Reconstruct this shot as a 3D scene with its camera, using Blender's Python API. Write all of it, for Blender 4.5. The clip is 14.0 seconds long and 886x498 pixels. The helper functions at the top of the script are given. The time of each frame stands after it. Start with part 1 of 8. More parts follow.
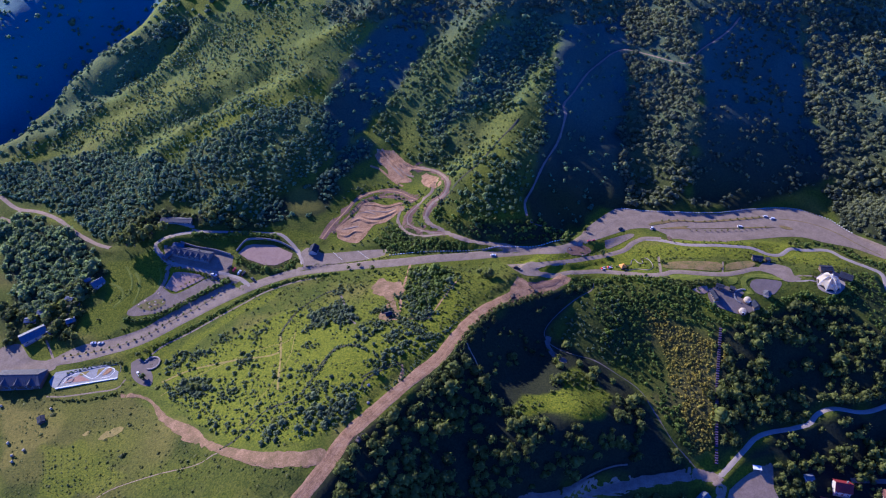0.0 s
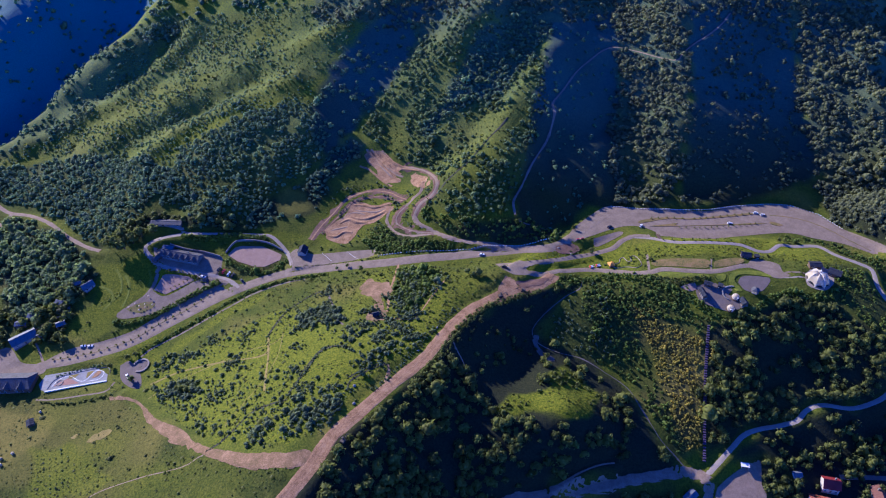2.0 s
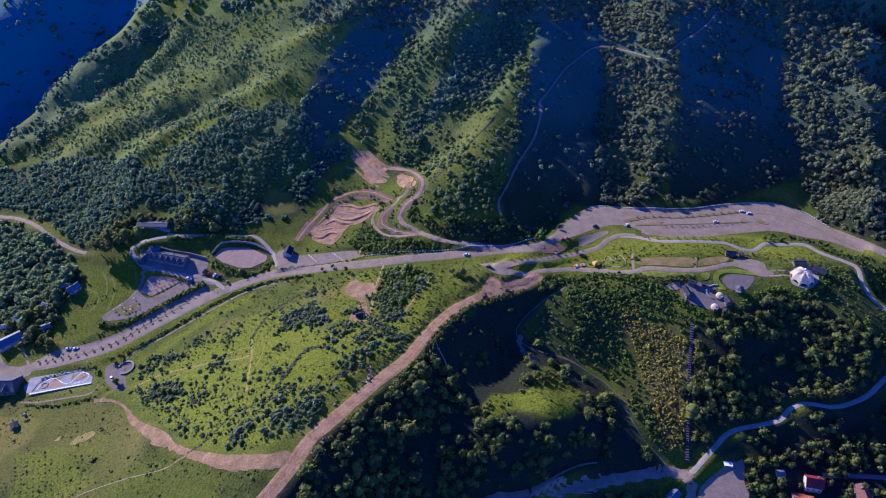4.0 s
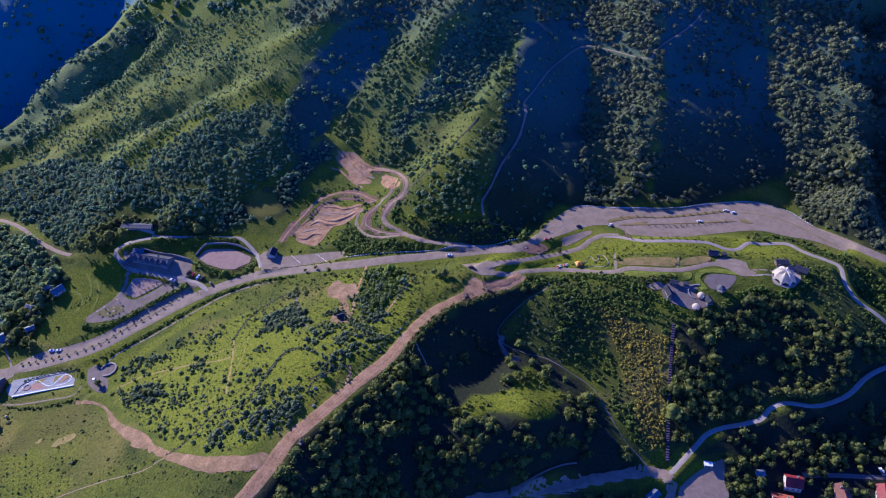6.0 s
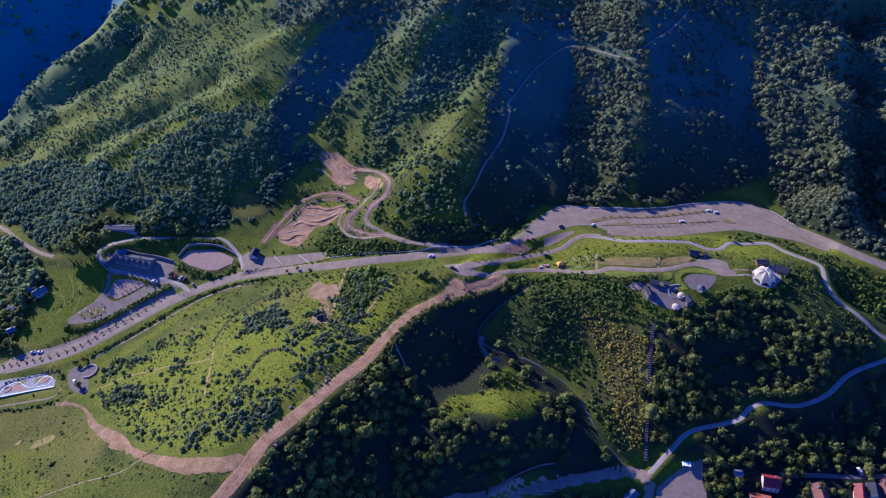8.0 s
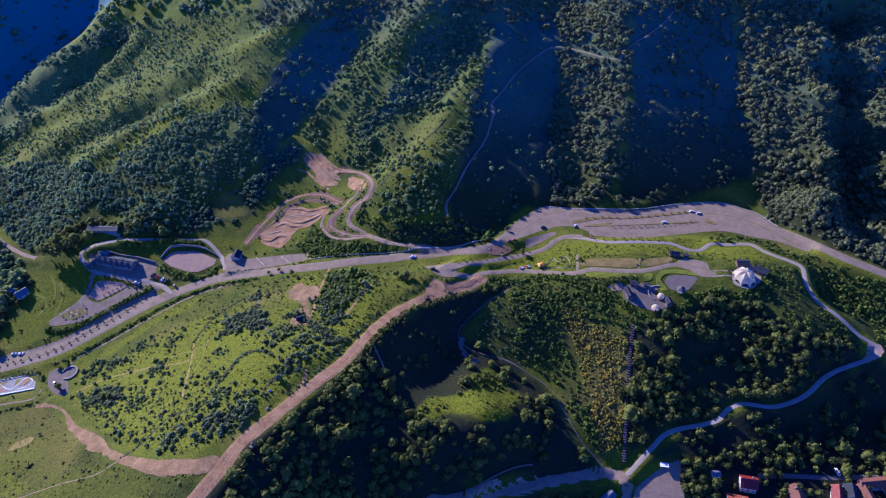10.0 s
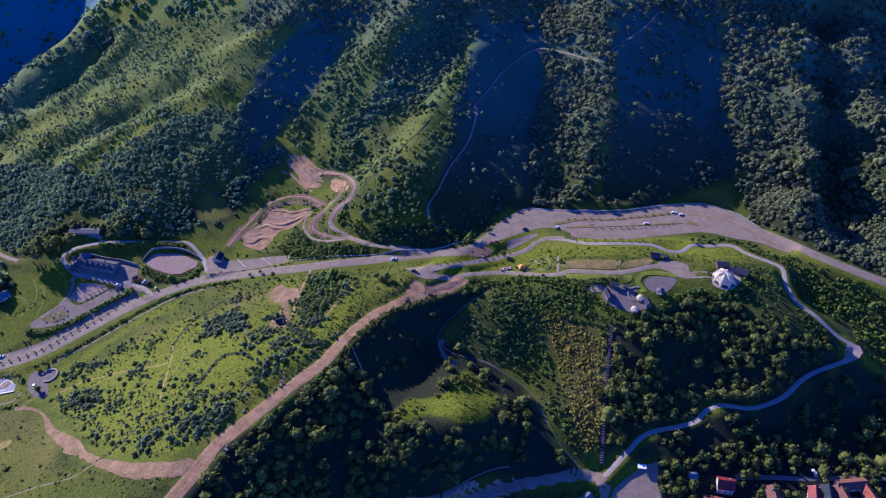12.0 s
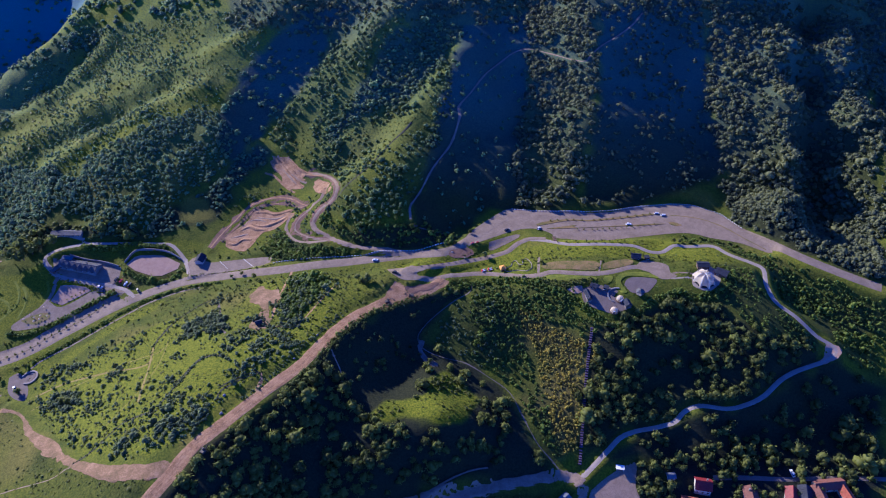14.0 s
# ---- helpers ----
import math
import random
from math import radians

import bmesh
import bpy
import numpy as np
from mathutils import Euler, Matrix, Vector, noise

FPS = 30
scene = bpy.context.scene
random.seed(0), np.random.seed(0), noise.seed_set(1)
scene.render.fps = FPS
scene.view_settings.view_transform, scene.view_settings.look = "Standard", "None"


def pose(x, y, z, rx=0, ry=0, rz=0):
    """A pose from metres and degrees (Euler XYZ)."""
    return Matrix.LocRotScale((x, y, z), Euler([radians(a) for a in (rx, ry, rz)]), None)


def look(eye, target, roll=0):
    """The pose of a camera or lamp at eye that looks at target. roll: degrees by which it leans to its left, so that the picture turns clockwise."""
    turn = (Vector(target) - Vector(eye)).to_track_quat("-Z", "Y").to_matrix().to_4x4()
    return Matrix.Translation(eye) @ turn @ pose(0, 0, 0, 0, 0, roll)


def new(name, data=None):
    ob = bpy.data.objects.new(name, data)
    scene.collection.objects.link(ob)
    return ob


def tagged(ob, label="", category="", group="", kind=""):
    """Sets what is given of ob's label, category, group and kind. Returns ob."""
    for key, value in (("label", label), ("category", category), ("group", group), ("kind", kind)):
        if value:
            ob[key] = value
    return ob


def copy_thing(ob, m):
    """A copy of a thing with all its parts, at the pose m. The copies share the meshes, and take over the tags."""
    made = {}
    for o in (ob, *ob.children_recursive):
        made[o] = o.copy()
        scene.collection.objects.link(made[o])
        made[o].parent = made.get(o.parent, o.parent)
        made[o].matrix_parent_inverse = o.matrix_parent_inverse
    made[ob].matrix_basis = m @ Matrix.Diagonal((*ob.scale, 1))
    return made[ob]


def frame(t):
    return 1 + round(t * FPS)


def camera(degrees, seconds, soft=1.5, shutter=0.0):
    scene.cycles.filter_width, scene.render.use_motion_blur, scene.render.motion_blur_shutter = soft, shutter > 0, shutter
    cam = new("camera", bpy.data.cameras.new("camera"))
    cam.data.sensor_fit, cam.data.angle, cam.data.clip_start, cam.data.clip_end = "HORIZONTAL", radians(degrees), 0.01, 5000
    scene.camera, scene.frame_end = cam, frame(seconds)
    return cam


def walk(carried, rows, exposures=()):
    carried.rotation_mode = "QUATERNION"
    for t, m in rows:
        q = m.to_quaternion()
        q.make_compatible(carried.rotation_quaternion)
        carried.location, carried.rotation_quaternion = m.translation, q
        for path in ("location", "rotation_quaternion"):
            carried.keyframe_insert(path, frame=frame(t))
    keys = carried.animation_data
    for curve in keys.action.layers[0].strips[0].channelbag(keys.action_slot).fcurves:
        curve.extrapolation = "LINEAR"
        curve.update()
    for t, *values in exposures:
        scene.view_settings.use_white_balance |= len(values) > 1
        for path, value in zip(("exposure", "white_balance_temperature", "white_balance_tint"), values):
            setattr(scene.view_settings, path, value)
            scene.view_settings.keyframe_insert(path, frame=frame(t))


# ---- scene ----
cam = camera(66.0, 14.0, soft=1.1)
walk(cam, [
    (0.0, look((-45.89, -1.79, 353.04), (-53.15, 370.67, 19.55), -1.05)),
    (0.5, look((-42.99, -1.67, 352.99), (-51.09, 370.66, 19.37), -1.29)),
    (1.0, look((-40.04, -1.58, 352.95), (-48.90, 370.65, 19.24), -1.52)),
    (1.5, look((-37.00, -1.47, 352.95), (-46.48, 370.69, 19.18), -1.72)),
    (2.0, look((-33.87, -1.32, 352.90), (-43.89, 370.78, 19.06), -1.90)),
    (2.5, look((-30.68, -1.14, 352.84), (-41.17, 370.89, 18.95), -2.05)),
    (3.0, look((-27.42, -0.99, 352.81), (-38.23, 370.96, 18.83), -2.17)),
    (5.5, look((-10.50, -0.32, 352.95), (-22.20, 371.41, 18.77), -2.59)),
    (6.5, look((-3.50, -0.09, 352.97), (-15.25, 371.55, 18.68), -2.68)),
    (7.5, look((3.42, 0.14, 353.02), (-8.15, 371.71, 18.65), -2.72)),
    (8.0, look((6.87, 0.26, 353.03), (-4.53, 371.78, 18.61), -2.73)),
    (10.5, look((24.08, 0.95, 353.19), (13.40, 372.50, 18.77), -2.75)),
    (11.5, look((31.02, 1.20, 353.36), (20.73, 372.92, 19.11), -2.77)),
    (12.5, look((37.97, 1.42, 353.54), (28.19, 373.26, 19.43), -2.76)),
    (13.5, look((44.61, 1.66, 353.63), (35.35, 373.48, 19.47), -2.77)),
    (14.0, look((47.79, 1.77, 353.69), (38.82, 373.57, 19.50), -2.78)),
], exposures=[(0.0, 0.94, 4200, 30), (14.0, 0.94, 4200, 30)])

# ---- sky and sun ----
SUN_AZ, SUN_EL = -48.0, 24.0  # degrees: east of the view's north, above the horizon
sky_world = bpy.data.worlds.new("sky")
scene.world = sky_world
sky_world.use_nodes = True
_nt = sky_world.node_tree
_nt.nodes.clear()
_sky = _nt.nodes.new("ShaderNodeTexSky")
_sky.sky_type, _sky.sun_disc = "NISHITA", False
_sky.sun_elevation, _sky.sun_rotation = radians(SUN_EL), radians(SUN_AZ)
_sky.altitude = 3000
_sky.air_density, _sky.dust_density, _sky.ozone_density = 1.0, 0.0, 10.0
_bg = _nt.nodes.new("ShaderNodeBackground")
_bg.inputs["Strength"].default_value = 0.105
_wo = _nt.nodes.new("ShaderNodeOutputWorld")
_deep = _nt.nodes.new("ShaderNodeHueSaturation")  # the deep clear blue of mountain air
_deep.inputs["Hue"].default_value = 0.514
_deep.inputs["Saturation"].default_value = 1.0
_nt.links.new(_sky.outputs[0], _deep.inputs["Color"])
_nt.links.new(_deep.outputs[0], _bg.inputs["Color"])
_nt.links.new(_bg.outputs[0], _wo.inputs["Surface"])
_lamp = bpy.data.lights.new("sun", "SUN")
_lamp.energy, _lamp.angle, _lamp.color = 5.0, radians(0.6), (1.0, 0.745, 0.37)
_to_sun = Vector((math.sin(radians(SUN_AZ)) * math.cos(radians(SUN_EL)), math.cos(radians(SUN_AZ)) * math.cos(radians(SUN_EL)), math.sin(radians(SUN_EL))))
sun = new("sun", _lamp)
sun.matrix_world = look(_to_sun * 900, (0, 0, 0))
# ---- lie of the land: crest, gully and road grade lines, joined by a smooth sheet ----
KNOTS = []


def lie(*line):
    KNOTS.extend(line)


lie((-373, 742, 53), (-399, 702, 36), (-428, 682, 21), (-455, 645, 4), (-475, 603, -10), (-496, 570, -17))  # far spur crest
lie((-396, 754, 28), (-439, 707, -2), (-473, 653, -24), (-490, 616, -36), (-501, 593, -42))  # deep side valley
lie((405, 661, 42), (382, 586, 16), (367, 524, -8), (355, 475, -28))  # gully
lie((-107, 511, 8), (-76, 492, 6), (-48, 468, 12), (-115, 477, -1), (-131, 435, -11))  # bike park
lie((94, 251, -38), (112, 229, -49))  # mouth of the bowl
lie((8, 205, -42), (34, 215, -46), (52, 218, -47), (71, 223, -48), (87, 226, -49), (-40, 195, -26))  # valley track
lie((12, 429, 12), (55, 450, 2), (122, 453, -9), (172, 451, -10))  # foot of the spurs
lie((90, 560, 30), (112, 610, 47))  # head of the gully
lie((-279, 708, 61), (-305, 687, 43), (-331, 658, 27), (-357, 632, 12), (-369, 613, 7), (-393, 610, 3), (-406, 593, -3), (-443, 591, -10))  # slope above the long crest
lie((-222, 695, 70), (-241, 676, 58), (-235, 656, 52), (-265, 653, 42), (-295, 644, 32), (-343, 702, 44))  # upper grassy slope
lie((-124, 672, 80), (-146, 664, 72), (-183, 679, 73), (-180, 652, 62), (-212, 628, 51), (-245, 616, 39), (-280, 606, 28), (-311, 588, 20), (-342, 574, 10), (-361, 562, 6))  # long grassy crest
lie((-202, 599, 43), (-228, 589, 34), (-262, 582, 23), (-300, 590, 20), (-318, 572, 14))  # hollow between the crests
lie((-145, 629, 62), (-163, 613, 56), (-187, 577, 41), (-213, 569, 33), (-243, 554, 28), (-281, 558, 15), (-317, 547, 8), (-363, 526, -8))  # second grassy crest
lie((-116, 645, 64), (-147, 551, 29), (-176, 540, 31), (-201, 530, 26), (-222, 531, 26), (-230, 515, 18), (-233, 501, 11), (-260, 507, 13), (-288, 526, 8))  # slope under the second crest
lie((-150, 530, 24), (-190, 521, 22), (-158, 518, 20), (-182, 501, 14), (-170, 501, 13), (-206, 487, 7), (-234, 477, 2), (-289, 495, 4), (-306, 482, 1))  # face of the second crest
lie((-155, 486, 6), (-164, 470, -1), (-184, 467, -4), (-207, 466, -2), (-258, 472, 1), (-266, 459, -8))  # foot of the second crest
lie((-398, 515, -13), (-359, 469, -18))  # lower wood
lie((-72, 644, 61), (-93, 608, 44), (-113, 569, 29), (-122, 550, 23), (-131, 539, 18))  # great gully
lie((-38, 654, 72), (-38, 616, 61), (-49, 601, 51), (-65, 603, 45), (-81, 586, 37), (-91, 556, 24), (-100, 534, 14))  # shoulder of the middle spur
lie((18, 639, 76), (-16, 618, 65), (-27, 589, 51), (-59, 565, 36), (-38, 554, 35), (-69, 536, 23), (-48, 527, 23), (-72, 507, 13))  # back of the middle spur
lie((27, 601, 54), (-6, 578, 44), (-22, 543, 29), (-17, 510, 20), (-47, 498, 11))  # hollow in the middle spur
lie((54, 625, 66), (48, 594, 52), (36, 566, 44), (25, 555, 39), (9, 538, 32), (7, 502, 29), (-8, 495, 25), (-22, 477, 21), (-22, 445, 20))  # crest of the middle spur
lie((64, 604, 58), (53, 527, 32), (27, 492, 25), (41, 492, 19), (6, 462, 24), (1, 440, 17), (20, 450, 9))  # outer edge of the middle spur
lie((55, 514, 21), (93, 512, 16), (59, 470, 10), (88, 465, 0))  # gully east of the middle spur
lie((136, 622, 51), (126, 573, 30), (114, 518, 10), (121, 496, 1), (108, 467, -8))  # west edge of the wooded spur
lie((150, 646, 63), (139, 594, 42), (128, 549, 20), (143, 510, 8), (142, 470, -6))  # wooded spur
lie((180, 636, 66), (167, 575, 39), (149, 557, 26), (159, 526, 21))  # crest of the wooded spur
lie((186, 596, 50), (182, 546, 31), (198, 516, 14), (186, 502, 7), (173, 481, -2))  # east edge of the wooded spur
lie((217, 565, 31), (215, 531, 22), (222, 512, 10), (212, 486, -2), (194, 464, -9))  # shaded flank
lie((253, 578, 29), (244, 542, 19), (250, 516, 7), (255, 473, -12))  # bottom of the shaded flank
lie((293, 637, 51), (305, 593, 31), (285, 571, 20), (280, 526, 0))  # gully under the next spur
lie((315, 644, 58), (328, 606, 41), (320, 556, 21), (300, 536, 10), (299, 519, 4), (298, 491, -8))  # next wooded spur
lie((352, 624, 54), (347, 599, 44), (347, 566, 31), (322, 525, 10), (309, 478, -11), (306, 469, -15))  # crest of the next spur
lie((347, 538, 19), (332, 511, 7), (334, 486, -5), (329, 465, -14))  # east edge of the next spur
lie((-18, 307, -5), (-32, 281, -3), (-46, 255, -3), (-72, 245, 0), (-89, 223, 4))  # bowl side under the dirt road
lie((31, 330, -17), (1, 289, -19), (-32, 260, -7), (-25, 243, -13), (-64, 222, -8))  # bowl side
lie((-45, 225, -13), (-60, 206, -12), (-11, 233, -14), (17, 228, -19))  # bowl foot
lie((14, 308, -21), (61, 309, -25), (88, 294, -32))  # bowl floor
lie((5, 283, -20), (27, 282, -18), (23, 270, -17), (-3, 253, -10), (14, 252, -13), (36, 254, -13))  # clearing spur
lie((46, 280, -26), (58, 271, -27), (66, 283, -30), (71, 266, -32))  # back of the clearing spur
lie((45, 240, -21), (76, 245, -36))  # wood below the clearing
lie((72, 344, -10), (55, 332, -15), (110, 328, -13), (86, 321, -21), (127, 310, -17), (112, 283, -31), (123, 260, -37))  # yellow slope
lie((186, 317, -11), (226, 321, -11), (155, 298, -18), (239, 303, -15))  # plateau flank
lie((171, 279, -29), (212, 291, -28), (246, 280, -28), (187, 260, -42))  # lower flank
lie((-169, 535, 32), (-195, 492, 15), (-221, 462, 2), (-251, 443, -5))  # nose of the second crest
lie((-504, 792, 68), (-524, 736, 48), (-535, 672, 32))  # far ridge
lie((-565, 808, 62), (-569, 754, 47))  # far ridge
lie((-224, 588, 32), (-273, 572, 15), (-343, 555, 1), (-423, 540, -14))  # hollow between the crests
lie((-1, 648, 85), (-46, 597, 51), (-78, 560, 31), (-103, 523, 15))  # shoulder of the middle spur
lie((136, 671, 64), (113, 606, 41), (100, 535, 10), (68, 463, -6), (50, 427, -10))  # gully east of the middle spur
lie((389, 677, 83), (372, 607, 60), (356, 541, 38), (337, 486, 15), (328, 444, 5))  # next wooded spur
lie((442, 673, 62), (432, 628, 50), (407, 582, 33), (412, 530, 20), (395, 470, -4))  # last spur
lie((456, 633, 40), (435, 564, 14))  # gully behind the last spur
lie((370, 645, 54), (366, 610, 47), (362, 560, 27), (355, 522, 9))  # lee side of the next spur
lie((340, 439, -25), (352, 448, -27))  # bank above the valley road
lie((288, 353, -22), (302, 340, -26), (325, 332, -31), (343, 320, -35))  # hollow e
lie((-369, 305, -45), (-336, 318, -43), (-288, 329, -38), (-251, 351, -34), (-211, 373, -26), (-172, 389, -21), (-136, 389, -15), (-82, 388, -8), (-34, 385, -8), (10, 387, -8), (47, 399, -3), (72, 418, -6), (98, 435, -7), (141, 441, -7), (190, 446, -9), (245, 455, -22), (278, 441, -23), (296, 407, -15))  # main road
lie((281, 423, -19), (308, 391, -13), (336, 372, -15), (364, 356, -19))  # main road e
lie((-4, 371, -1), (22, 380, 0), (58, 386, -8), (87, 400, -7), (124, 408, -5), (165, 399, -2), (205, 395, -7), (245, 403, -12), (268, 386, -11))  # upper road
lie((265, 381, -10), (275, 361, -10), (288, 337, -16), (303, 318, -22), (308, 304, -27), (291, 293, -28), (260, 281, -29))  # upper road e
lie((246, 274, -31), (218, 266, -33), (195, 264, -32), (172, 256, -36), (149, 250, -40), (132, 236, -47), (117, 226, -50))  # lower road
lie((34, 368, -5), (82, 373, -7), (112, 363, -1), (153, 361, 2), (186, 361, 1), (220, 353, 1))  # terrace
lie((-127, 187, 6), (-117, 203, 9), (-98, 234, 7), (-68, 266, 5), (-47, 294, 3), (-27, 323, -1), (3, 348, -4), (34, 365, -5))  # dirt road
lie((-88, 233, 5), (-61, 257, 4), (-47, 279, 4), (-35, 306, 1), (-15, 325, -4), (11, 341, -6), (37, 357, -8))  # bowl edge
lie((94, 251, -38), (112, 229, -49))  # gully bowl low
lie((198, 221, -52), (235, 227, -50), (270, 223, -52), (308, 221, -53))  # low e
lie((239, 258, -46), (279, 266, -46), (325, 277, -46))  # low e2
lie((-257, 313, -38), (-213, 326, -27), (-172, 339, -18), (-129, 342, -9), (-89, 355, -5), (-51, 371, -3))  # meadow
lie((-230, 282, -30), (-180, 284, -14), (-136, 283, -1), (-100, 298, 4), (-70, 321, 1))  # meadow2
lie((-175, 236, -7), (-144, 245, 2), (-111, 259, 6), (-83, 282, 7))  # meadow3
lie((-357, 279, -45), (-319, 268, -42), (-275, 260, -37), (-227, 239, -25), (-175, 219, -6), (-143, 202, 5))  # field
lie((-325, 217, -41), (-287, 218, -36), (-246, 210, -28), (-197, 206, -14), (-154, 191, 0))  # field2
lie((-394, 361, -41), (-362, 349, -40), (-340, 378, -32), (-393, 404, -33))  # left village
lie((-454, 488, -23), (-418, 468, -23), (-379, 450, -21), (-346, 426, -22))  # left road
lie((-416, 436, -29), (-366, 413, -28), (-327, 398, -27))  # left wood
lie((-405, 491, -16), (-339, 455, -14), (-286, 447, -8), (-236, 436, -12), (-179, 439, -11))  # toe
lie((-279, 416, -19), (-245, 408, -21), (-213, 409, -19), (-175, 403, -20), (-268, 385, -28), (-237, 389, -25))  # building terraces
lie((-12, 563, 39), (-31, 515, 21))  # hollow in the middle spur
lie((12, 429, 13), (1, 450, 20), (55, 473, 10))  # foot of the middle spur

_K = np.array(KNOTS, float)
_KX = _K[:, :2] / 100.0


def _plate(q):
    d2 = ((q[:, None, :] - _KX[None]) ** 2).sum(-1)
    return 0.5 * d2 * np.log(d2 + 1e-12)


_n = len(_K)
_A = np.zeros((_n + 3, _n + 3))
_A[:_n, :_n] = _plate(_KX) + 0.004 * np.eye(_n)
_A[:_n, _n], _A[:_n, _n + 1:] = 1, _KX
_A[_n:, :_n] = _A[:_n, _n:].T
_W = np.linalg.solve(_A, np.r_[_K[:, 2], 0, 0, 0])


def lattice(x, y, seed=0):
    """Smooth value noise, 0 to 1, with one cell per unit."""
    ix, iy = np.floor(x), np.floor(y)
    fx, fy = x - ix, y - iy
    fx, fy = fx * fx * (3 - 2 * fx), fy * fy * (3 - 2 * fy)

    def cell(i, j):
        s = np.sin(i * 127.1 + j * 311.7 + seed * 74.7) * 43758.5453
        return s - np.floor(s)

    a, b = cell(ix, iy), cell(ix + 1, iy)
    c, d = cell(ix, iy + 1), cell(ix + 1, iy + 1)
    return (a * (1 - fx) + b * fx) * (1 - fy) + (c * (1 - fx) + d * fx) * fy


FOLDS = [  # narrow ridges and hollows on the mountain side: line, height, half width
    ([(-455, 566), (-417, 597), (-385, 613), (-364, 634), (-336, 664), (-314, 697)], 5.0, 15.0),
    ([(-438, 621), (-398, 631), (-362, 656), (-333, 695)], -5.0, 15.0),
    ([(-183, 629), (-145, 646), (-109, 673)], 4.0, 15.0),
    ([(-319, 517), (-294, 544), (-270, 560), (-242, 568), (-216, 578), (-191, 584)], 6.0, 14.0),
    ([(-321, 560), (-287, 579), (-258, 585), (-227, 606)], -4.0, 14.0),
    ([(-226, 501), (-239, 485), (-247, 455)], 2.0, 14.0),
    ([(-4, 648), (-27, 633), (-54, 615), (-76, 593), (-94, 563), (-111, 534)], 3.5, 15.0),
    ([(34, 637), (-5, 607), (-32, 573), (-50, 535)], -1.5, 18.0),
    ([(61, 604), (41, 575), (19, 542), (-7, 505), (-36, 460)], 4.0, 15.0),
    ([(187, 667), (181, 599), (173, 550), (160, 508), (141, 466)], 3.5, 18.0),
    ([(318, 656), (317, 599), (304, 549)], 2.5, 15.0),
    ([(372, 660), (360, 600), (346, 540), (333, 480)], 4.5, 14.0),
    ([(408, 676), (387, 602), (373, 541), (367, 500)], -6.0, 14.0),
    ([(441, 676), (423, 603), (410, 541), (398, 490)], 6.0, 15.0),
]


def fold(x, y):
    """Height that the narrow ridges and hollows add to the smooth land."""
    z = np.zeros(len(x))
    for line, tall, wide in FOLDS:
        p = np.array(line, float)
        best = np.full(len(x), 1e9)
        for a, b in zip(p, p[1:]):
            d = b - a
            t = np.clip(((x - a[0]) * d[0] + (y - a[1]) * d[1]) / (d @ d), 0, 1)
            best = np.minimum(best, np.hypot(x - a[0] - t * d[0], y - a[1] - t * d[1]))
        z += tall * np.exp(-np.minimum((best / wide) ** 2, 30))
    return z


def sheet(x, y):
    """Height of the open land, before roads and terraces are graded into it."""
    x, y = np.atleast_1d(np.asarray(x, float)), np.atleast_1d(np.asarray(y, float))
    xc, yc = np.clip(x, -620, 500), np.clip(y, 180, 800)
    z = np.empty(len(x))
    for k in range(0, len(x), 20000):
        q = np.stack([xc[k:k + 20000], yc[k:k + 20000]], 1) / 100.0
        z[k:k + 20000] = _plate(q) @ _W[:_n] + _W[_n] + q @ _W[_n + 1:]
    north, south = np.maximum(y - 800, 0), np.maximum(180 - y, 0)
    side = np.maximum(np.abs(x) - 600, 0)
    z += 0.42 * np.minimum(north, 420) - 0.06 * np.minimum(south, 300)
    z += 24 * (lattice(x / 130.0, y / 260.0, 3) - 0.5) * np.clip((north + side) / 120.0, 0, 1)
    z += fold(x, y)
    rough = np.clip((y - 420) / 80.0, 0.15, 1)
    z += rough * (1.8 * (lattice(x / 26.0, y / 34.0, 1) - 0.5) + 1.0 * (lattice(x / 9.0, y / 11.0, 2) - 0.5))
    return z
# ---- plan: centre lines and outlines, in metres ----
MAIN_ROAD = [(-374.7, 303), (-354.9, 310.9), (-336.8, 318.7), (-288.3, 329.6), (-251.1, 352.3), (-210.8, 374.2), (-172.3, 388), (-135.7, 388.4), (-81.8, 386.9), (-33.4, 391.2), (10.9, 394.6), (36.9, 394), (56.8, 407), (75.2, 425.1), (95.1, 443), (118.9, 446.2), (170, 443), (207.5, 452.9), (231.8, 456.7), (250.3, 457), (269.9, 443.3), (282.3, 426.3), (309, 392.9), (335.9, 372.6), (363.5, 356.5)]
BIG_LOT = [(52, 399.9), (58.2, 415.7), (65.3, 425.4), (83.8, 444.7), (94.5, 452.1), (110.5, 450.9), (141.9, 444.4), (170.2, 444.2), (233.5, 460.8), (251.6, 459.7), (271.9, 447), (283.4, 423.1), (296.7, 402), (293.8, 395.7), (275.9, 407.7), (255.1, 414.2), (233.5, 420.8), (192.1, 414.4), (164.8, 409.7), (129.1, 412.3), (126.5, 417.4), (115.3, 424.3), (102.9, 424.1), (88.9, 418.3), (68.5, 407.1)]
MEDIAN = [(114.8, 430.3), (121.2, 434), (140.8, 438.1), (163.6, 437.9), (212.3, 447.2), (213.7, 445.4), (188.6, 440.3), (163.1, 436.1), (142.6, 436.1), (122.8, 430.6), (116.4, 428.8)]
ISLAND_A = [(128.7, 426.3), (148, 430.1), (147.9, 426.4), (213.2, 433.2), (212.6, 431.5), (128.3, 424.7)]
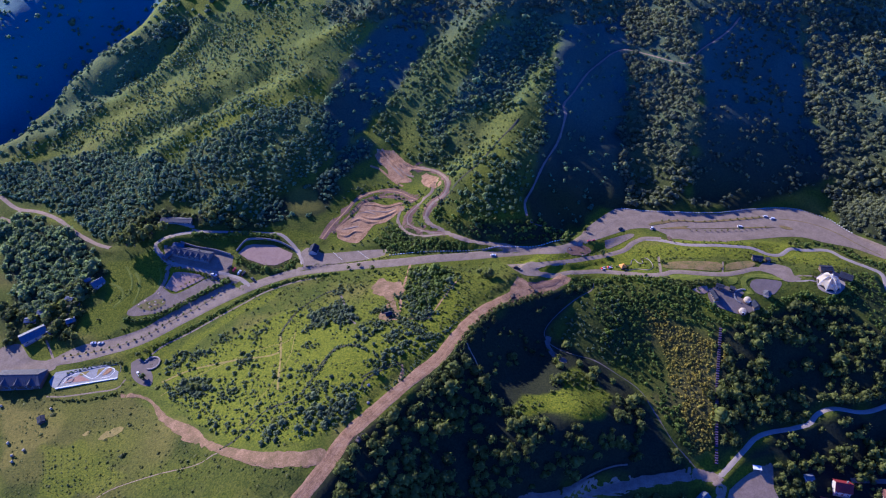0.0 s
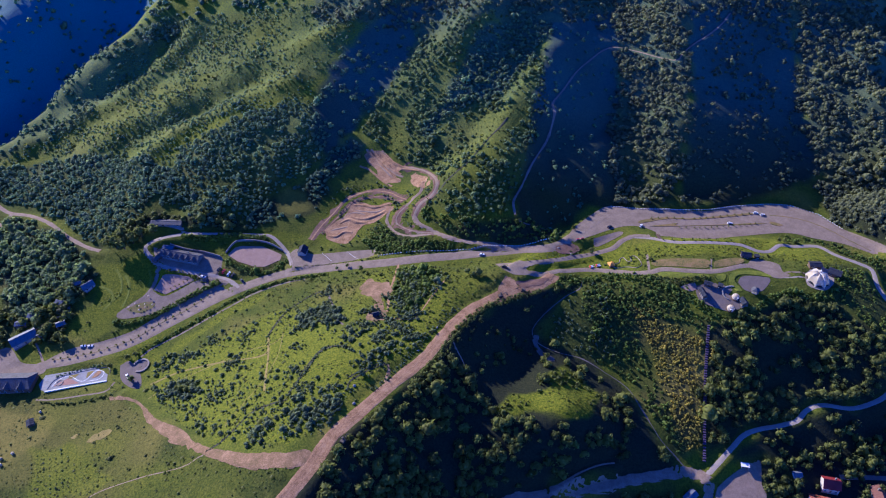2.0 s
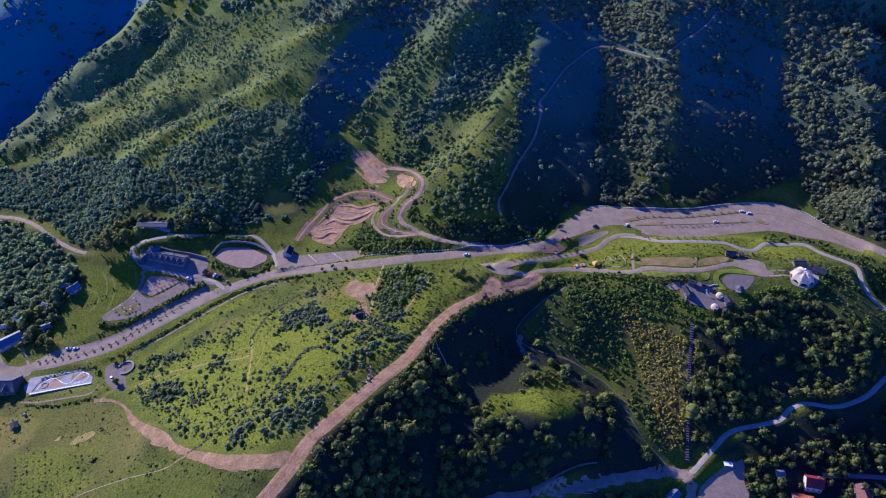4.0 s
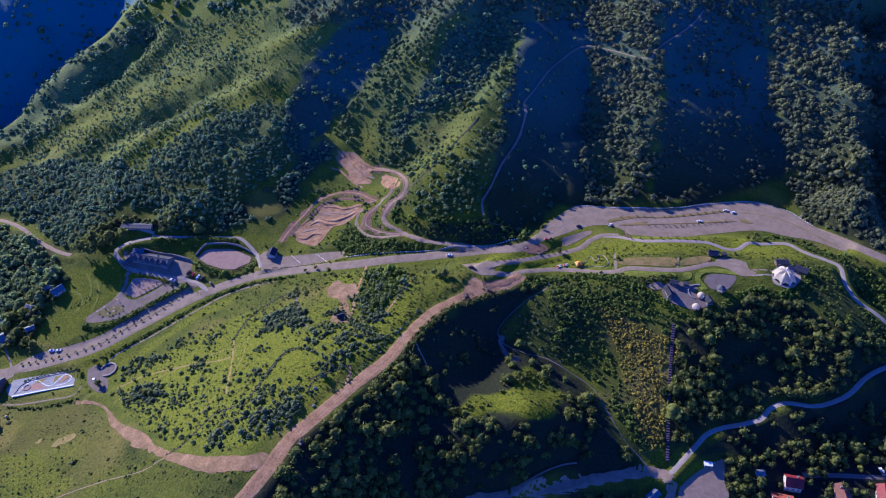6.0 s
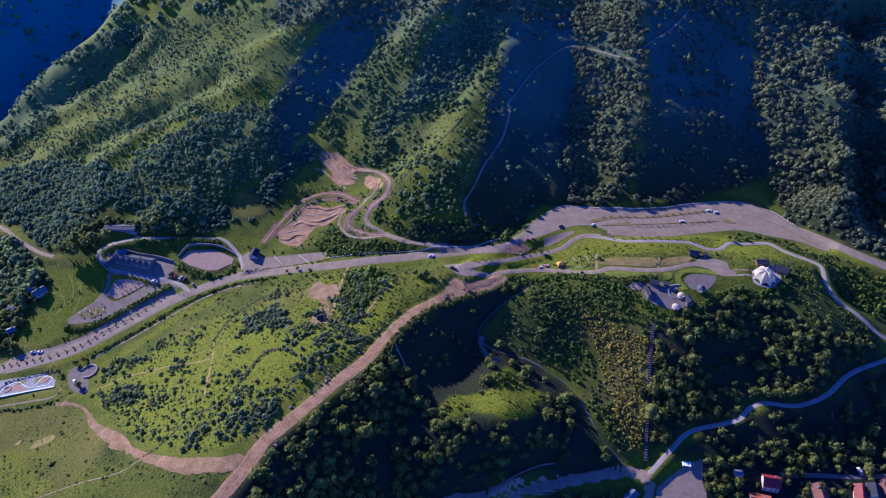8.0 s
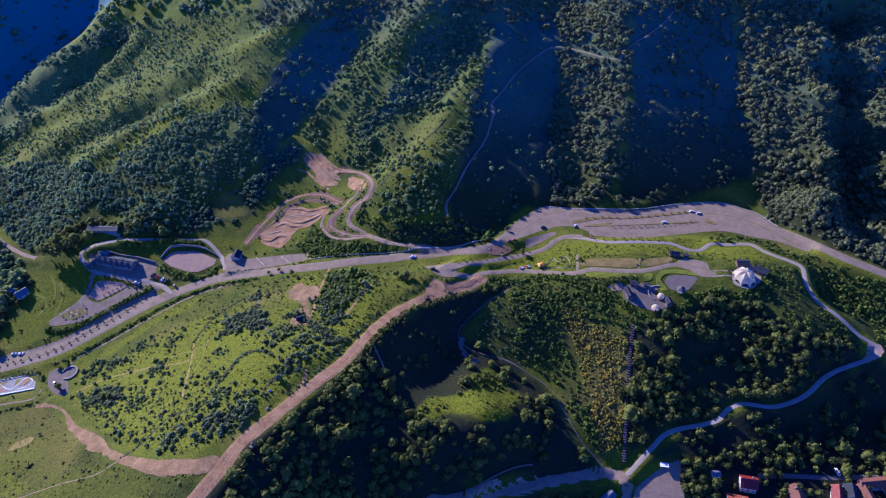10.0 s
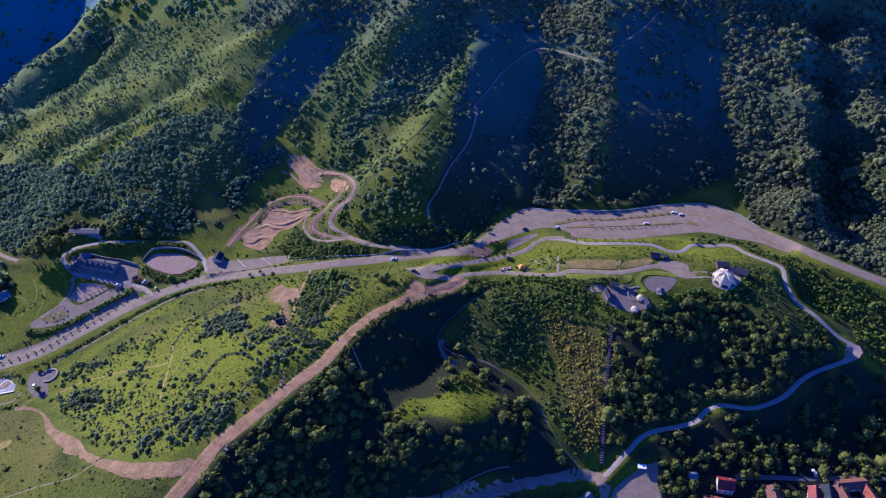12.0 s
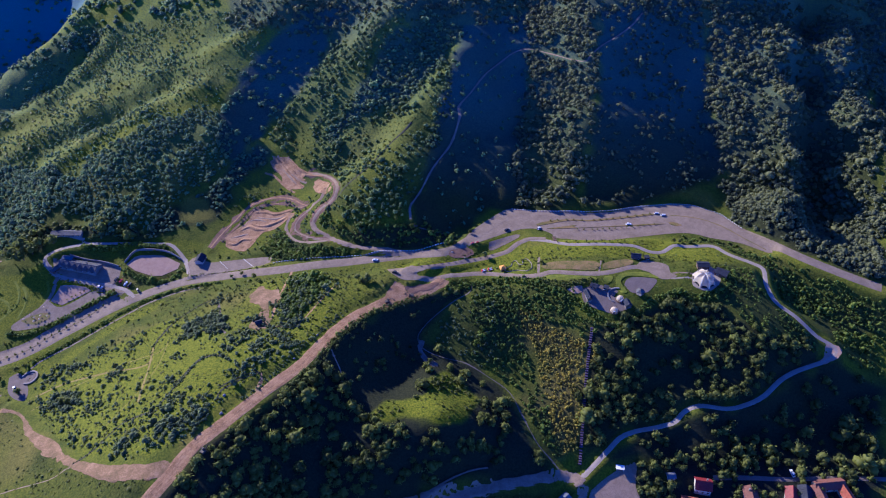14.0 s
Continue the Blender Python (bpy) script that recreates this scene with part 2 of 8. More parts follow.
LOOP_ROAD = [(119.6, 408.5), (107.6, 410.1), (97.3, 405.7), (88.3, 397.5), (73.8, 392.5), (58.2, 388), (45, 383), (32, 379), (19, 376.6), (11, 373), (12, 368.6), (20, 367.2), (31, 368), (44, 371.5), (66, 374.6), (87, 370), (98.5, 366), (109.8, 364.7), (118.7, 366.2), (135.3, 362.8), (153, 361), (166, 363.5), (176, 367), (188.8, 368.2), (200.3, 364.4)]
LIGHT_PATH = [(107.4, 409.3), (118.4, 407), (138.4, 398.6), (167.8, 396.7), (186.1, 395.9), (197.8, 390), (207.6, 390.7), (219.3, 399.8), (230.3, 400), (249.4, 400.8), (258.9, 391.7), (266.5, 385.9), (273.8, 381.4), (280.7, 374.1), (277.2, 356.9), (278.3, 340.7), (288.3, 328.5), (298.6, 315.8), (308, 308.8), (309.8, 304), (302.3, 298.3), (288.6, 293.5), (275, 288.7), (264, 283.1), (251.1, 273.7), (237.7, 268.7), (223.8, 265.9), (205.4, 267.5), (195.8, 264.5), (188.5, 258.5), (178.2, 256.2), (154.7, 251.2), (143.5, 243.4), (130, 232.2), (121.8, 225.8)]
VALLEY_TRACK = [(-8, 203), (16, 210), (34, 215), (52, 218), (71, 223), (87, 226), (106, 229), (119.9, 227.4)]
VALLEY_STRIP = [(24, 214), (33, 219), (44, 224.5), (55, 228.5), (64, 230)]
VALLEY_TRACK_B = [(118.1, 229), (122.9, 223.9), (123.1, 217), (118.7, 208.6)]
PAD = [(129.1, 220.3), (137.2, 226.1), (147.4, 231.9), (159.4, 236.5), (159, 229.2), (157.2, 221.3), (157.9, 213.4), (144.5, 210.3), (127.4, 213.3)]
BOWL_TRAIL = [(111.1, 230.2), (106.3, 236.8), (96.8, 247.8), (89.1, 265.2), (81.8, 282.8), (67.8, 294.1), (53.1, 303.2), (37.3, 307.1), (23.7, 313), (19.1, 320.4), (21.9, 327.5), (31.8, 338.1), (45.8, 349.4), (57, 356.2), (60, 364.5)]
DIRT_ROAD = [(-134.1, 177.7), (-127.5, 187.4), (-116.9, 203), (-108, 220.9), (-97.5, 234.4), (-81.8, 253.6), (-68.4, 267.5), (-56, 280.2), (-46.8, 296), (-37.1, 312), (-26.9, 326), (-12.2, 338.4), (2.8, 347.6), (19.8, 352.7), (31.1, 360.5), (36.8, 368.6)]
DIRT_PAD = [(-8, 345), (-2, 357), (3, 363), (9, 360), (11, 354), (23, 356), (34, 361), (38, 366), (42, 366), (41, 362), (31, 355), (23, 351), (10, 344), (-4, 339)]
DIRT_HEAP = [(9.5, 359), (19, 360.5), (31, 363.6), (34, 362), (29, 358), (17, 353.4), (12, 353.4)]
FIELD_LINE = [(-265.5, 283.9), (-253.9, 277.1), (-240.7, 265), (-224.8, 250.4), (-211, 239.6), (-195.6, 229.9), (-182.8, 223.2), (-156.5, 213.2), (-130.5, 208.9), (-120.3, 214.6)]
FIELD_PATH = [(-264.7, 200.5), (-261.6, 203.5), (-251.4, 209.1), (-227.5, 214.3), (-202.2, 216.1), (-191.8, 220), (-183.3, 223.1)]
LEFT_ROAD = [(-460.2, 492.9), (-437.5, 476.6), (-414, 469.7), (-390.5, 457.1), (-366.7, 438.9), (-344.5, 425.3), (-331.6, 420.2)]
LEFT_FORK = [(-432.1, 475.2), (-436.5, 462), (-449.7, 467.1)]
UPPER_ROAD = [(-290.5, 439.1), (-278.4, 438.9), (-265.8, 435.4), (-256.9, 430.1), (-228.1, 430.2), (-200.2, 428.8), (-188.7, 427.8), (-179.3, 419.4), (-172, 410), (-165.7, 395.8)]
UPPER_ROAD_B = [(-258.3, 430), (-281, 427.2), (-290.3, 423), (-291.6, 417.9), (-285.5, 410.4), (-275.7, 402.4), (-258.8, 397.3), (-242.1, 392.9), (-228.6, 390.5), (-215.3, 385.5), (-206, 377.6)]
TERRACE_ROAD = [(-275.7, 402.4), (-276.4, 395.2), (-277.7, 383), (-283.9, 371.9), (-294, 362.9), (-298.4, 359.4)]
TERRACE = [(-277, 380.5), (-264.8, 375), (-244.1, 387.1), (-241.1, 392.3), (-227.6, 389.9), (-215, 383.8), (-229.1, 374.7), (-249.9, 366), (-270.6, 358.8), (-294, 355.2), (-299.7, 359.4), (-292.9, 367)]
GRAVEL_A = [(-271.2, 394.6), (-260.7, 393.2), (-249.5, 390.6), (-244.3, 387.7), (-253.8, 382.6), (-265.2, 376.5), (-275.7, 380.5)]
GRAVEL_B = [(-221.3, 410.1), (-216.5, 417.9), (-211.5, 419.3), (-193.5, 418.3), (-176.5, 409), (-177.1, 403.5), (-188.4, 396.9), (-196.8, 397.2), (-211.6, 403)]
CHALET_YARD = [(-284.2, 414.9), (-280.5, 420.2), (-232, 411.9), (-224.7, 403.2), (-227.9, 391.5), (-246.9, 393.7), (-266.9, 400.6), (-279.3, 408.1)]
HUT_LOT = [(-169.8, 408.1), (-164.5, 413.5), (-151.9, 406.6), (-144.7, 405.5), (-102.6, 405.8), (-99, 399.2), (-118.2, 395), (-147.7, 392.7), (-163.9, 393)]
PARKING_LONG = [(-344.3, 314), (-342.4, 321.9), (-328.2, 330.9), (-303.5, 336.2), (-283.9, 343.7), (-269.5, 354.7), (-250.5, 368.1), (-232.5, 380.2), (-215.6, 375.7), (-244.6, 353.3), (-279.6, 329.4), (-318.5, 316.6)]
SERVICE_PATH = [(-269.1, 320.1), (-261.2, 328.3), (-241.4, 339.5), (-219.5, 352.9), (-207.7, 360), (-191.7, 370), (-170.4, 377.5), (-152.6, 379.4)]
PARK_YARD = [(-282, 313), (-276.5, 317), (-268, 309), (-262, 301), (-260, 291.5), (-268, 293), (-277, 300.5)]
LOWER_PATH = [(-334.7, 286.7), (-321.5, 286), (-300.9, 288.2), (-285, 290.8), (-281.2, 298.6)]
SKATE = [(-338.2, 299.8), (-336.5, 307.7), (-300.9, 313.4), (-289.5, 306.5), (-288, 301), (-329.8, 292.4), (-335.2, 295.2)]
VILLAGE_YARD = [(-384.7, 319.5), (-390.1, 330.9), (-376.1, 334.4), (-361.5, 321.1), (-345.1, 318), (-338.7, 312.9), (-345.2, 308.1), (-378.6, 306.7)]
VILLAGE_LANE = [(-343.4, 319), (-353.4, 333.2), (-363.1, 346.3), (-358.6, 352.5), (-349.4, 358.9), (-339.3, 363.1)]
SIDE_PARKING = [(74.7, 407.1), (96.9, 417), (98.9, 413.4), (83, 402.9), (74.9, 399.8)]
DIRT_OVAL = [(43, 393), (47.3, 398.7), (56, 402.2), (61.9, 399.2), (61.7, 394.5), (54.4, 390.5), (45.2, 388.9)]
GRASS_A = [(112, 374.5), (121, 377), (153, 373.4), (150, 364.6), (132, 367.4), (114, 370.5)]
GRASS_B = [(156, 365), (159, 372), (178, 376.6), (180, 371.4), (169, 367)]
GLAMP_YARD = [(139, 349), (150, 351.4), (159, 348.6), (164, 345), (160, 340.6), (169, 337), (168, 330), (157, 327), (150, 329.6), (143, 333), (139, 336), (137.6, 343)]
GLAMP_PARK = [(169, 350), (172, 355), (179, 356.8), (193, 354), (187, 345), (182, 342), (173, 342.6)]
ARC_LAWN = [(163, 348), (164, 356), (170, 360.4), (181, 362), (190, 360), (195, 355.4), (187, 356.6), (178, 358), (171, 357), (167, 353), (168, 348), (170, 343), (166, 343)]
SAND_A = [(127.5, 349), (138.5, 351.4), (138, 346), (133, 345)]
LINK_A = [(156.8, 375.3), (152.4, 361.2)]
LINK_B = [(111.6, 385.2), (108.8, 364.5)]
PLAZA_E = [(179.5, 367), (188, 375), (198, 373), (205, 369), (205, 361), (209, 357.4), (201, 353.6), (193.6, 356), (190, 361.4)]
DOME_YARD = [(220.5, 359.2), (233, 367.5), (241, 361.6), (237.5, 349.3), (226.8, 343.3), (218, 347.6)]
DOME_PATH = [(206.5, 360.4), (222.7, 359.3)]
DOME_PATH_B = [(203.5, 354.8), (220.8, 354.8)]
FARM_TRACK = [(-79, 383.8), (-81.7, 362.1), (-83.6, 343.5), (-83.5, 328.3), (-86.1, 319.5)]
FARM_TRACK_B = [(-86, 318.9), (-78.2, 319), (-65.9, 317.2), (-60.6, 323.8), (-54, 337.4), (-46.7, 352.4), (-41.2, 361.7)]
FARM_DIRT = [(-109.1, 356.9), (-99.7, 367.1), (-85.9, 359.9), (-82.4, 350.6), (-87.6, 342.1), (-99.6, 345.8)]
FARM_DIRT_B = [(-97.5, 323.2), (-95.4, 335.9), (-87.4, 338.2), (-84.6, 320.7), (-89.8, 316)]
DITCH_A = [(-136.3, 272), (-131.2, 282.7), (-125.1, 293.2), (-115.9, 294.2), (-106.8, 291.6)]
DITCH_B = [(-103.6, 265), (-93, 271.8), (-82, 275.9), (-78.6, 271.9)]
DITCH_C = [(-141.1, 256.3), (-136.5, 267.3), (-133.1, 274), (-129.9, 281.9), (-126.9, 289), (-122, 293.8), (-114.2, 294.3), (-105.9, 291.6)]
DIRT_SPUR = [(-79.1, 276), (-78.4, 269.7), (-80.2, 262)]
BIKE_TOP = [(-116, 511), (-110, 514.4), (-98, 512), (-91, 504), (-83, 494.6), (-66, 489.8), (-66, 486.4), (-81, 490.4), (-86, 485), (-81, 478.6), (-90, 477), (-100, 482.6), (-104, 495), (-112, 503)]
BIKE_MID = [(-73.5, 483.6), (-68.6, 485.3), (-59.7, 475.4), (-55.1, 466), (-57.8, 461.6), (-63.9, 464.1), (-70.5, 471.6)]
BIKE_LOW = [(-143, 432), (-127, 447), (-123, 456), (-116, 458.5), (-103, 453.6), (-89.5, 454.5), (-86, 447.5), (-91, 442), (-102, 434.6), (-112, 432), (-118, 421), (-124, 415), (-139, 420.5)]
TRAIL_A = [(-80.3, 493.6), (-67.3, 489.6), (-56.6, 481.1), (-50.1, 465.8), (-50.5, 454), (-55.1, 448.1), (-61.8, 444.8), (-66.2, 438.2), (-67.9, 432.1), (-64.7, 424.8), (-59.8, 420.8), (-51.3, 414.5), (-39.8, 407.7), (-24.1, 402.8), (-1.8, 399.6), (15.8, 396.7)]
TRAIL_B = [(-62.2, 467.9), (-63.6, 458.7), (-69.6, 453), (-75.4, 446.1), (-80.9, 440.3), (-83.3, 433.9), (-81.9, 427.7), (-74.8, 421.6), (-67.6, 417.4), (-59.6, 415.2), (-51.3, 413)]
TRAIL_C = [(-88.4, 448.8), (-90.6, 440.5), (-90.9, 433.4), (-86.9, 424.8), (-80.2, 417.6), (-69.7, 413.5), (-46.7, 411.6), (-37.6, 407.5)]
TRAIL_D = [(-153.6, 421.6), (-148, 434), (-139, 447), (-128, 462), (-117, 468), (-105, 470), (-90.6, 466), (-82, 458.4), (-75.5, 454)]
TRAIL_E = [(-146, 428), (-138, 438.5), (-127.6, 452), (-121, 460), (-109, 463.5), (-95, 461.6), (-84, 454.2), (-78, 453)]
TRAIL_F = [(-118.8, 498.9), (-111.1, 495.9), (-105.3, 489.9), (-99.6, 483.1), (-92.9, 476.2), (-88.6, 473.2)]
HILL_PATH = [(13.1, 421), (13, 436.7), (24.2, 462.1), (35.7, 486.5), (48.2, 511.8), (55.7, 534.8), (55, 546), (66, 563.2), (85.1, 592.3), (107.8, 616.7), (125.4, 624.8), (144.9, 616), (164.4, 600.6), (176.3, 594.1), (184.6, 603.6), (224.5, 639.7), (241.1, 659.5)]
HILL_PATH_B = [(15.6, 417.3), (25.8, 417.5), (44.9, 418.7), (52.8, 415.6)]
HILL_DITCH = [(-54.3, 444.3), (-46.3, 452.2), (-36, 460.9), (-22.5, 474.5), (-7.2, 497.9), (5.8, 514.8), (12.8, 525.6)]
WOOD_LEFT = [(-447.1, 461), (-423.1, 467), (-385.2, 452.3), (-346.8, 421.5), (-326.4, 395.2), (-336, 367), (-354.1, 378.7), (-365.7, 359.1), (-384.9, 360.6), (-426.4, 413.3)]
WOOD_SLOPE_A = [(-474.6, 529.9), (-415.1, 544.7), (-332.5, 526.6), (-279.9, 495.4), (-294.4, 463.4), (-312.2, 440.1), (-333, 424.8), (-389.2, 464.5), (-463.4, 500.9)]
WOOD_SLOPE_B = [(-287.7, 526), (-180.8, 559.5), (-149.5, 537.4), (-152.2, 495.2), (-201.2, 463.2), (-212, 435.4), (-247.2, 433.8), (-289.7, 465.3)]
WOOD_GULLY_G = [(-102.4, 675), (-51.2, 680.3), (-78.8, 614.9), (-124.5, 537.8), (-147.7, 501.4), (-166.2, 536.3), (-152.7, 596.6)]
WOOD_SPUR_D = [(-45.4, 675.7), (56.6, 626.6), (47.9, 537.3), (13.9, 449.5), (12.1, 420.8), (-37.4, 417.6), (-55.7, 445.8), (-102.2, 516.5), (-124.1, 531.2), (-78.7, 612)]
WOOD_GULLY_E = [(61.3, 645.2), (139.7, 686.3), (110, 492.1), (107.8, 448.7), (77.9, 451.3), (44.4, 415.6), (14.3, 417.1), (16.3, 450.3)]
WOOD_SPUR_E = [(131.5, 688.7), (195.7, 658.8), (180.6, 549.9), (151.7, 450), (103.5, 450.6), (101.5, 500.2), (120.5, 586.3)]
WOOD_GULLY_F = [(197.1, 657.4), (306.1, 696.3), (293.5, 563.1), (294.8, 493), (192.3, 453.6), (152.8, 451.3), (181.7, 550)]
WOOD_FAR_E = [(307.7, 687.6), (474.9, 653.6), (369.2, 366.2), (313.3, 406.5), (289.2, 468.4), (285.7, 512.1), (291.5, 586.8)]
WOOD_UPPER = [(-348.7, 718.2), (-108, 673.7), (-157.8, 595.4), (-179.2, 568.9), (-292.6, 540.3), (-428.1, 551.4), (-474, 535.1), (-424.1, 585.1), (-395.6, 645)]
WOOD_BOWL = [(-127.2, 184.6), (-95.7, 231), (-53.4, 275.5), (-41, 303.9), (-24.9, 324.8), (6.7, 344.1), (37.5, 358.5), (55.1, 358.2), (36.2, 339.3), (24.5, 322.5), (57.2, 303.5), (81.8, 282.8), (96.8, 247.8), (107.2, 231.4), (26.6, 214.7), (-13.6, 197.8), (-120.7, 179.5)]
WOOD_NOOK = [(58.9, 354.1), (77.2, 342.1), (78, 318.8), (79.8, 297.6), (61.2, 303.4), (28.2, 316.6), (29, 326.9), (40.7, 340.6)]
WOOD_YELLOW = [(71.3, 356.1), (129.9, 325), (134.6, 314.9), (122.7, 242.1), (103.3, 241.5), (82.3, 286.5), (57.8, 307.8), (57.8, 342)]
WOOD_HILL_E = [(134.2, 313), (151.4, 324.2), (180.9, 331.3), (203.5, 340.4), (234.3, 334.8), (255.6, 314.6), (295.9, 305.8), (302.1, 297.6), (263.6, 281.2), (242.3, 269.9), (205.6, 268.8), (188.7, 259.7), (154.4, 249.9), (136.1, 239), (121.6, 232.3)]
WOOD_LOW_E = [(161.5, 236.1), (130.9, 230.9), (148.1, 245.3), (167.8, 252.9), (191.1, 259.2), (194.9, 263.5), (238.5, 268.6), (266.1, 283), (304.8, 299.7), (341.1, 284.9), (315.7, 225.6), (220.3, 225.3), (199.5, 228.2), (181.1, 224.9)]
WOOD_EAST_BANK = [(282.2, 401.7), (305.6, 381.4), (361.2, 342.7), (341.1, 284.9), (316.3, 306.2), (288.3, 354.1), (283.1, 380.4)]
WOOD_MEADOW = [(-257.9, 308.1), (-204.5, 329), (-164.7, 347), (-127.4, 328.1), (-109.1, 312), (-77.7, 311.7), (-46.7, 352.4), (-38.7, 330.3), (-50.6, 297.4), (-86.1, 267), (-108.2, 240.6), (-130.9, 211.7), (-172.5, 224.4), (-211.9, 253.5), (-246, 280.3)]
WOOD_FARM = [(-77.1, 381.4), (-46.6, 375.7), (-40.3, 363.3), (-54.8, 337), (-66.4, 319.2), (-78.3, 321.6), (-81.7, 347.2)]
WOOD_SHORE = [(-95.6, 395.6), (-33.3, 395), (-46.5, 406.7), (-78.6, 421), (-97.5, 427.4), (-119.8, 413), (-100.7, 403.7)]
WOOD_GARDENS = [(-407.9, 370.2), (-378.6, 368), (-357, 373.7), (-343.1, 388.3), (-327.1, 379.3), (-334.2, 364.3), (-337, 343.1), (-329.1, 330.9), (-349.9, 335.5), (-371.1, 349.4), (-389.6, 329.8)]
WOOD_DELL = [(-148, 506.2), (-129.5, 534.2), (-115.5, 521.3), (-120.1, 508.7), (-132.3, 498.6), (-145.1, 468), (-156.9, 444.8), (-168.1, 440.9), (-189.4, 443.5), (-209.6, 435.3), (-201.2, 463.2), (-165.2, 475.9)]
WOOD_FOOT = [(-57.9, 430.2), (-32.9, 419.4), (12.1, 419.6), (45.1, 420.6), (53.7, 415.7), (35.2, 397.9), (15.5, 399.1), (-2, 402.6), (-28.6, 406.2), (-46.5, 413.9), (-57.9, 422.6)]
WOOD_BACK = [(-337.5, 423.5), (-318.2, 443.6), (-287, 451.3), (-215.7, 445.1), (-210.9, 434.3), (-258.7, 433.2), (-285.1, 442), (-298.6, 439.6), (-297.2, 425.2), (-317.8, 423.3)]
WOOD_CHALET_BANK = [(-231.8, 423.6), (-215.2, 424.2), (-186.9, 424.6), (-176.2, 414), (-170, 402.4), (-176.1, 397), (-186.6, 391.6), (-210.6, 397.1), (-223.7, 405.3), (-224.1, 415.2), (-214.7, 421.1), (-190.9, 419.3)]
DRY_B = [(-366.6, 282.1), (-322.4, 276.3), (-309.1, 269.3), (-310.9, 251.3), (-325.9, 241.5), (-338.4, 227.8)]
ROWS_A = [(-323.9, 241.3), (-295.4, 243.5), (-273.4, 228.8), (-270.3, 204.8), (-303.4, 204)]
BERM_A = [(-121, 456), (-112, 454.6), (-103, 451), (-91, 452.4)]
BERM_B = [(-122, 444), (-115, 440.5), (-107, 440), (-99, 442.4), (-93, 445.5)]
BERM_C = [(-132, 437.5), (-124, 441), (-117, 437), (-109, 435.5)]
BERM_D = [(-112.7, 514.9), (-102.4, 503.7), (-92.6, 490.2), (-83.2, 478.8)]
BERM_E = [(-100.3, 513), (-93, 503.2), (-84.4, 495.8), (-75.1, 491.8)]
BERM_F = [(-106.1, 512.8), (-98.2, 502.8), (-89.2, 491.7), (-81.7, 485.4)]
BERM_G = [(-140, 425.5), (-133, 423.4), (-127, 427.6), (-120, 426.4)]
WOOD_FLANK = [(239.8, 370.6), (269.9, 370.8), (271.3, 357), (271.8, 340.5), (295.7, 311.7), (296.9, 302.2), (254.4, 309.1), (239.3, 330.1), (230.4, 340.4)]
WOOD_RIM = [(30.8, 356.8), (60.5, 368.7), (107.1, 357.1), (128.8, 347.2), (136.3, 331.3), (147.4, 324.1), (149.9, 317), (134.1, 312.2), (123.7, 323.1), (87.1, 332.8), (62.8, 351.4), (55, 357.3), (37.2, 355.2)]
FURROW_A = [(-303, 395), (-297.4, 387), (-295.6, 377), (-297, 366)]
FURROW_B = [(-312, 401), (-305, 391), (-302.4, 379), (-309, 369)]
FURROW_C = [(-324.9, 387.1), (-314.4, 383), (-308, 377.1), (-307.8, 369.9), (-312.1, 363.3)]
FURROW_D = [(-284, 399), (-280.4, 390), (-281, 379)]
WOOD_CREST_FAR = [(-348.6, 717.5), (-319.3, 712.3), (-373.6, 649.7), (-411.7, 581.1), (-451.8, 560), (-476, 540.2), (-519, 610.4), (-495, 638.3), (-465.5, 684.3), (-396, 691.9)]
WOOD_BIKE_SCRUB = [(-152, 426.2), (-144.3, 460), (-125.7, 479.3), (-100.4, 478.8), (-77.6, 464.5), (-60.7, 465.2), (-46.3, 469.7), (-44, 444.7), (-55.6, 433.9), (-30.8, 407.3), (-64.6, 412.3), (-96.9, 416.6), (-119.3, 406.6)]
LUSH_A = [(-317.9, 245.2), (-293.4, 247.7), (-274.2, 235.1), (-250.1, 217.1), (-256.8, 207.9), (-284, 202.4), (-304.4, 206), (-309.4, 223.8)]
LUSH_B = [(-135, 275.3), (-121.9, 289.9), (-98.3, 282.1), (-104, 265.6), (-117.2, 255.4), (-131.9, 257.5)]
LUSH_C = [(-114.9, 362.8), (-89.9, 376.1), (-85.5, 361.3), (-93, 359), (-105.9, 359.1)]
LUSH_D = [(-190.6, 308.5), (-153.6, 334.4), (-137.1, 311.5), (-114.8, 295.1), (-135.4, 277.9), (-168.5, 286.1)]
LUSH_E = [(-345, 393.9), (-328.8, 395.3), (-296.3, 396.4), (-279.7, 385.6), (-291, 367.9), (-310.5, 358.2), (-324.4, 366.4), (-324.6, 381.8)]
LUSH_F = [(-337, 349.6), (-324.3, 358.8), (-303, 355.4), (-292.3, 342.3), (-321.2, 336.3), (-330.3, 336.9)]
LUSH_G = [(35, 376.7), (67.2, 386.8), (99, 394.8), (115.4, 400.2), (110.5, 389.3), (87.3, 379.3), (57.2, 377.5)]
LUSH_H = [(116.9, 397.7), (166.7, 391), (194.6, 382.6), (180, 379), (120.8, 380)]
LUSH_I = [(193.1, 412.2), (228.2, 417.3), (218.9, 401.7), (199.9, 394.8), (189, 401.7)]
LUSH_J = [(-116.8, 325.9), (-112.5, 341.9), (-99.3, 343.1), (-98, 320.1), (-109.7, 317.1)]
DRY_A = [(-109.2, 249.5), (-102.7, 253.4), (-75.7, 272), (-82.3, 262.7), (-97.9, 240.5), (-112.8, 221.6), (-117.3, 219.1)]
VILLAGE_LOW = [(161.3, 234.9), (172.8, 241.8), (237.8, 245.2), (313.9, 225.6), (304.1, 204.5), (174.6, 209.2), (169.8, 221.5), (184.6, 224.8)]
